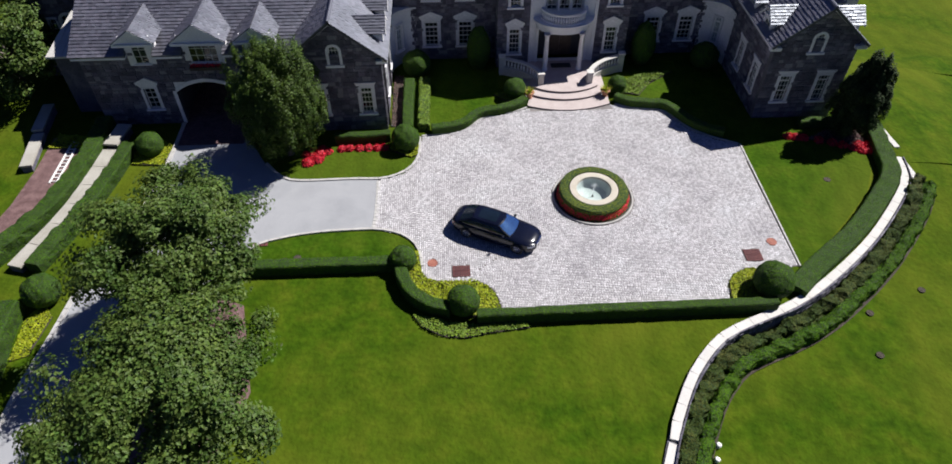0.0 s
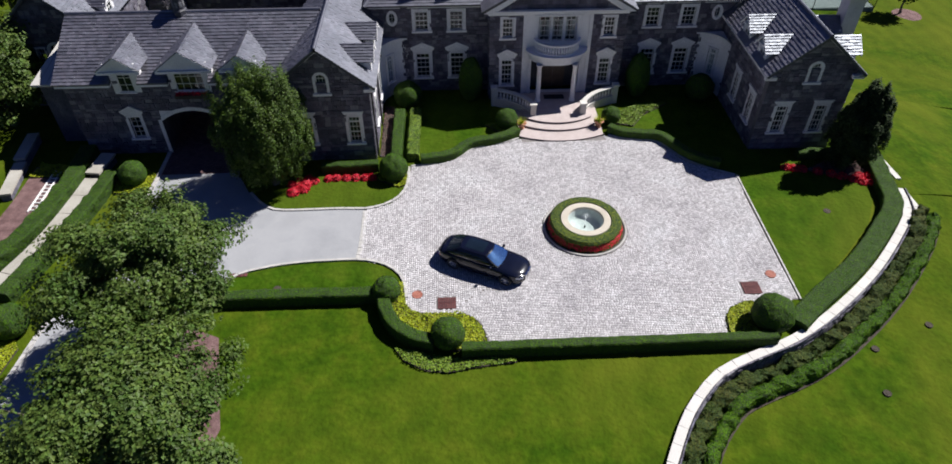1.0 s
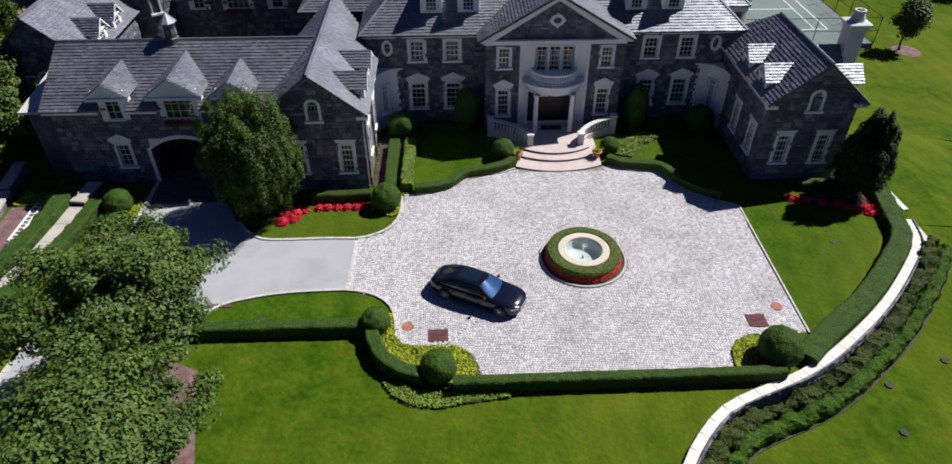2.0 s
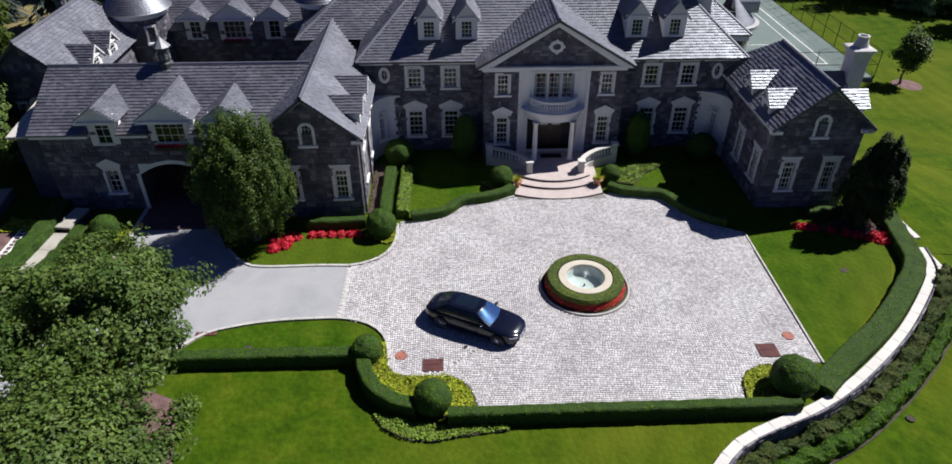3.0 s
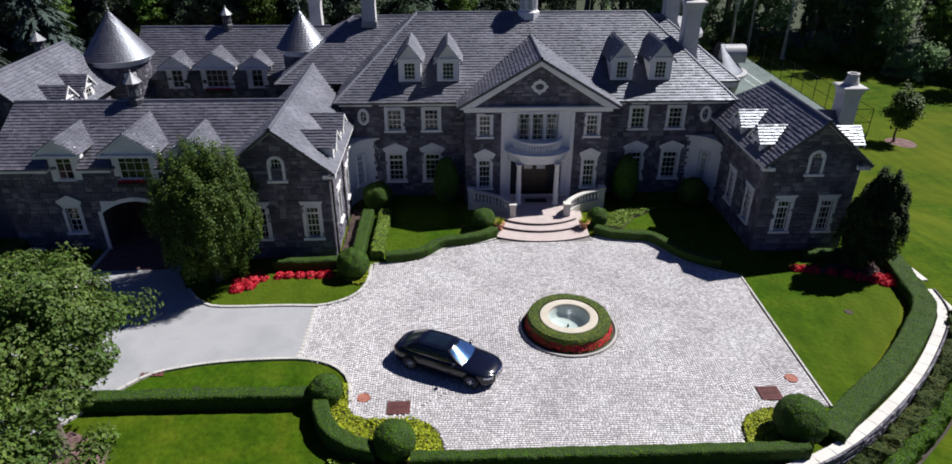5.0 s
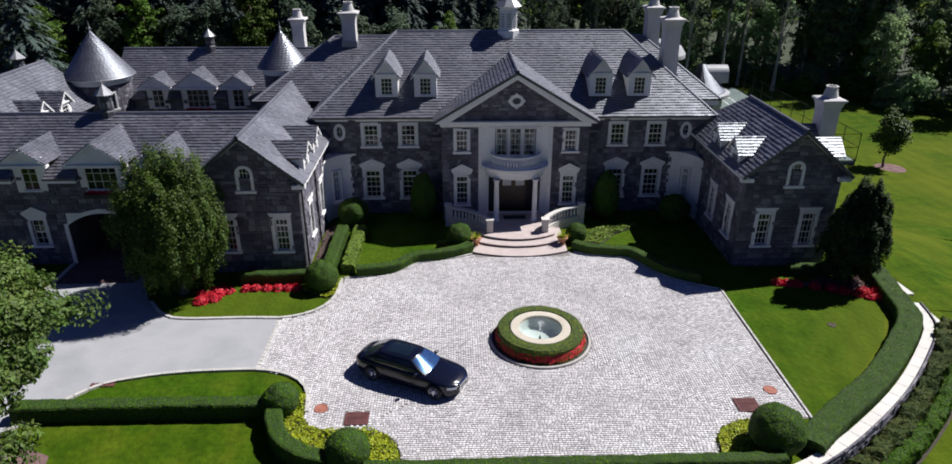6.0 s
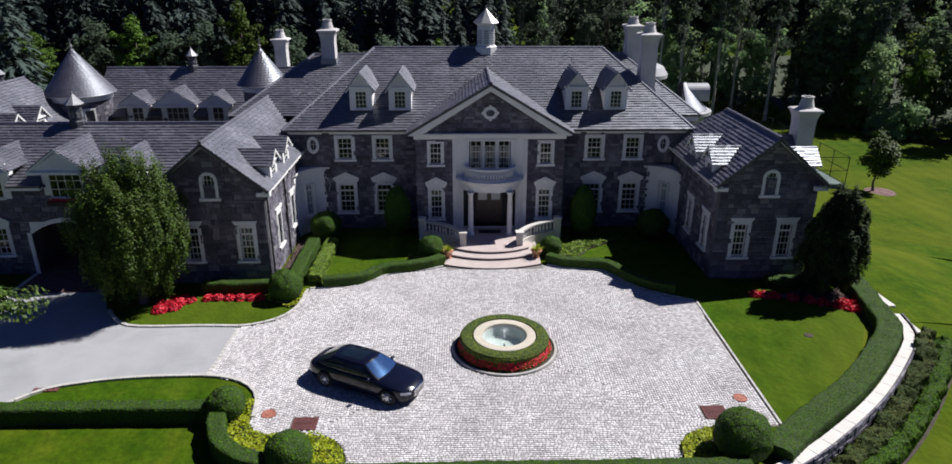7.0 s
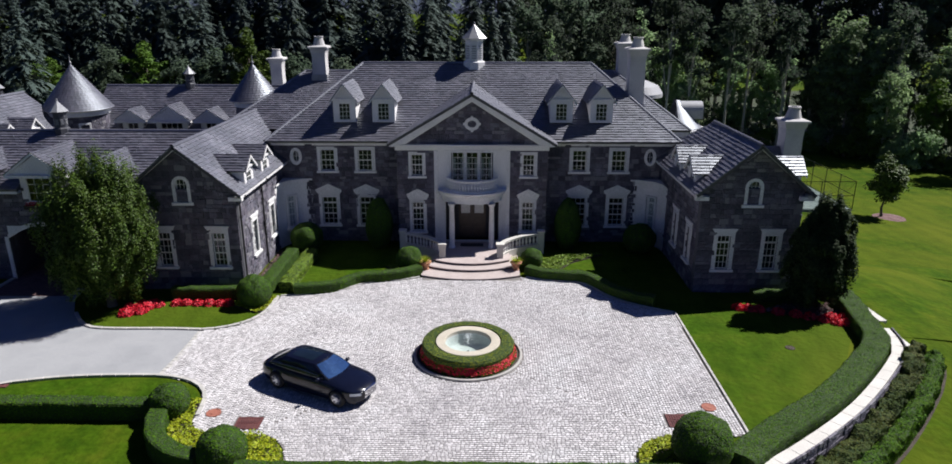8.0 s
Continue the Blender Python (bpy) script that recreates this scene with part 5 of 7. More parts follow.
def chimney(x, y, w, z0, z1, pot, flare=0.2):
    bm = bmesh.new()
    h = w / 2
    prof = [(h * 1.02, z0), (h * 0.94, z0 + 0.45 * (z1 - z0)), (h * 0.92, z1 - 0.9), (h * 0.98, z1 - 0.5), (h * 1.12, z1 - 0.24), (h * 1.14, z1 - 0.16), (h + flare, z1 - 0.12), (h + flare, z1 - 0.02),
            (h + flare - 0.06, z1 + 0.02), (h * 0.7, z1 + 0.1), (0.001, z1 + 0.1)]
    k = math.sqrt(2)
    lathe(bm, [(r * k, z) for r, z in prof], 4, x, y, math.pi / 4, math.pi / 4 + 2 * math.pi)
    bmesh.ops.recalc_face_normals(bm, faces=bm.faces)
    c = part("chimney", bm, M_STUCCO, mansion, "pale stuccoed chimney with a flared cap")
    bm = bmesh.new()
    lathe(bm, [(0.47, z1 + 0.08), (0.45, z1 + 0.14), (0.31, pot - 0.1), (0.36, pot - 0.07), (0.36, pot), (0.25, pot), (0.25, pot - 0.35), (0.001, pot - 0.36)], 16, x, y)
    part("chimney_pot", bm, M_STUCCO, c)
    bm = bmesh.new()
    box(bm, x - w / 2 - 0.05, x + w / 2 + 0.05, y - w / 2 - 0.05, y + w / 2 + 0.05, z0 - 0.2, z0 + 0.9)
    part("flashing", bm, M_LEAD, c)


chimney(-12.1, 26.0, 1.1, 9.5, 12.5, 13.25)
chimney(11.3, 20.9, 1.15, 8.0, 12.65, 13.4)
chimney(11.6, 27.0, 1.1, 9.0, 12.75, 13.4)
chimney(-17.4, 32.5, 1.05, 7.5, 11.2, 11.95)
chimney(18.75, 12.0, 1.12, -2.5, 9.1, 9.85, 0.19)


def cupola(x, y, z, w, h, spire, mat, label):
    bm = bmesh.new()
    prof = [(w * 0.62, z - 0.5), (w * 0.62, z + 0.25), (w * 0.55, z + 0.3), (w * 0.5, z + 0.32), (w * 0.5, z + h - 0.2), (w * 0.66, z + h - 0.05), (w * 0.7, z + h)]
    lathe(bm, prof, 8, x, y, math.pi / 8, math.pi / 8 + 2 * math.pi)
    c = part("cupola", bm, mat, mansion, label)
    bm = bmesh.new()
    lathe(bm, [(w * 0.74, z + h - 0.02), (w * 0.45, z + h + spire * 0.3), (w * 0.16, z + h + spire * 0.65), (0.03, z + h + spire * 0.82), (0.05, z + h + spire * 0.9), (0.01, z + h + spire)], 8, x, y, math.pi / 8, math.pi / 8 + 2 * math.pi)
    part("cupola_roof", bm, M_LEAD, c)
    for k in range(8):
        a = k * math.pi / 4
        r = w * 0.5 * math.cos(math.pi / 8) + 0.012
        bm = bmesh.new()
        for j in range(6):
            zz = z + 0.5 + j * (h - 0.95) / 6
            box(bm, -w * 0.12, w * 0.12, -0.02, 0.0, zz, zz + (h - 0.95) / 12)
        o = part("louvre", bm, M_LEAD, c)
        o.matrix_basis = pose(x + r * math.cos(a), y + r * math.sin(a), 0, 0, 0, math.degrees(a) + 90)


cupola(CX, RIDGE_Y, 11.3, 1.35, 1.95, 1.15, M_TRIM, "white octagonal roof cupola with a lead cap")
# ventilator bodies painted dark as shaded, their roofs left pale
cupola(-25.3, 13.25, 8.0, 0.75, 1.3, 0.75, M_SHADELEAD, "small lead ridge ventilator with shade painted on its dark body")
cupola(-24.6, 31.0, 8.9, 0.7, 1.1, 0.7, M_SHADELEAD, "small lead ridge ventilator with shade painted on its dark body")
cupola(-36.5, 24.0, 8.3, 0.75, 1.2, 0.7, M_SHADELEAD, "small lead ridge ventilator with shade painted on its dark body")

# rounded east bay with a barrel dormer
bm = bmesh.new()
lathe(bm, [(2.0, -3), (2.0, 6.0), (2.5, 6.1), (2.5, 6.35), (2.1, 6.42), (0.01, 6.43)], 28, 15.6, 26.0, -math.pi / 2, math.pi / 2)
part("round_bay", bm, M_BRASSWHITE, mansion, "pale rounded bay with a white ledge")
bm = bmesh.new()
for k in range(12):
    r0, r1, z0 = 2.15 - 0.15 * k, 2.0 - 0.15 * k, 6.42 + 0.17 * k
    lathe(bm, [(r0, z0), (r0, z0 + 0.03), (r1, z0 + 0.2)], 28, 15.6, 26.0, -math.pi / 2, math.pi / 2)
tagged(part("bay_roof", bm, M_SLATE, mansion, "curved grey slate bay roof"), kind="stuff")
bm = bmesh.new()
seg = 14
lo = [(0.75 * math.cos(math.pi * k / seg), 0.75 * math.sin(math.pi * k / seg)) for k in range(seg + 1)]
slab(bm, [(x, 0.55 + z) for x, z in lo] + [(-0.75, 0.0), (0.75, 0.0)], 0, 1.7)
o = part("barrel_dormer", bm, M_BRASSWHITE, mansion, "pale barrel-roofed dormer")
o.matrix_basis = pose(17.7, 26.0, 7.1, 0, 0, 90)
bm = bmesh.new()
lathe(bm, [(2.6, 8.2), (2.6, 8.5), (2.2, 9.1), (1.2, 9.5), (0.01, 9.6)], 24, 13.2, 31.0, -math.pi / 2, math.pi / 2)
part("bay_dome", bm, M_BRASSWHITE, mansion, "pale low dome")

# ---- entrance steps ----
steps = tagged(empty("entrance_steps"), "broad curved pink granite steps up to the entrance", "steps", kind="structure")


def arc_front(y0, half, back, sag):
    R = (half * half + sag * sag) / (2 * sag)
    n = 18
    a = math.asin(half / R)
    return [(CX + R * math.sin(-a + 2 * a * k / n), y0 + R - R * math.cos(-a + 2 * a * k / n)) for k in range(n + 1)] + [(CX + half, back), (CX - half, back)]


for y0, half, sag, z0, z1 in ((8.95, 2.95, 0.65, -0.05, 0.15), (10.05, 2.6, 0.7, 0.15, 0.30), (10.75, 2.4, 0.75, 0.30, 0.45)):
    bm = bmesh.new()
    prism(bm, arc_front(y0 + 0.04, half - 0.03, 14.88, sag), z0, z1 - 0.05)
    part("riser", bm, M_RISER, steps, "dark stone riser")
    bm = bmesh.new()
    prism(bm, arc_front(y0, half, 14.88, sag), z1 - 0.05, z1)
    part("tread", bm, M_STEP, steps)
for sgn in (-1, 1):
    b = tagged(empty("balustrade"), "pale stone balustrade curving beside the entrance steps", "balustrade", "entrance balustrades")
    pts = resample([(CX + sgn * 1.8, 11.9), (CX + sgn * 2.05, 12.5), (CX + sgn * 2.9, 13.3), (CX + sgn * 4.5, 14.0)], 0.12)
    def sweep(w, z0, z1, lift):
        bm = bmesh.new()
        rows = []
        for i, p in enumerate(pts):
            d = (pts[min(i + 1, len(pts) - 1)] - pts[max(i - 1, 0)]).normalized()
            nrm = Vector((-d.y, d.x, 0)) * w / 2
            h = lift * i / (len(pts) - 1)
            rows.append([bm.verts.new((p + s * nrm).to_3d() + Vector((0, 0, z))) for s, z in ((-1, z0), (1, z0), (1, z1 + h), (-1, z1 + h))])
        for a, c in zip(rows, rows[1:]):
            for k in range(4):
                bm.faces.new((a[k], a[(k + 1) % 4], c[(k + 1) % 4], c[k]))
        bm.faces.new(rows[0])
        bm.faces.new(rows[-1][::-1])
        bmesh.ops.recalc_face_normals(bm, faces=bm.faces)
        return bm
    part("plinth", sweep(0.32, 0.0, 0.55, 0.15), M_COPING, b)
    bm = sweep(0.34, 1.14, 1.26, 0.15)
    for v in bm.verts:
        if v.co.z < 1.15:
            i = min(range(len(pts)), key=lambda k: (pts[k].xy - v.co.xy).length)
            v.co.z += 0.15 * i / (len(pts) - 1)
    part("handrail", bm, M_COPING, b)
    for k in range(2, len(pts) - 2, 2):
        o = link("baluster", BAL_MESH, M_COPING, b)
        o.location = (pts[k].x, pts[k].y, 0.56 + 0.15 * k / len(pts))
        o.scale = (1.3, 1.3, 1.0)
    for p, h in ((pts[0], 1.36), (pts[-1], 1.55)):
        bm = bmesh.new()
        box(bm, p.x - 0.2, p.x + 0.2, p.y - 0.2, p.y + 0.2, 0, h - 0.1)
        box(bm, p.x - 0.25, p.x + 0.25, p.y - 0.25, p.y + 0.25, h - 0.1, h)
        part("pier", bm, M_COPING, b)
    u = tagged(empty("planter", pose(CX + sgn * 2.75, 10.55, 0.15)), "terracotta urn planted with spiky green leaves beside the steps", "planter", "entrance urns")
    bm = bmesh.new()
    lathe(bm, [(0.2, 0), (0.22, 0.05), (0.12, 0.1), (0.24, 0.25), (0.32, 0.42), (0.36, 0.45), (0.36, 0.5), (0.28, 0.48), (0.01, 0.46)], 16)
    smooth(part("urn", bm, M_TERRACOTTA, u))
    d = RNG.normal(0, 1, (90, 3))
    d[:, 2] = abs(d[:, 2]) + 0.3
    d /= np.linalg.norm(d, axis=1, keepdims=True)
    vv, ff = [], []
    for q in d:
        k = len(vv)
        side = np.cross(q, (0, 0, 1.0)) * 0.03
        vv += [tuple(q * 0.05 + (0, 0, 0.46) - side), tuple(q * 0.05 + (0, 0, 0.46) + side), tuple(q * 0.55 + (0, 0, 0.46))]
        ff.append((k, k + 1, k + 2))
    link("foliage", raw_mesh("foliage", vv, ff), M_LIME, u, "spiky green leaves")

# ---- fountain ----
fountain = tagged(empty("fountain"), "round stone fountain ringed by clipped box and red begonias", "fountain")
bm = bmesh.new()
lathe(bm, [(2.38, -0.05), (2.5, -0.05), (2.5, 0.12), (2.48, 0.14), (2.4, 0.14), (2.38, 0.12)], 56)
part("kerb", bm, M_KERB, fountain)
bm = bmesh.new()
lathe(bm, [(2.38, 0.06), (1.9, 0.12), (1.5, 0.12)], 48)
part("soil", bm, M_SOIL, fountain)
bm = bmesh.new()
lathe(bm, [(2.06, 0.1), (2.1, 0.5), (2.12, 0.64), (2.05, 0.74), (1.8, 0.77), (1.54, 0.77), (1.5, 0.1)], 64)
for v in bm.verts:
    v.co += v.co.normalized() * 0.03 * noise.noise(v.co * 4)
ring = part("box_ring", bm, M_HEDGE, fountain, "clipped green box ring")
p0, n0 = sample_surface(ring.data, 6500, RNG, 0.42)
n0 *= np.sign((n0 * (p0 * (1, 1, 0) - np.array((0, 0, 0)) + (0, 0, 1))).sum(1, keepdims=True) + 1e-9)
lf = material("box ring leaves", [(0.125, 0.155, 0.005), (0.165, 0.19, 0.008)], 1.2, 9, 0.6, 0, 0, "island", 0.3, translucent=0.08, spec=0.25)
tagged(link("box_leaves", leaf_mesh("box_leaves", p0, n0 + (0, 0, 0.1), 0.035, RNG, loose=0.24), lf, ring), kind="stuff")
a = RNG.uniform(0, 2 * math.pi, 5200)
r = RNG.uniform(2.09, 2.23, 5200)
z = 0.08 + (2.25 - r) * 2.4 + RNG.uniform(0, 0.05, 5200)
p0 = np.stack([r * np.cos(a), r * np.sin(a), z], 1)
red = RNG.random(5200) < 0.42
up = np.stack([np.cos(a), np.sin(a), 0.7 * np.ones(5200)], 1)
tagged(link("begonia_planting", leaf_mesh("begonia_planting", p0[red], up[red], 0.04, RNG, 0.9), M_RED, fountain, "red begonia flowers"), kind="stuff")
tagged(link("begonia_leaves", leaf_mesh("begonia_leaves", p0[~red] - (0, 0, 0.04), up[~red], 0.045, RNG, 0.8), M_HEDGELEAF, fountain), kind="stuff")
for k in range(12):
    bm = bmesh.new()
    lathe(bm, [(1.06, 0.3), (1.06, 0.74), (1.08, 0.76), (1.46, 0.76), (1.48, 0.74), (1.48, 0.1), (1.06, 0.1)], 5, 0, 0, k * math.pi / 6 + 0.0015, (k + 1) * math.pi / 6 - 0.0015)
    part("coping_stone", bm, M_CREAM, fountain)
bm = bmesh.new()
lathe(bm, [(1.06, 0.6), (1.0, 0.2), (0.9, 0.08), (0.001, 0.06)], 40)
smooth(part("basin", bm, M_BASIN, fountain, "pale plastered basin"))
bm = bmesh.new()
rings = lathe(bm, [(1.055, 0.54), (0.8, 0.54), (0.5, 0.542), (0.3, 0.545), (0.15, 0.55), (0.001, 0.55)], 40)
for v in bm.verts:
    v.co.z += 0.012 * noise.noise(v.co * 9)
smooth(part("water", bm, M_WATER, fountain, "clear rippled water"))
bm = bmesh.new()
lathe(bm, [(0.05, 0.06), (0.05, 0.16), (0.03, 0.2), (0.02, 0.26)], 8)
part("nozzle", bm, M_IRON, fountain)
n = 900
t = RNG.random(n)
a = RNG.uniform(0, 2 * math.pi, n)
reach = RNG.uniform(0.05, 0.4, n)
p0 = np.stack([reach * t * np.cos(a), reach * t * np.sin(a), 0.5 + 2.2 * t - 2.25 * t * t], 1)
tagged(link("water_jet", leaf_mesh("water_jet", p0, RNG.normal(0, 1, (n, 3)), 0.012, RNG), M_FOAM, fountain, "thin falling water drops"), kind="stuff")


# ---- drains and covers on the ground ----
def grate(x0, x1, y0, y1):
    g = tagged(empty("drain_grate", pose((x0 + x1) / 2, (y0 + y1) / 2, 0)), "rusty square iron drain grate set in the setts", "grate", "forecourt drain grates")
    w, d = (x1 - x0) / 2, (y1 - y0) / 2
    bm = bmesh.new()
    box(bm, -w, w, -d, d, 0.02, 0.055)
    part("pit", bm, M_IRON, g)
    for k in range(2):
        for i in range(9):
            bm = bmesh.new()
            x = -w + 0.05 + (2 * w - 0.1) * (i + 0.5) / 9
            box(bm, x - 0.032, x + 0.032, -d + 0.05 + k * d, -0.03 + k * d, 0.05, 0.082)
            part("bar", bm, M_RUST, g)
    for q in ((-w, w, -d, -d + 0.05), (-w, w, d - 0.05, d), (-w, -w + 0.05, -d + 0.05, d - 0.05), (w - 0.05, w, -d + 0.05, d - 0.05), (-w + 0.05, w - 0.05, -0.025, 0.025)):
        bm = bmesh.new()
        box(bm, *q, 0.05, 0.085)
        part("frame_bar", bm, M_RUST, g)


def manhole(x, y, r, mat, label, z=0.04):
    bm = bmesh.new()
    lathe(bm, [(r, z - 0.04), (r, z + 0.035), (r * 0.88, z + 0.04), (r * 0.86, z + 0.028), (r * 0.45, z + 0.028), (r * 0.42, z + 0.04), (0.001, z + 0.04)], 24, x, y)
    tagged(part("manhole_cover", bm, mat), label, "cover", "manhole covers")


grate(-8.8, -7.83, -6.08, -5.3)
grate(7.85, 8.8, -5.72, -4.85)
manhole(-9.93, -5.0, 0.29, M_COVER, "round rusty manhole cover in the setts")
manhole(9.75, -4.3, 0.29, M_COVER, "round rusty manhole cover in the setts")
for x, y in ((15.2, 0.9), (-17.6, -4.2), (-18.3, -4.4)):
    manhole(x, y, 0.22, M_SOIL, "small dark round cover sunk in the lawn", 0.0)
for x, y in ((13.9, -8.9), (17.6, -7.4), (13.2, -11.6)):
    manhole(x, y, 0.2, M_SOIL, "small dark round cover sunk in the lawn", ground_z(x, y) + 0.03)
for k in range(5):
    bm = bmesh.new()
    box(bm, -20.5 + 0.22 * k, -20.33 + 0.22 * k, -3.2, -2.95, 0.02, 0.06)
    tagged(part("drain_bar", bm, M_RUST), "rusty bar of a kerb drain by the drive", "grate", "kerb drain bars")


# ---- hedges, bushes, ground cover, flowers ----
def hedge(points, width, height, label, leaf=None, density=330, size=0.03, rough=0.035, round_=0.1, name="hedge", group="clipped hedges", body=None):
    pts = resample(points, 0.22)
    bm = bmesh.new()
    w, h, c = width / 2, height, round_
    prof = [(-w, 0), (-w, h * 0.35), (-w, h * 0.7), (-w, h - c), (-w + c * 0.35, h - c * 0.3), (-w + c, h), (-w * 0.3, h), (w * 0.3, h), (w - c, h), (w - c * 0.35, h - c * 0.3), (w, h - c), (w, h * 0.7), (w, h * 0.35), (w, 0)]
    rows = []
    for i, p in enumerate(pts):
        d = (pts[min(i + 1, len(pts) - 1)] - pts[max(i - 1, 0)])
        d.z = 0
        d.normalize()
        nrm = Vector((-d.y, d.x, 0))
        row = []
        for s, z in prof:
            q = p + nrm * -s + Vector((0, 0, z))
            k = noise.noise(q * 1.7) * rough + noise.noise(q * 5) * rough * 0.5
            q += (nrm * -math.copysign(1, s) + Vector((0, 0, 1))) * k if z > 0.05 else Vector()
            row.append(bm.verts.new(q))
        rows.append(row)
    for a, b in zip(rows, rows[1:]):
        for k in range(len(prof) - 1):
            bm.faces.new((a[k], a[k + 1], b[k + 1], b[k]))
    bm.faces.new(rows[0])
    bm.faces.new(rows[-1][::-1])
    bmesh.ops.recalc_face_normals(bm, faces=bm.faces)
    area = sum(f.calc_area() for f in bm.faces)
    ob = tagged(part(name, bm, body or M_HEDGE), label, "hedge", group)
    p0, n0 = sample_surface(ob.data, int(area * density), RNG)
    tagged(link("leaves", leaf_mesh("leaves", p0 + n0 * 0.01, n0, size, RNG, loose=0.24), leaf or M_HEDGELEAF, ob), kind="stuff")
    return ob


def bush(x, y, rx, h, label, leaf=None, z=0.0, density=330, size=0.033, group="clipped bushes", name="bush", egg=0.0, rough=0.05):
    """A clipped ball or egg standing on the ground."""
    bm = bmesh.new()
    bmesh.ops.create_icosphere(bm, subdivisions=4, radius=1.0)
    for v in bm.verts:
        k = 1 + rough * noise.noise(v.co * 2.3 + Vector((x, y, 0))) + rough * 0.5 * noise.noise(v.co * 6)
        f = 1 - egg * max(0, v.co.z)
        v.co = Vector((v.co.x * rx * k * f, v.co.y * rx * k * f, (v.co.z * 0.52 + 0.46) * h * k))
    area = sum(f.calc_area() for f in bm.faces)
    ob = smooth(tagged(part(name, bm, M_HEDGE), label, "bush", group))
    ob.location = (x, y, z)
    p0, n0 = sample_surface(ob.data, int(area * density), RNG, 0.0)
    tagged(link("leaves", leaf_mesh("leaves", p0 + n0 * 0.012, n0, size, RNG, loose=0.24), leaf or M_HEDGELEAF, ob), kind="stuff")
    return ob


def cover(poly, label, leaf=None, height=0.22, density=420, size=0.055, name="ground_cover", z=0.0, category="plants"):
    """Low planting over a plan polygon."""
    bm = bmesh.new()
    prism(bm, poly, z - 0.05, z + 0.05)
    ob = tagged(part(name, bm, M_SOIL), label, category)
    xs, ys = [p[0] for p in poly], [p[1] for p in poly]
    n = int((max(xs) - min(xs)) * (max(ys) - min(ys)) * density)
    q = np.stack([RNG.uniform(min(xs), max(xs), n), RNG.uniform(min(ys), max(ys), n)], 1)
    keep = [inside(poly, a, b) for a, b in q]
    q = q[keep]
    hh = np.array([height * (0.55 + 0.6 * noise.noise(Vector((a * 1.6, b * 1.6, 3)))) for a, b in q])
    p0 = np.column_stack([q, z + 0.05 + np.maximum(hh, 0.03) * RNG.uniform(0.5, 1, len(q))])
    tagged(link("leaves", leaf_mesh("leaves", p0, np.tile((0, 0, 1.0), (len(p0), 1)), size, RNG, 0.8), leaf or M_LIME, ob), kind="stuff")
    return ob


def flower_clump(x, y, r, label="rounded clump of red begonias", z=0.0):
    n = int(260 * (r / 0.35) ** 2)
    d = RNG.normal(0, 1, (n, 3))
    d[:, 2] = abs(d[:, 2])
    d /= np.linalg.norm(d, axis=1, keepdims=True)
    p0 = d * r * RNG.uniform(0.75, 1.08, (n, 1)) * (1, 1, 0.85)
    bm = bmesh.new()
    bmesh.ops.create_icosphere(bm, subdivisions=2, radius=r * 0.75)
    for v in bm.verts:
        v.co.z = max(0, v.co.z) * 0.85
    ob = tagged(part("flower_clump", bm, M_HEDGE), label, "flowers", "red begonia clumps")
    ob.location = (x, y, z)
    tagged(link("petals", leaf_mesh("petals", p0, d, 0.055, RNG, 0.9), M_RED, ob), kind="stuff")


GREEN = "dark green clipped hedge beside the forecourt"
hedge([(-7.6, -9.12), (-4, -9.12), (0, -9.11), (4, -9.1), (8.2, -9.08)], 0.54, 0.8, "long clipped green hedge along the forecourt edge")
hedge([(-11.7, -5.7), (-11.45, -6.6), (-10.95, -7.5), (-10.05, -8.25), (-8.95, -8.65)], 0.7, 0.8, "curved clipped green hedge at the forecourt corner")
hedge([(-22.5, -5.22), (-18, -5.18), (-14, -5.2), (-12.1, -5.2)], 0.68, 0.75, "straight clipped green hedge beside the drive lawn")
EASTHEDGE = []
for i, p in enumerate(resample([p for p in WALL_LINE if p[1] >= -8], 1.2)):
    d = (Vector((0.72, 0.69)) if p.y < 0 else Vector((0.35, 0.94)))
    EASTHEDGE.append((p.x - d.y * 0.98, p.y + d.x * 0.98))
hedge([(9.6, -8.15)] + [q for q in EASTHEDGE if q[1] > -7.4] + [(20.1, 5.0), (20.3, 6.6)], 1.15, 0.62, "curved clipped green hedge inside the white coping")
hedge([(-11.55, 6.9), (-11.55, 9.5), (-11.5, 12.6)], 0.75, 0.75, "clipped green hedge beside a lime border")
hedge([(-10.45, 7.2), (-10.45, 9.5), (-10.4, 12.9)], 0.8, 0.6, "fresh green leafy border beside the north lawn", M_FRESH, 240, 0.06, 0.07)
hedge([(-9.9, 6.95), (-8.6, 7.15), (-7.6, 7.6), (-6.9, 8.4), (-6.2, 8.8), (-5.0, 9.05), (-3.9, 9.5), (-3.2, 10.1)], 0.6, 0.6, "low clipped hedge curving along the forecourt")
hedge([(3.3, 10.1), (4.2, 9.5), (5.4, 9.25), (6.6, 9.0), (7.3, 8.1), (7.9, 7.1), (8.8, 6.2), (9.9, 5.6)], 0.6, 0.6, "low clipped hedge curving along the shaded forecourt edge")
hedge([(-16.4, 6.25), (-14.5, 6.25), (-12.7, 6.35)], 0.55, 0.7, "short low clipped hedge before the gable")
hedge([(15.4, 6.5), (16.6, 6.5), (17.8, 6.5)], 0.6, 0.6, "short low clipped hedge before the east gable")
BALLROUND = "round clipped green boxwood ball"
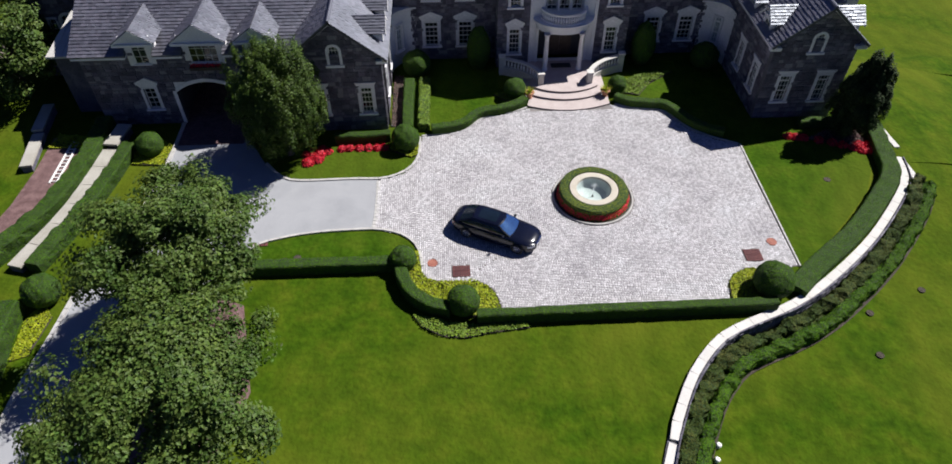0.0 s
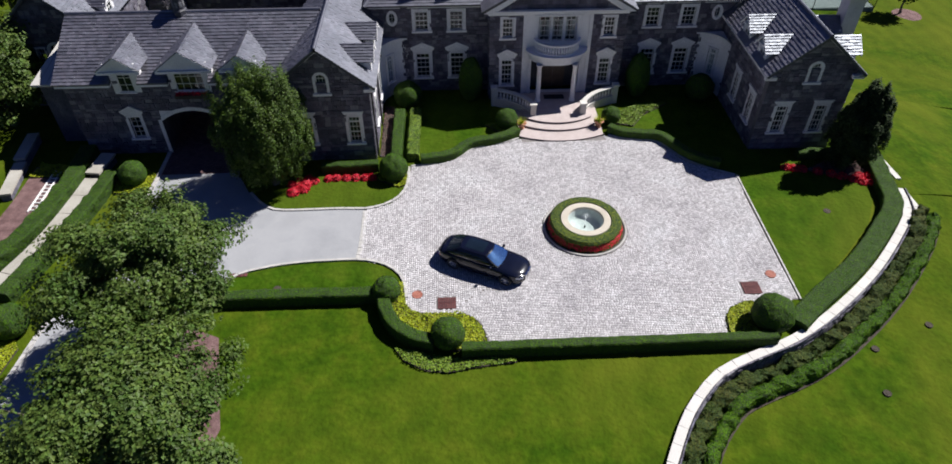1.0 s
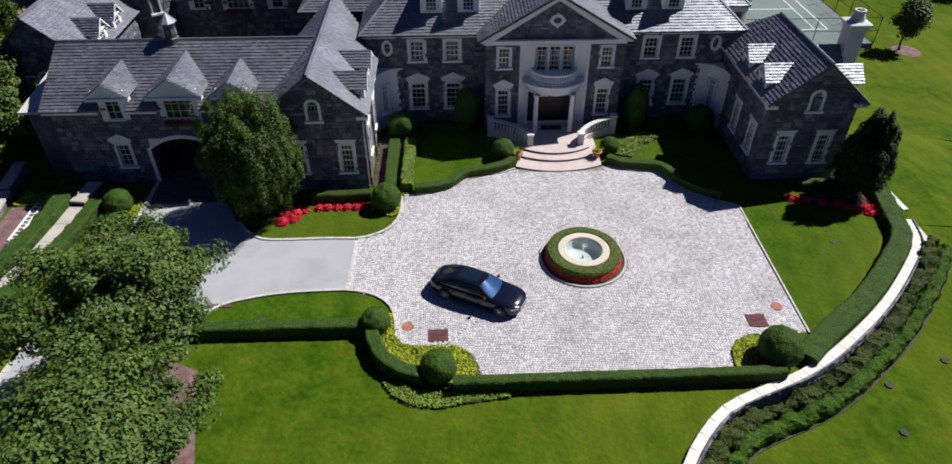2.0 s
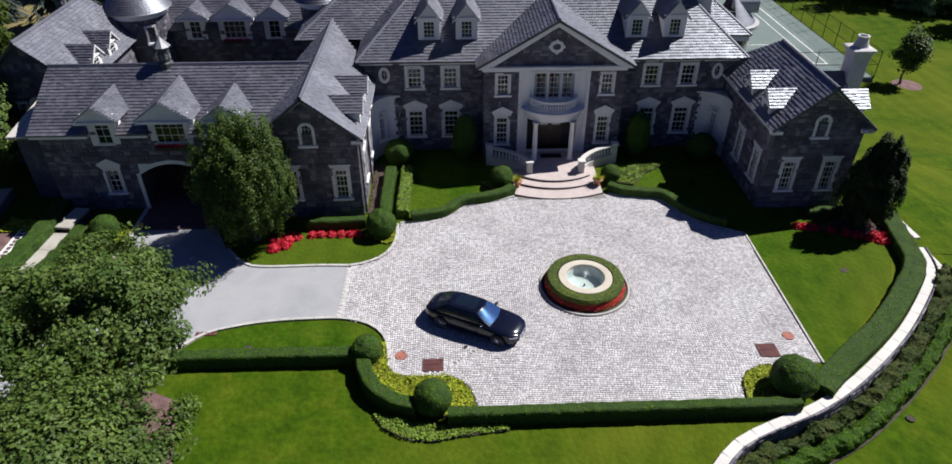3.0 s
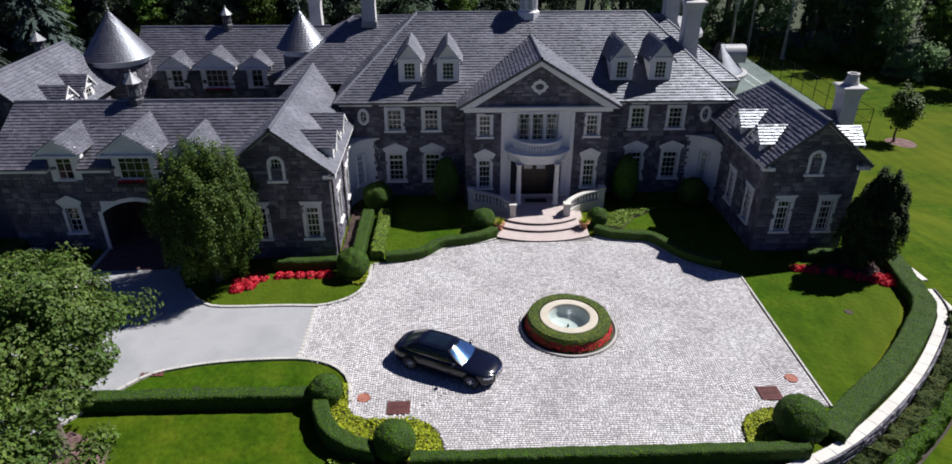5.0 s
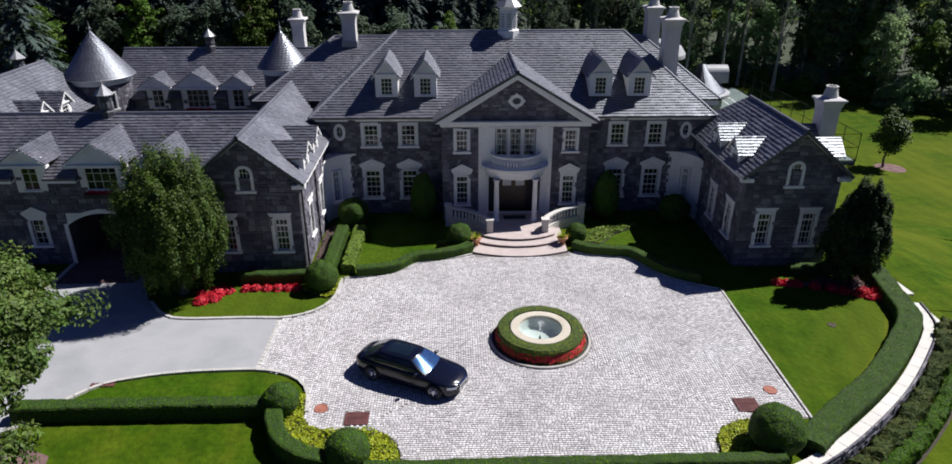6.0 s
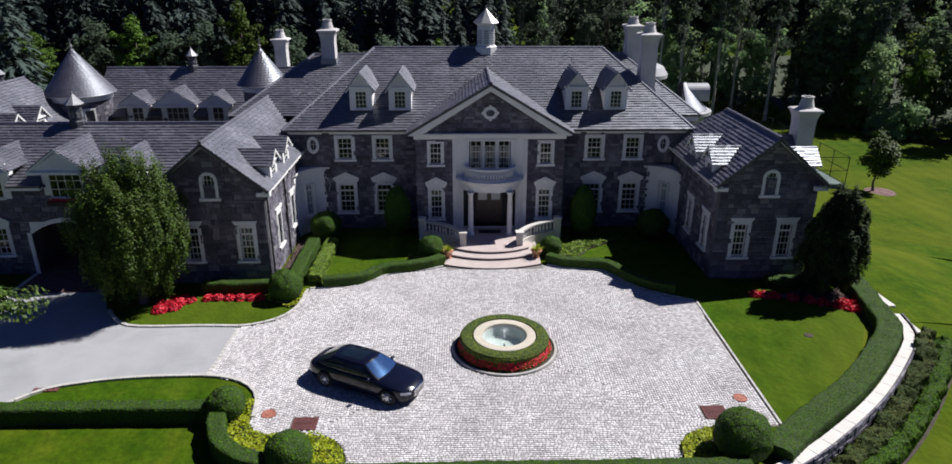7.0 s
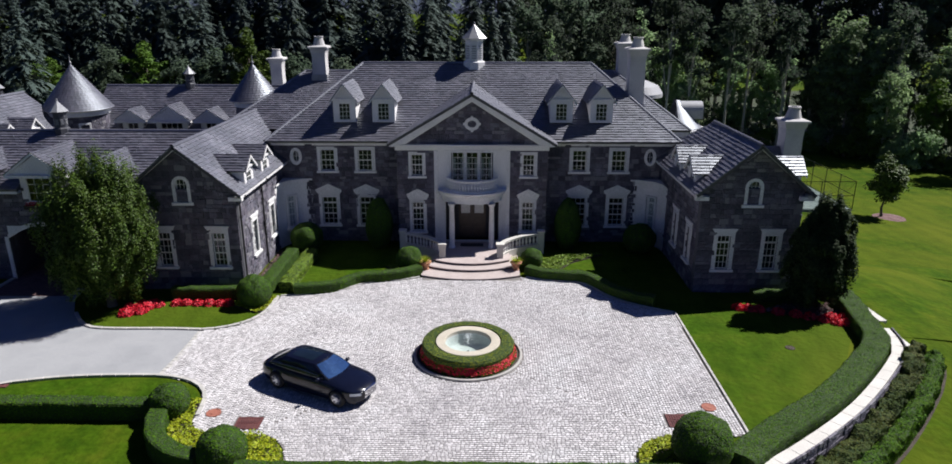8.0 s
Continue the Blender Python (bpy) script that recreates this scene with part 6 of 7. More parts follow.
for x, y, r in ((-11.55, -5.1, 0.75), (-8.3, -8.3, 0.86), (8.35, -7.85, 1.05), (-11.65, 5.5, 0.92), (-11.0, 14.3, 1.05), (-3.9, 10.95, 0.8), (3.65, 11.3, 0.68), (10.9, 14.3, 1.05), (-28.4, 5.7, 0.85), (-30.6, -6.6, 0.95), (-33.6, -8.5, 1.0)):
    bush(x, y, r, r * 1.85, BALLROUND)
for x in (-6.3, 6.25):
    bush(x, 15.0, 0.9, 3.5, "tall egg-shaped clipped evergreen by the front wall", egg=0.12, name="tall_bush")
cover([(-11.2, -4.3), (-10.72, -4.0), (-10.62, -5.0), (-10.5, -5.75), (-10.2, -6.2), (-9.7, -6.42), (-8.3, -6.45), (-7.5, -6.5), (-6.98, -6.8), (-6.58, -7.35), (-6.4, -8.05), (-6.4, -8.85), (-8.2, -8.9), (-9.6, -8.4), (-10.6, -7.5), (-11.3, -6.2)],
      "lime-green ground cover between hedge and setts", height=0.3)
cover([(-11.0, -8.6), (-10.5, -9.4), (-9.4, -10.05), (-8.2, -10.2), (-7.0, -9.95), (-4.9, -9.7), (-5.0, -9.45), (-7.6, -9.45), (-9.2, -9.15), (-10.3, -8.75)], "green ground cover spilling onto the lawn", M_FRESH, height=0.25)
cover([(6.15, -8.8), (6.2, -7.9), (6.35, -7.2), (6.8, -6.7), (7.6, -6.3), (8.4, -6.35), (8.3, -8.8)], "lime-green ground cover round a clipped ball", height=0.3)
cover([(-10.75, 6.35), (-10.85, 4.6), (-11.2, 4.35), (-11.6, 4.5), (-12.7, 5.2), (-12.6, 6.1)], "lime-green ground cover round a clipped ball", height=0.2)
cover([(-29.4, 4.5), (-27.3, 4.3), (-27.2, 6.2), (-28.0, 6.9), (-29.6, 6.5)], "yellow-green ground cover round a clipped ball", height=0.25)
cover([(3.9, 11.0), (5.2, 10.6), (6.2, 12.0), (8.4, 13.6), (6.0, 13.4), (4.2, 12.4)], "pale green ground cover edging the north lawn", M_FRESH, height=0.25)
cover([(-4.6, 10.4), (-3.6, 9.9), (-3.1, 10.6), (-3.6, 11.6), (-5.4, 11.2)], "pale green ground cover beside the steps", M_FRESH, height=0.22)
cover([(-35.4, 6.4), (-33.2, 6.3), (-33.0, 7.6), (-35.2, 7.8)], "yellow-green ground cover by the garden steps", height=0.3)
cover([(-12.7, 7.7), (-12.0, 7.7), (-12.0, 14.0), (-12.7, 14.0)], "reddish low planting along the gable wall", M_MULCH, 0.12, 120, 0.05)
for k, (x, y) in enumerate([(-18.0, 4.1), (-17.8, 4.6), (-17.3, 4.85), (-17.4, 4.4), (-15.9, 5.42), (-15.4, 5.44), (-14.75, 5.43), (-14.15, 5.42), (-13.55, 5.42), (-13.1, 5.45), (-18.2, 4.9), (-17.2, 5.45), (-17.7, 5.3), (-16.8, 5.2)]):
    flower_clump(x, y, 0.33 if k > 3 else 0.42)
for x, y in ((14.3, 5.3), (14.8, 5.2), (15.3, 5.1), (18.2, 3.9), (18.7, 3.6), (19.2, 3.5), (19.3, 4.1), (18.7, 4.2), (17.6, 4.2), (17.0, 4.5), (16.2, 4.8)):
    flower_clump(x, y, 0.36)
cover([(15.5, 5.0), (17.0, 4.4), (18.2, 4.2), (19.3, 4.6), (19.2, 5.9), (17.2, 5.9)], "reddish foliage bed round a dark tree", M_MULCH, 0.2, 150, 0.06)

# ---- kerbs ----
kerb_run("kerb", [(10.69, -6.25), (10.72, -2), (10.75, 2), (10.77, 4.65)], 0.09, 0.11, "straight pale granite kerb beside the east lawn")
kerb_run("kerb", [(-10.72, 6.5), (-10.75, 4.8), (-10.95, 4.0), (-11.3, 3.35), (-11.85, 2.85), (-12.6, 2.48), (-13.3, 2.33), (-15, 2.4), (-18.4, 2.4), (-19.6, 2.9), (-20.7, 4.2)], 0.16, 0.11, "curved pale granite kerb round the north-west lawn", 0.6)
kerb_run("kerb", [(-10.5, -5.2), (-10.68, -3.95), (-11.15, -3.1), (-11.85, -2.55), (-12.9, -2.2), (-14, -2.12), (-16.5, -2.22), (-18.6, -2.58), (-20.4, -3.38), (-22.6, -6.3)], 0.16, 0.11, "curved pale granite kerb round the drive lawn", 0.6)
kerb_run("kerb", [(-27.08, 8.9), (-27.1, 5.2), (-27.4, 1.0), (-28.3, -2.6), (-29.1, -5.4), (-29.5, -9.2), (-29.9, -12.7), (-30.0, -18)], 0.25, 0.12, "pale granite kerb along the drive", 0.8)
kerb_run("kerb", [(-13.38, -2.05), (-13.3, -1), (-13.27, 0.8), (-13.3, 2.15)], 0.28, 0.055, "flush granite band between drive and setts", 0.3)
kerb_run("kerb", [(-10.6, 6.58), (-9.3, 6.75), (-8.0, 7.1), (-7.15, 7.6), (-6.55, 8.3), (-5.6, 8.7), (-4.2, 9.0), (-3.1, 9.5)], 0.12, 0.1, "granite kerb under the low hedge", 0.6)
kerb_run("kerb", [(3.2, 9.6), (4.4, 9.1), (5.6, 8.9), (6.65, 8.6), (7.1, 7.85), (7.6, 6.9), (8.3, 6.1), (9.5, 5.3), (10.7, 4.7)], 0.12, 0.1, "granite kerb under the low hedge", 0.6)

# ---- east retaining wall and beds ----
wall_e = tagged(empty("retaining_wall"), "rubble retaining wall with a broad white coping", "wall", kind="structure")
line = resample([p for p in WALL_LINE if p[1] >= -20.1], 0.3)
bm = bmesh.new()
rows = []
quads = []
rr = random.Random(5)
for i, p in enumerate(line):
    d = (line[min(i + 1, len(line) - 1)] - line[max(i - 1, 0)]).normalized()
    nrm = Vector((d.y, -d.x, 0))
    rows.append((p - nrm * 0.28, p + nrm * 0.24, nrm))
vs = [[bm.verts.new(v) for v in (a + Vector((0, 0, -0.3)), a + Vector((0, 0, 0.12)), b + Vector((0, 0, 0.12)), b + Vector((0, 0, -4)))] for a, b, _ in rows]
for a, b in zip(vs, vs[1:]):
    for k in range(3):
        bm.faces.new((a[k], b[k], b[k + 1], a[k + 1]))
bmesh.ops.recalc_face_normals(bm, faces=bm.faces)
part("core", bm, M_MORTAR, wall_e)
for z in np.arange(-2.4, 0.16, 0.21):
    i = 0
    while i < len(rows) - 1:
        j = min(i + rr.choice((1, 1, 2)), len(rows) - 1)
        a, b = rows[i][1], rows[j][1]
        g = (b - a).normalized() * 0.012
        quads.append(([a + g + Vector((0, 0, z)), b - g + Vector((0, 0, z)), b - g + Vector((0, 0, z + 0.195)), a + g + Vector((0, 0, z + 0.195))], rows[i][2], rr.uniform(0.02, 0.07)))
        i = j
ve, fa = blocks(quads, 0.014)
tagged(link("stonework", raw_mesh("stonework", ve, fa), M_STONE, wall_e), kind="stuff")
kerb_run("wall_coping", [(0.98, -16.35)] + [(p[0] - 0.06, p[1] + 0.05) for p in WALL_LINE if p[1] >= -16], 0.47, 0.24, "broad white limestone coping on the retaining wall", 0.95, 0.12, M_COPING, 0.002)
kerb_run("wall_coping", [p for p in WALL_LINE if -20.1 <= p[1] < -16.5] + [(0.93, -16.5)], 0.5, 0.19, "lower stretch of white limestone coping", 0.95, 0.13, M_COPING, 0.002)
for x, y in ((3.32, -16.15), (3.05, -16.85)):
    bm = bmesh.new()
    lathe(bm, [(0.13, 0), (0.14, 0.16), (0.1, 0.22), (0.001, 0.24)], 10)
    o = tagged(part("lawn_marker", bm, M_WHITE), "small white marker stone at the lawn edge", "marker", "lawn markers")
    o.location = (x, y, ground_z(x, y))
for pts, z1 in (([(20.95, 7.4), (21.2, 3.85)], 0.05), ([(21.02, 3.4), (21.06, 0.1)], -0.1)):
    kerb_run("wall_coping", pts, 0.38, z1, "white limestone coping on a stepped wall", 1.0, z1 - 0.14, M_COPING)
    kerb_run("stepped_wall", pts, 0.3, z1 - 0.14, "rubble stepped wall under a white coping", 0.5, -3.0, M_STONE)


def offset_line(off, y_from, y_to, step=0.8):
    out = []
    ln = resample([p for p in WALL_LINE if y_from <= p[1] <= y_to], step)
    for i, p in enumerate(ln):
        d = (ln[min(i + 1, len(ln) - 1)] - ln[max(i - 1, 0)]).normalized()
        q = p + Vector((d.y, -d.x, 0)) * off
        out.append((q.x, q.y, low_z(q.x, q.y)))
    return out


inner, outer = offset_line(0.25, -20.1, 2.2), offset_line(1.95, -20.1, 2.2)
verts = [v for a, b in zip(inner, outer) for v in ((a[0], a[1], a[2] + 0.05), (b[0], b[1], b[2] + 0.09))]
faces = [(2 * i, 2 * i + 1, 2 * i + 3, 2 * i + 2) for i in range(len(inner) - 1)]
tagged(link("planting_bed", raw_mesh("planting_bed", verts, faces), M_SOIL), "dark soil bed below the retaining wall", "bed", kind="structure")
hedge(offset_line(1.45, -20.1, 1.8, 1.2), 0.75, 0.75, "loose dark green shrub border below the wall", density=420, size=0.045, rough=0.16, round_=0.3, group="shrub borders")
hedge(offset_line(0.7, -20.1, 1.2, 1.2), 0.75, 0.8, "low mixed green shrubs below the wall", M_LEAFD2, 340, 0.06, 0.26, round_=0.2, group="shrub borders")

# ---- west garden ----
kerb_run("wall_coping", [(-36.75, 10.6), (-36.4, 7.6)], 0.75, 0.75, "pale stone coping of a stepped garden wall", 3.2, 0.6, M_PATHSTONE)
kerb_run("wall_coping", [(-36.35, 7.5), (-35.85, 4.1)], 0.75, 0.55, "pale stone coping of a stepped garden wall", 1.8, 0.4, M_PATHSTONE)
kerb_run("garden_wall", [(-36.75, 10.6), (-36.4, 7.6)], 0.6, 0.6, "rough stone garden wall", 0.45, -0.1, M_STONE)
kerb_run("garden_wall", [(-36.35, 7.5), (-35.85, 4.1)], 0.6, 0.4, "rough stone garden wall", 0.45, -0.1, M_STONE)
kerb_run("wall_coping", [(-33.05, -4.5), (-32.4, -2.4), (-31.75, -0.3), (-31.3, 2.6), (-31.05, 5.6)], 0.85, 0.5, "buff stone coping of a curved garden wall", 1.5, 0.36, M_PATHSTONE)
kerb_run("wall_coping", [(-31.0, 5.8), (-30.7, 8.0)], 0.95, 0.75, "buff stone coping of a garden wall end", 2.4, 0.6, M_PATHSTONE)
kerb_run("garden_wall", [(-33.05, -4.5), (-32.4, -2.4), (-31.75, -0.3), (-31.3, 2.6), (-31.0, 5.8), (-30.7, 8.0)], 0.7, 0.36, "rough stone garden wall", 0.45, -0.1, M_STONE)
bm = bmesh.new()
prism(bm, [(-37.4, -4.6), (-35.0, -4.3), (-33.9, -1.8), (-33.0, 0.9), (-32.5, 4.0), (-32.5, 7.6), (-35.55, 7.6), (-35.5, 4.2), (-35.7, 1.0), (-36.3, -1.8)], -0.05, 0.03)
tagged(part("mulch_bed", bm, M_MULCH), "red-brown mulch bed between garden walls", "bed", kind="structure")
# low white garden edging, only shaped like a ladder
ladder = tagged(empty("ladder", pose(-33.86, 5.0, 0.03)), "low white ladder-like edging with rails and rungs on the mulch bed", "ladder")
for x in (-0.22, 0.22):
    bm = bmesh.new()
    box(bm, x - 0.035, x + 0.035, -2.1, 2.1, 0.0, 0.1)
    part("rail", bm, M_WHITE, ladder)
for k in range(12):
    bm = bmesh.new()
    y = -1.95 + k * 3.9 / 11
    box(bm, -0.184, 0.184, y - 0.028, y + 0.028, 0.02, 0.08)
    part("rung", bm, M_WHITE, ladder)
hedge([(-35.0, -4.6), (-34.0, -2.6), (-33.0, -0.4), (-32.5, 1.3), (-32.2, 3.5), (-32.05, 5.7), (-32.15, 8.6)], 1.05, 1.0, "clipped green hedge along the mulch bed", rough=0.1)
hedge([(-32.0, -4.6), (-31.3, -2.2), (-30.7, 0.2), (-30.2, 3.0), (-29.9, 6.0)], 0.9, 0.8, "clipped dark hedge beside the garden wall", rough=0.1)
hedge([(-31.2, -14.5), (-31.6, -11.5), (-32.0, -9.0), (-32.0, -7.4)], 1.3, 1.1, "clipped green hedge beside the drive", rough=0.08)
cover([(-31.0, -10.5), (-30.2, -10.2), (-29.9, -7.8), (-30.6, -6.9), (-31.2, -8.0)], "low lime planting beside the drive kerb", height=0.2)
bm = bmesh.new()
prism(bm, [(-19.0, -11.6), (-18.7, -12.8), (-19.1, -14.4), (-20.0, -16.5), (-23.5, -16.5), (-24.0, -9.0), (-22.0, -6.6), (-20.0, -7.5)], -0.05, 0.025)
tagged(part("tree_bed", bm, M_MULCH), "bare mulch bed under the maples", "bed", kind="structure")


# ---- trees ----
def crown_points(rng, n_clumps, per, rx, rz, cz, clump, lobe=0.25, bottom=-0.9, shell=0.55, boughs=0, spray=(1, 1, 0.7)):
    """Leaf places and normals of an uneven crown made of clumps, and the clump centres."""
    centres, heads = [], []
    for k in range(boughs):
        f = (k + 0.5) / boughs
        zz = 1 - 1.65 * f
        a = k * 2.4 + rng.normal(0, 0.25)
        q = math.sqrt(max(0.0, 1 - zz * zz))
        r = rng.uniform(0.5, 0.82)
        heads.append(np.array((q * math.cos(a) * rx * r, q * math.sin(a) * rx * r, zz * rz * r)))
    while len(centres) < n_clumps:
        d = rng.normal(0, 1, 3)
        d /= np.linalg.norm(d)
        if d[2] < bottom:
            continue
        k = 1 + lobe * noise.noise(Vector(d * 2.2) + Vector((rx, cz, n_clumps * 0.1)))
        r = (shell + (1 - shell) * rng.random() ** 0.6) * k
        if heads:
            q = heads[int(rng.integers(len(heads)))] + d * r * (0.42 * rx, 0.42 * rx, 0.27 * rz)
            centres.append((q[0], q[1], cz + q[2]))
            continue
        centres.append((d[0] * rx * r, d[1] * rx * r, cz + d[2] * rz * r))
    c = np.array(centres)
    size = clump * rng.uniform(0.6, 1.3, (n_clumps, 1))
    d = rng.normal(0, 1, (n_clumps, per, 3))
    d /= np.linalg.norm(d, axis=2, keepdims=True)
    r = rng.random((n_clumps, per, 1)) ** 0.5
    pts = c[:, None] + d * r * size[:, None] * spray
    out = (c - (0, 0, cz * 0.9))
    out /= np.linalg.norm(out, axis=1, keepdims=True) + 1e-6
    nrm = d * 0.7 + out[:, None] * 0.5 + (0, 0, 0.5)
    return pts.reshape(-1, 3), nrm.reshape(-1, 3), c


def wood_mesh(rng, trunk_r, fork, top, centres, limbs, lean=0.0):
    bm = bmesh.new()
    a = Vector((0, 0, -0.1))
    n = 5
    prev = a
    for k in range(1, n + 1):
        q = Vector((lean * k / n + rng.normal(0, 0.05), rng.normal(0, 0.05), top * k / n))
        tube(bm, prev, q, trunk_r * (1 - 0.75 * (k - 1) / n) * (1.35 if k == 1 else 1), trunk_r * (1 - 0.75 * k / n), 8)
        prev = q
    for i in rng.choice(len(centres), min(limbs, len(centres)), replace=False):
        c = Vector(centres[i])
        z = min(max(fork, c.z * rng.uniform(0.3, 0.7)), top * 0.95)
        s = Vector((lean * z / top, 0, z))
        m = s.lerp(c, 0.5) + Vector((rng.normal(0, 0.15), rng.normal(0, 0.15), 0.25))
        tube(bm, s, m, trunk_r * 0.32, trunk_r * 0.2, 5)
        tube(bm, m, c, trunk_r * 0.2, trunk_r * 0.05, 5)
    return bm


def broad_tree(name, x, y, label, leaf, rx, rz, cz, clumps, per, clump, size, trunk_r=0.25, fork=1.8, seed=1, z=0.0, bark=None, lobe=0.3, bottom=-0.9, shell=0.5, group="", taper=0.0, boughs=0, spray=(1, 1, 0.7)):
    rng = np.random.default_rng(seed)
    pts, nrm, c = crown_points(rng, clumps, per, rx, rz, cz, clump, lobe, bottom, shell, boughs, spray)
    if taper:
        pts[:, :2] *= (1 + taper * (cz - pts[:, 2:]) / rz)
    keep = pts[:, 2] > 0.25
    t = tagged(empty(name, pose(x, y, z)), label, "tree", group)
    part("trunk", wood_mesh(rng, trunk_r, fork, cz + rz * 0.5, c, 26), bark or M_BARK, t)
    link("crown", leaf_mesh("crown", pts[keep], nrm[keep], size, rng, 0.65), leaf, t)
    return t


broad_tree("maple_tree", -21.7, -7.9, "broad green maple with a dense uneven crown beside the drive", M_LEAF, 4.1, 3.3, 5.8, 200, 260, 0.78, 0.09, 0.28, 2.0, 5, boughs=22, shell=0.2)
broad_tree("maple_tree", -20.3, -16.2, "broad green maple with a dense crown over the front lawn", M_LEAF, 4.4, 3.3, 5.4, 220, 260, 0.78, 0.09, 0.28, 1.8, 6, boughs=24, shell=0.2)
broad_tree("garden_tree", -39.4, 13.0, "leafy green tree beside the garden wall", M_LEAF, 3.7, 3.4, 4.6, 140, 140, 0.9, 0.13, 0.24, 1.4, 7)
broad_tree("hornbeam_tree", -19.3, 5.2, "dense oval green hornbeam before the gable", M_LEAFB, 2.9, 3.95, 4.4, 560, 200, 0.62, 0.055, 0.22, 0.9, 8, lobe=0.15, bottom=-0.98, shell=0.35, spray=(0.5, 0.5, 1.35))
broad_tree("evergreen_tree", 18.3, 5.4, "dark upright evergreen tree in a red flower bed", M_LEAFD, 1.5, 3.05, 3.2, 460, 190, 0.45, 0.06, 0.14, 0.4, 9, lobe=0.35, bottom=-0.98, shell=0.3, taper=0.34, spray=(0.55, 0.55, 1.25))
broad_tree("young_tree", 39.8, 36.6, "small young tree in a mulch ring on the lawn", M_LEAFB, 1.35, 2.3, 3.8, 60, 90, 0.7, 0.13, 0.12, 1.7, 10, ground_z(40.3, 36.6))
bm = bmesh.new()
lathe(bm, [(1.55, -0.1), (1.45, 0.06), (0.5, 0.14), (0.001, 0.12)], 24, 40.4, 36.4)
o = tagged(part("mulch_ring", bm, M_MULCH), "red-brown mulch ring round the young tree", "bed")
o.location.z = ground_z(40.3, 36.6)


# ---- woodland behind ----
def conifer(seed, h, r):
    """Whorls of drooping boughs, each a tapered spray with side twigs."""
    rng = np.random.default_rng(seed)
    verts, faces = [], []
    z = h * 0.05
    while z < h * 0.985:
        f = 1 - z / h
        for k in range(int(6 + 5 * f)):
            R = r * f ** 0.8 * rng.uniform(0.7, 1.15) + 0.2
            a = rng.uniform(0, 2 * math.pi)
            c, s = math.cos(a), math.sin(a)
            zz = z + rng.normal(0, 0.15)
            at = lambda t, side: (c * R * t - s * side, s * R * t + c * side, zz + 0.1 * R * t - 0.42 * R * t * t)
            w = 0.2 + 0.15 * R
            n = 3
            for i in range(n):
                t0, t1 = 0.1 + 0.9 * i / n, 0.1 + 0.9 * (i + 1) / n
                w0, w1 = w * (1 - t0) + 0.03, w * (1 - t1) + 0.01
                q = len(verts)
                verts += [at(t0, -w0), at(t0, w0), at(t1, w1), at(t1, -w1)]
                faces.append((q, q + 1, q + 2, q + 3))
                for sg in (-1, 1):
                    l = w * rng.uniform(1.2, 2.2) * (1.1 - t0)
                    q = len(verts)
                    b0, b1, tip = at(t0, 0), at(t0 + 0.16, 0), at(min(1.05, t0 + 0.28), sg * l)
                    verts += [b0, b1, (tip[0], tip[1], tip[2] - 0.25 * l)]
                    faces.append((q, q + 1, q + 2))
        z += 0.36 + 0.3 * f
    t = tagged(empty("spruce_tree"), "tall blue-green spruce in the woodland edge", "tree", "woodland trees")
    bm = bmesh.new()
    tube(bm, (0, 0, -0.3), (0, 0, h * 0.97), 0.26, 0.02, 7)
    part("trunk", bm, M_BARK, t)
    link("crown", raw_mesh("crown", verts, faces), M_NEEDLE, t)
    return t


def wood_tree(seed, h, rx, leaf, label, pale, clumps=70, per=26, base=0.3, size=0.24, clump=1.15, limbs=14):
    rng = np.random.default_rng(seed)
    cz, rz = h * (0.5 + base / 2), h * (0.5 - base / 2)
    pts, nrm, c = crown_points(rng, clumps, per, rx, rz, cz, clump, 0.5, -0.95, 0.35)
    t = tagged(empty("woodland_tree"), label, "tree", "woodland trees")
    part("trunk", wood_mesh(rng, 0.24, h * 0.3, h * 0.85, c, limbs, rng.normal(0, 0.8)), M_PALEBARK if pale else M_BARK, t)
    link("crown", leaf_mesh("crown", pts, nrm, size, rng, 0.7), leaf, t)
    return t


spruces = [conifer(31, 21, 5.2), conifer(32, 25, 5.8), conifer(33, 17, 4.6)]
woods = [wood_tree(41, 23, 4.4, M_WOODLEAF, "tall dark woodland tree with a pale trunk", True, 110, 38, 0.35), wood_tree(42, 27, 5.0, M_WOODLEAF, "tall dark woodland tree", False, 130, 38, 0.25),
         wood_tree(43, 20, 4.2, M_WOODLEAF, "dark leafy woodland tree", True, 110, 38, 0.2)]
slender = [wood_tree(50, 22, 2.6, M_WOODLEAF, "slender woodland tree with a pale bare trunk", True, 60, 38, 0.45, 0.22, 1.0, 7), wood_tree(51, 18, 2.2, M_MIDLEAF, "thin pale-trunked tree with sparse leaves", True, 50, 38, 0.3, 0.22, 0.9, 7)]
# edge trees look sunlit through their leaf colour
mids = [wood_tree(48, 15, 3.4, M_MIDLEAF, "tall tree at the woodland edge with sunlight in its leaf colour", True, 130, 40, 0.1, 0.22, 0.95), wood_tree(49, 12, 3.0, M_MIDLEAF, "leafy tree at the woodland edge with sunlight in its leaf colour", False, 120, 40, 0.05, 0.22, 0.9)]
brights = [wood_tree(44, 11, 2.2, M_BRIGHTLEAF, "bright green narrow tree at the woodland edge", False, 110, 60, 0.05, 0.17, 0.75), wood_tree(45, 8, 2.6, M_WOODLEAF, "rounded green tree at the woodland edge", False, 90, 60, 0.05, 0.17, 0.8)]
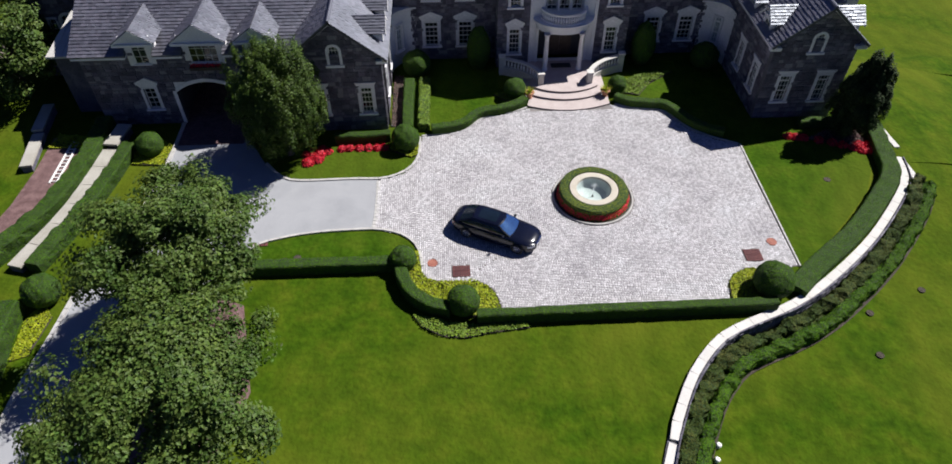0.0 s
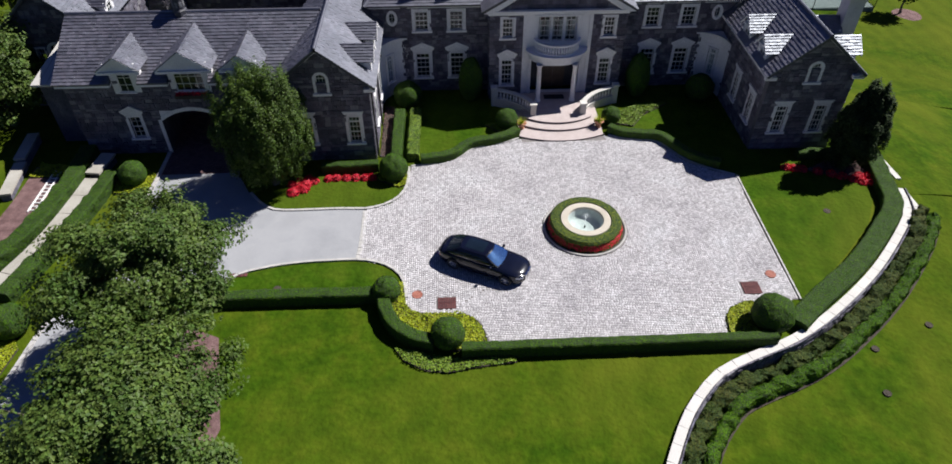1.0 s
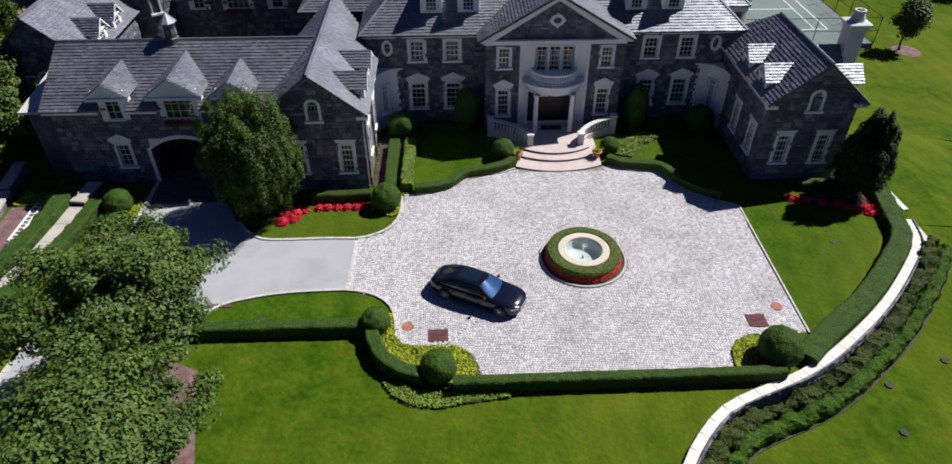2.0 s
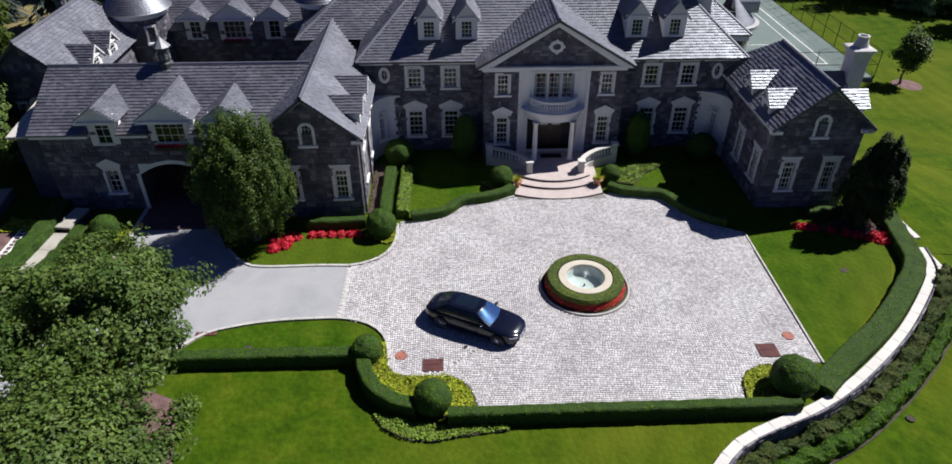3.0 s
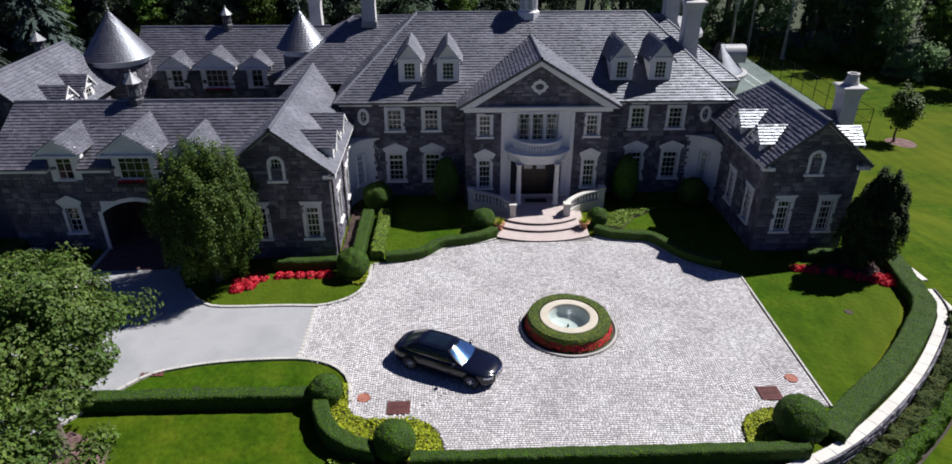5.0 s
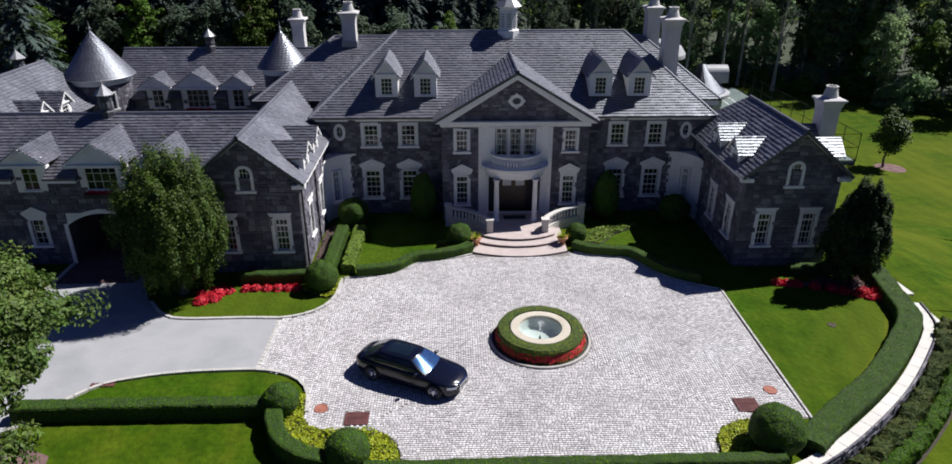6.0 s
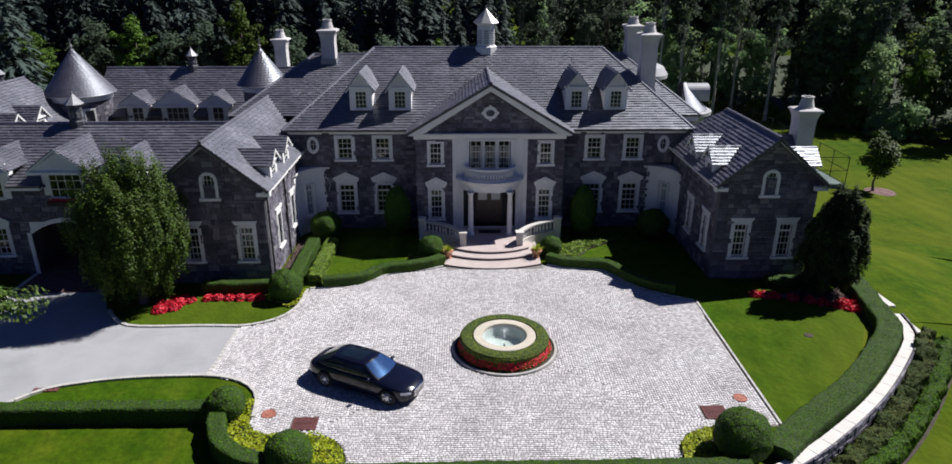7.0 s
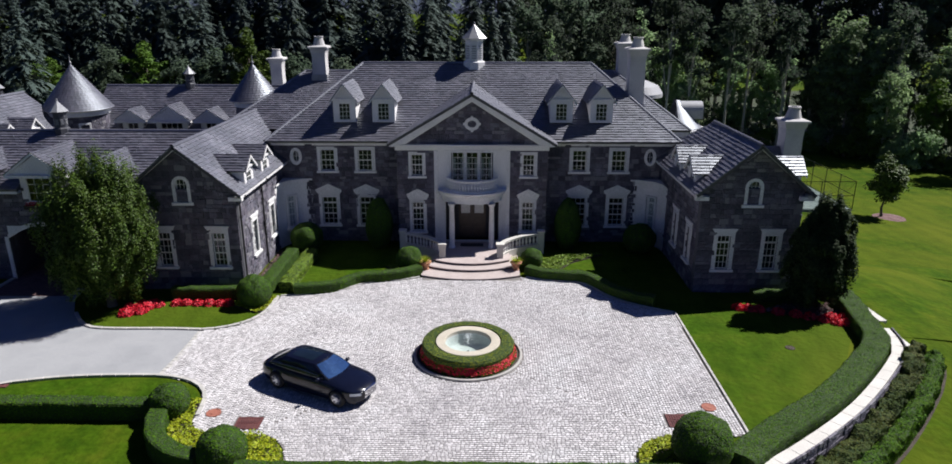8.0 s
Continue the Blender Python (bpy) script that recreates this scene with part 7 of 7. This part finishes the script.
shrubs = [wood_tree(46, 3.2, 2.2, M_BRIGHTLEAF, "fresh green shrub at the woodland edge", False, 40, 40, 0.0, 0.18, 0.8), wood_tree(47, 5.0, 2.6, M_MIDLEAF, "leafy green shrub at the woodland edge", False, 50, 40, 0.0, 0.18, 0.85)]
used = set()
rw = random.Random(12)


def plant(kinds, x, y, s=1.0):
    k = rw.choice(kinds)
    m = pose(x, y, ground_z(x, y) - 0.1, 0, 0, rw.uniform(0, 360)) @ Matrix.Diagonal((s, s, s * rw.uniform(0.9, 1.15), 1))
    if k.name not in used:
        used.add(k.name)
        k.matrix_basis = m
    else:
        o = copy_thing(k, m)
        o.scale = m.to_scale()


def edge_y(x):
    """Where the woodland begins, along the back of the garden."""
    return 60 if x < -5 else (60 + (x + 5) * 0.45 if x < 42 else max(58, 81 - (x - 42) * 1.05))


verts, faces = [], []
nx = 60
for i in range(nx + 1):
    fx = -120 + 260 * i / nx
    for off in (1.5, 5, 10, 18, 30, 50, 90):
        fy = edge_y(fx) + off + 1.2 * noise.noise(Vector((fx * 0.3, off, 0))) + (7 if fx > 38 else 0)
        verts.append((fx, fy, ground_z(fx, fy) + 0.06))
for i in range(nx):
    for j in range(6):
        k = i * 7 + j
        faces.append((k, k + 7, k + 8, k + 1))
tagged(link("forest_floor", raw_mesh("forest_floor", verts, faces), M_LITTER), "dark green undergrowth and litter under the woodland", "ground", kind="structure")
for row, (step, off) in enumerate(((4.2, 3.0), (4.3, 6.5), (4.5, 10.5), (4.8, 15.0), (5.2, 20.0), (6.6, 27.0))):
    x = -73.0
    while x < 79:
        xx, yy = x + rw.uniform(-1.4, 1.4), edge_y(x) + off + rw.uniform(-1.6, 1.6)
        if xx < 4:
            plant(spruces, xx, yy, (0.7, 0.9, 1.0, 1.15, 1.2, 1.2)[row] * rw.uniform(0.8, 1.2))
        elif row or xx < 25:
            pick = rw.random()
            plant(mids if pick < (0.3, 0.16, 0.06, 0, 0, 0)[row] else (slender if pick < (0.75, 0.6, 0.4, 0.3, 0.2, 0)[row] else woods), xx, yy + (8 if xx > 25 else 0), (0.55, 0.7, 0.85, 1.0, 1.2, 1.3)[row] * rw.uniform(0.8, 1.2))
        x += step * rw.uniform(0.75, 1.25) * (1.0 if xx < 4 else 1.3)
for x, q in ((-53, 0.95), (-41.2, 1.1), (-28.4, 1.05), (-4.5, 0.9)):
    plant(brights[:1], x, 57 + rw.uniform(-1, 1), q)
for x, q in ((-57, 1.3), (-46.3, 1.2), (-37.2, 1.15), (-33.4, 1.25), (-23, 1.1), (-17, 1.25), (-11, 1.2), (0, 1.1)):
    plant(brights[1:], x, 58.5 + rw.uniform(-1, 1), q)
for x in range(12, 80, 5):
    plant(woods, x + rw.uniform(-2, 2), edge_y(x) + 34 + rw.uniform(-2, 2), rw.uniform(1.5, 1.8))
for k in range(70):
    x = rw.uniform(14, 78)
    plant(shrubs, x, edge_y(x) + rw.uniform(-1.5, 3.5), rw.uniform(0.6, 1.2))
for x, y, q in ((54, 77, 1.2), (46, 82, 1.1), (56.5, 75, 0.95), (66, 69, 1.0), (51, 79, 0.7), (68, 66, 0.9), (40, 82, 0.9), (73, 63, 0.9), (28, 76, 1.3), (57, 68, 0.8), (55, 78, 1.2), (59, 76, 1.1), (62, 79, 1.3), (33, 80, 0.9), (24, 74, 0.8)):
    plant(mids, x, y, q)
for x, y, q in ((67, 60, 1.4), (62, 66, 1.0), (57, 71, 1.1), (71, 57, 1.3)):
    plant(brights[:1], x, y, q)
for x, y in ((45, 75), (27, 72), (30.5, 73), (37, 76), (60, 73), (66, 72), (41, 79), (55, 76)):
    plant(slender, x, y, rw.uniform(0.9, 1.1))
for k in range(16):
    plant(spruces + brights, rw.uniform(-75, -46), rw.uniform(8, 50), rw.uniform(0.6, 0.9))
for k in range(12):
    x, y = rw.uniform(-44, -18), rw.uniform(44, 56)
    bm = bmesh.new()
    bmesh.ops.create_icosphere(bm, subdivisions=3, radius=1.0)
    for v in bm.verts:
        v.co = Vector((v.co.x * 1.2, v.co.y, v.co.z * 0.7)) * (1 + 0.35 * noise.noise(v.co * 1.3 + Vector((x, y, 0))))
    o = tagged(part("boulder", bm, M_ROCK), "grey field boulder on the grass slope", "rock", "boulders")
    o.location, o.scale = (x, y, ground_z(x, y)), [rw.uniform(0.4, 0.9)] * 3

# dry grass bank behind the service wings
verts, faces = [], []
for i in range(25):
    fx = -66 + 2 * i
    for j in range(8):
        fy = 37 + 2.6 * j + 1.5 * noise.noise(Vector((fx * 0.2, j * 0.7, 5)))
        verts.append((fx, fy, ground_z(fx, fy) + 0.07))
for i in range(24):
    for j in range(7):
        k = i * 8 + j
        faces.append((k, k + 8, k + 9, k + 1))
tagged(link("dry_bank", raw_mesh("dry_bank", verts, faces), M_DRYGRASS), "tan dry grass bank with boulders before the woods", "ground", kind="structure")

# ---- tennis court ----
TZ = -3.6
bm = bmesh.new()
box(bm, 20.5, 37.0, 37.0, 70.0, -6, TZ)
tagged(part("tennis_court", bm, M_COURTGREEN), "grey-green tennis court with white lines", "court", kind="structure")
for x0, x1, y0, y1 in ((23.5, 23.6, 41, 65), (33.9, 34.0, 41, 65), (25, 25.08, 41, 65), (32.5, 32.58, 41, 65), (23.6, 33.9, 41, 41.1), (23.6, 33.9, 64.9, 65), (25.08, 32.5, 47, 47.1)):
    bm = bmesh.new()
    box(bm, x0, x1, y0, y1, TZ, TZ + 0.01)
    tagged(part("court_line", bm, M_WHITE), "white painted court line", "line", "court lines")
fence = tagged(empty("fence", pose(37.0, 37.0, TZ)), "dark wire-mesh fence round the tennis court", "fence")
for a, b in (((20.5, 37), (37, 37)), ((37, 37), (37, 70))):
    L = math.hypot(b[0] - a[0], b[1] - a[1])
    n = int(L / 2.8)
    for k in range(n + 1):
        bm = bmesh.new()
        px, py = a[0] + (b[0] - a[0]) * k / n - 37, a[1] + (b[1] - a[1]) * k / n - 37
        tube(bm, (px, py, 0), (px, py, 2.9), 0.045, 0.045, 6)
        part("post", bm, M_IRON, fence)
    verts, faces = [], []
    ux, uy = (b[0] - a[0]) / L, (b[1] - a[1]) / L
    def strip(s0, z0, s1, z1, w=0.006):
        k = len(verts)
        for s, z in ((s0, z0), (s1, z1)):
            verts.extend([(a[0] - 37 + ux * s, a[1] - 37 + uy * s, z - w), (a[0] - 37 + ux * s, a[1] - 37 + uy * s, z + w)])
        faces.append((k, k + 2, k + 3, k + 1))
    s = 0.0
    while s < L:
        strip(s, 0.05, min(s + 2.8, L), 2.85)
        strip(s, 2.85, min(s + 2.8, L), 0.05)
        s += 0.28
    for z in (0.05, 1.45, 2.85):
        strip(0, z, L, z, 0.03)
    tagged(link("mesh_panel", raw_mesh("mesh_panel", verts, faces), M_IRON, fence), kind="stuff")


# ---- car ----
def build_car(m):
    car = tagged(empty("car", m), "dark midnight-blue luxury sedan parked on the setts", "car")
    AF, AR, WR = 1.72, -1.445, 0.345
    def lerp(tab, x):
        """Rounded interpolation: straight runs averaged over a short stretch."""
        xs_, vs_ = [p[0] for p in tab], [p[1] for p in tab]
        r = min(0.16, max(0.02, min(x - xs_[0], xs_[-1] - x)))
        return float(np.interp([x + r * k / 6 for k in range(-6, 7)], xs_, vs_).mean())
    HW = [(-2.55, 0.4), (-2.52, 0.56), (-2.44, 0.7), (-2.3, 0.81), (-2.0, 0.9), (-1.5, 0.945), (0, 0.95), (1.6, 0.94), (2.0, 0.91), (2.3, 0.83), (2.5, 0.71), (2.62, 0.57), (2.69, 0.42), (2.72, 0.3)]
    SH = [(-2.55, 0.68), (-2.45, 0.78), (-2.2, 0.87), (-1.4, 0.94), (0, 0.94), (1.0, 0.91), (2.0, 0.82), (2.6, 0.68), (2.72, 0.6)]
    TOP = [(-2.55, 0.72), (-2.5, 0.82), (-2.36, 0.93), (-2.05, 1.0), (-0.5, 1.0), (1.0, 1.0), (1.8, 0.95), (2.4, 0.84), (2.65, 0.72), (2.72, 0.64)]
    BOT = [(-2.55, 0.5), (-2.45, 0.32), (-2.0, 0.24), (0, 0.2), (2.2, 0.22), (2.6, 0.26), (2.72, 0.36)]
    xs = sorted(set([round(-2.55 + 0.06 * k, 3) for k in range(88)] + [2.68, 2.72]))
    xs = [x for x in xs if x <= 2.72]
    bm = bmesh.new()
    rows = []
    for x in xs:
        hw, sh, top, bot = lerp(HW, x), lerp(SH, x), lerp(TOP, x), lerp(BOT, x)
        arch = 0.0
        for ax in (AF, AR):
            d = abs(x - ax)
            if d < 0.41:
                arch = WR + math.sqrt(0.41 ** 2 - d * d) - 0.02
        half = [(hw * 0.965, bot), (hw * 0.995, bot + 0.1), (hw, 0.5), (hw * 0.995, 0.66), (hw * 0.975, 0.72), (hw * 0.96, (0.74 + sh) / 2), (hw * 0.9, sh), (hw * 0.72, (sh + top) / 2 + 0.02), (hw * 0.4, top - 0.008), (0, top)]
        half = [(y, max(z, arch) if i < 5 else max(z, arch + 0.01)) for i, (y, z) in enumerate(half)]
        half = [(y, min(z, top)) for y, z in half]
        row = [bm.verts.new((x, -y, z)) for y, z in half] + [bm.verts.new((x, y, z)) for y, z in half[-2::-1]]
        rows.append(row)
    for a, b in zip(rows, rows[1:]):
        for k in range(len(a) - 1):
            bm.faces.new((a[k], b[k], b[k + 1], a[k + 1]))
    bm.faces.new(rows[0])
    bm.faces.new(rows[-1][::-1])
    bmesh.ops.recalc_face_normals(bm, faces=bm.faces)
    body = smooth(part("body", bm, M_PAINT, car))
    bm = bmesh.new()
    box(bm, -2.3, 2.45, -0.72, 0.72, 0.2, 0.6)
    part("underbody", bm, M_IRON, car)
    # cabin
    def belt(s):
        return -2.0 + 3.2 * s
    def roofx(s):
        return -1.12 + 1.5 * s
    def side(s, t, sgn, lift=0.0):
        bx, rx_ = belt(s), roofx(s)
        by = 0.83 - 0.09 * abs(2 * s - 1) ** 3
        ry = 0.6 - 0.05 * abs(2 * s - 1) ** 3
        k = math.sin(t * math.pi) * 0.05
        return Vector((bx + (rx_ - bx) * t, sgn * (by + (ry - by) * t + k + lift), 0.95 + 0.45 * t + lift * 0.3))
    def end(u, t, front, lift=0.0):
        s = 1.0 if front else 0.0
        e = side(s, t, 1)
        bulge = (0.14 if front else -0.12) * (1 - u * u)
        return Vector((e.x + bulge + lift * (1 if front else -1), u * e.y, e.z + 0.035 * (1 - u * u) * t + lift))
    def roofp(s, u):
        e = side(s, 1.0, 1)
        edge = (0.14 * s - 0.12 * (1 - s)) * (1 - u * u) * abs(2 * s - 1) ** 2
        return Vector((e.x + edge, u * e.y, e.z + 0.085 * (1 - u * u) * (0.5 + 0.5 * math.sin(s * math.pi))))
    def grid(f, n, m):
        bm = bmesh.new()
        v = [[bm.verts.new(f(i / n, j / m)) for j in range(m + 1)] for i in range(n + 1)]
        for i in range(n):
            for j in range(m):
                bm.faces.new((v[i][j], v[i + 1][j], v[i + 1][j + 1], v[i][j + 1]))
        bmesh.ops.recalc_face_normals(bm, faces=bm.faces)
        return bm
    smooth(part("roof_panel", grid(lambda a, b: roofp(a, 2 * b - 1), 12, 10), M_PAINT, car))
    for sgn in (-1, 1):
        smooth(part("pillar_panel", grid(lambda a, b: side(a, b, sgn), 16, 6), M_PAINT, car))
    smooth(part("windscreen_frame", grid(lambda a, b: end(2 * a - 1, b, True), 10, 6), M_PAINT, car))
    smooth(part("rear_frame", grid(lambda a, b: end(2 * a - 1, b, False), 10, 6), M_PAINT, car))
    # windscreen takes the glass that has sky blue painted in
    smooth(part("windscreen", grid(lambda a, b: end((2 * a - 1) * 0.92, 0.06 + 0.86 * b, True, 0.008), 10, 6), M_SCREEN, car, "windscreen with the blue sky reflection in its colour"))
    smooth(part("rear_window", grid(lambda a, b: end((2 * a - 1) * 0.88, 0.12 + 0.78 * b, False, 0.008), 10, 6), M_CARGLASS, car, "tinted rear window"))
    smooth(part("sunroof", grid(lambda a, b: roofp(0.15 + 0.7 * a, (2 * b - 1) * 0.72) + Vector((0, 0, 0.006)), 10, 8), M_CARGLASS, car, "dark glass sunroof"))
    for sgn in (-1, 1):
        for s0, s1 in ((0.10, 0.47), (0.51, 0.9)):
            smooth(part("side_window", grid(lambda a, b: side(s0 + (s1 - s0) * a, 0.1 + 0.74 * b, sgn, 0.008), 8, 6), M_CARGLASS, car, "dark tinted side window"))
        bm = grid(lambda a, b: side(0.06 + 0.88 * a, 0.06 + 0.022 * b, sgn, 0.012), 14, 1)
        part("window_trim", bm, M_LEAD, car, "thin brushed metal strip")
        for x in (0.28, -0.95):
            bm = bmesh.new()
            box(bm, x - 0.11, x + 0.11, min(sgn * 0.925, sgn * 0.965), max(sgn * 0.925, sgn * 0.965), 0.76, 0.785)
            part("door_handle", bm, M_PAINT, car)
        bm = bmesh.new()
        bmesh.ops.create_icosphere(bm, subdivisions=3, radius=1.0)
        for v in bm.verts:
            v.co = Vector((0.84 + v.co.x * 0.085, sgn * 0.95 + v.co.y * 0.13, 1.0 + v.co.z * 0.075))
        smooth(part("wing_mirror", bm, M_PAINT, car))
        bm = grid(lambda a, b: Vector((2.3 + 0.34 * a, sgn * (lerp(HW, 2.3 + 0.34 * a) * (1.005 - 0.02 * b) + 0.008), 0.57 + 0.11 * b - 0.03 * a)), 6, 3)
        part("headlight", bm, M_LAMP, car, "clear headlight")
        bm = grid(lambda a, b: Vector((-2.28 - 0.24 * a, sgn * (lerp(HW, -2.28 - 0.24 * a) * (1.0 - 0.015 * b) + 0.008), 0.58 + 0.1 * b)), 6, 3)
        part("tail_light", bm, M_TAIL, car, "red tail light")
        for ax in (AF, AR):
            w = empty("wheel", pose(ax, sgn * 0.86, WR, 90 * sgn), car)
            bm = bmesh.new()
            lathe(bm, [(0.235, -0.11), (0.32, -0.12), (0.345, -0.08), (0.345, 0.08), (0.32, 0.115), (0.25, 0.105), (0.235, 0.06)], 26)
            smooth(part("tyre", bm, M_TYRE, w))
            bm = bmesh.new()
            lathe(bm, [(0.245, -0.09), (0.25, -0.105), (0.22, -0.1), (0.2, -0.02), (0.06, -0.02), (0.05, -0.07), (0.001, -0.075)], 22)
            for k in range(7):
                a = 2 * math.pi * k / 7
                c, s = math.cos(a), math.sin(a)
                q = [(0.05, -0.028), (0.22, -0.02), (0.22, 0.02), (0.05, 0.028)]
                lo = [bm.verts.new((c * x - s * y, s * x + c * y, -0.1 if x > 0.1 else -0.075)) for x, y in q]
                hi = [bm.verts.new((c * x - s * y, s * x + c * y, -0.04)) for x, y in q]
                bm.faces.new(lo)
                for j in range(4):
                    bm.faces.new((lo[j], lo[(j + 1) % 4], hi[(j + 1) % 4], hi[j]))
            part("rim", bm, M_CHROME, w, "silver alloy rim")
    bm = bmesh.new()
    for k in range(5):
        z = 0.4 + 0.055 * k
        box(bm, 2.6, 2.745, -0.33, 0.33, z, z + 0.03)
    box(bm, 2.56, 2.735, -0.37, -0.33, 0.36, 0.66)
    box(bm, 2.56, 2.735, 0.33, 0.37, 0.36, 0.66)
    box(bm, 2.58, 2.74, -0.37, 0.37, 0.66, 0.7)
    part("grille", bm, M_CHROME, car, "chrome radiator grille")
    bm = bmesh.new()
    box(bm, -2.56, -2.52, -0.7, 0.7, 0.4, 0.425)
    part("bumper_trim", bm, M_CHROME, car, "thin chrome strip")
    return car


build_car(pose(-6.25, -2.91, 0.075, 0, 0, -27))

# ---- granite setts ----
def lay_setts():
    rng = random.Random(77)
    quads = []
    tops = []
    row, length = 0.118, 0.148
    def add(u0, u1, v0, v1, turn):
        j = 0.012
        q = [(u0 + j, v0 + j), (u1 - j, v0 + j), (u1 - j, v1 - j), (u0 + j, v1 - j)]
        q = [(a + rng.uniform(-1, 1) * 0.004, b + rng.uniform(-1, 1) * 0.003) for a, b in q]
        if turn:
            q = [(b, a) for a, b in q][::-1]
        cx, cy = sum(p[0] for p in q) / 4, sum(p[1] for p in q) / 4
        side = abs(cx) / 10.6 > abs(cy) / 8.1
        if side != turn or not inside(COURT, cx, cy) or cx * cx + cy * cy < 2.56 ** 2:
            return
        if (-8.85 < cx < -7.78 and -6.13 < cy < -5.25) or (7.8 < cx < 8.85 and -5.77 < cy < -4.8):
            return
        if math.hypot(cx + 9.93, cy + 5.0) < 0.3 or math.hypot(cx - 9.75, cy + 4.3) < 0.3:
            return
        if cy > 9.0 and abs(cx) < 2.9:
            return
        quads.append(([Vector((a, b, 0.03)) for a, b in q], Vector((0, 0, 1)), rng.uniform(0.022, 0.036)))
    for turn, (umin, umax, vmin, vmax) in ((False, (-11, 11, -8.9, 9.9)), (True, (-8.9, 9.9, -13.3, 10.8))):
        v = vmin
        while v < vmax:
            w = row * rng.uniform(0.97, 1.03)
            u = umin - rng.random() * 0.2
            while u < umax:
                l = length * rng.uniform(0.8, 1.2)
                add(u, u + l, v, v + w, turn)
                u += l
            v += w
    return quads


quads = lay_setts()
near = [q for q in quads if -7.2 < q[0][0].y < -6.0 and -2.2 < q[0][0].x < 5.2][:290]
chosen = {id(q) for q in near}
ve, fa = blocks([q for q in quads if id(q) not in chosen], 0.008, 0.02)
tagged(link("setts", raw_mesh("setts", ve, fa), M_SETT, court), kind="stuff")
for q in near:
    c = sum(q[0], Vector()) / 4
    ve, fa = blocks([([p - c for p in q[0]], q[1], q[2])], 0.008, 0.02)
    o = link("sett", raw_mesh("sett", ve, fa), M_SETT_O, court)
    o.location = c
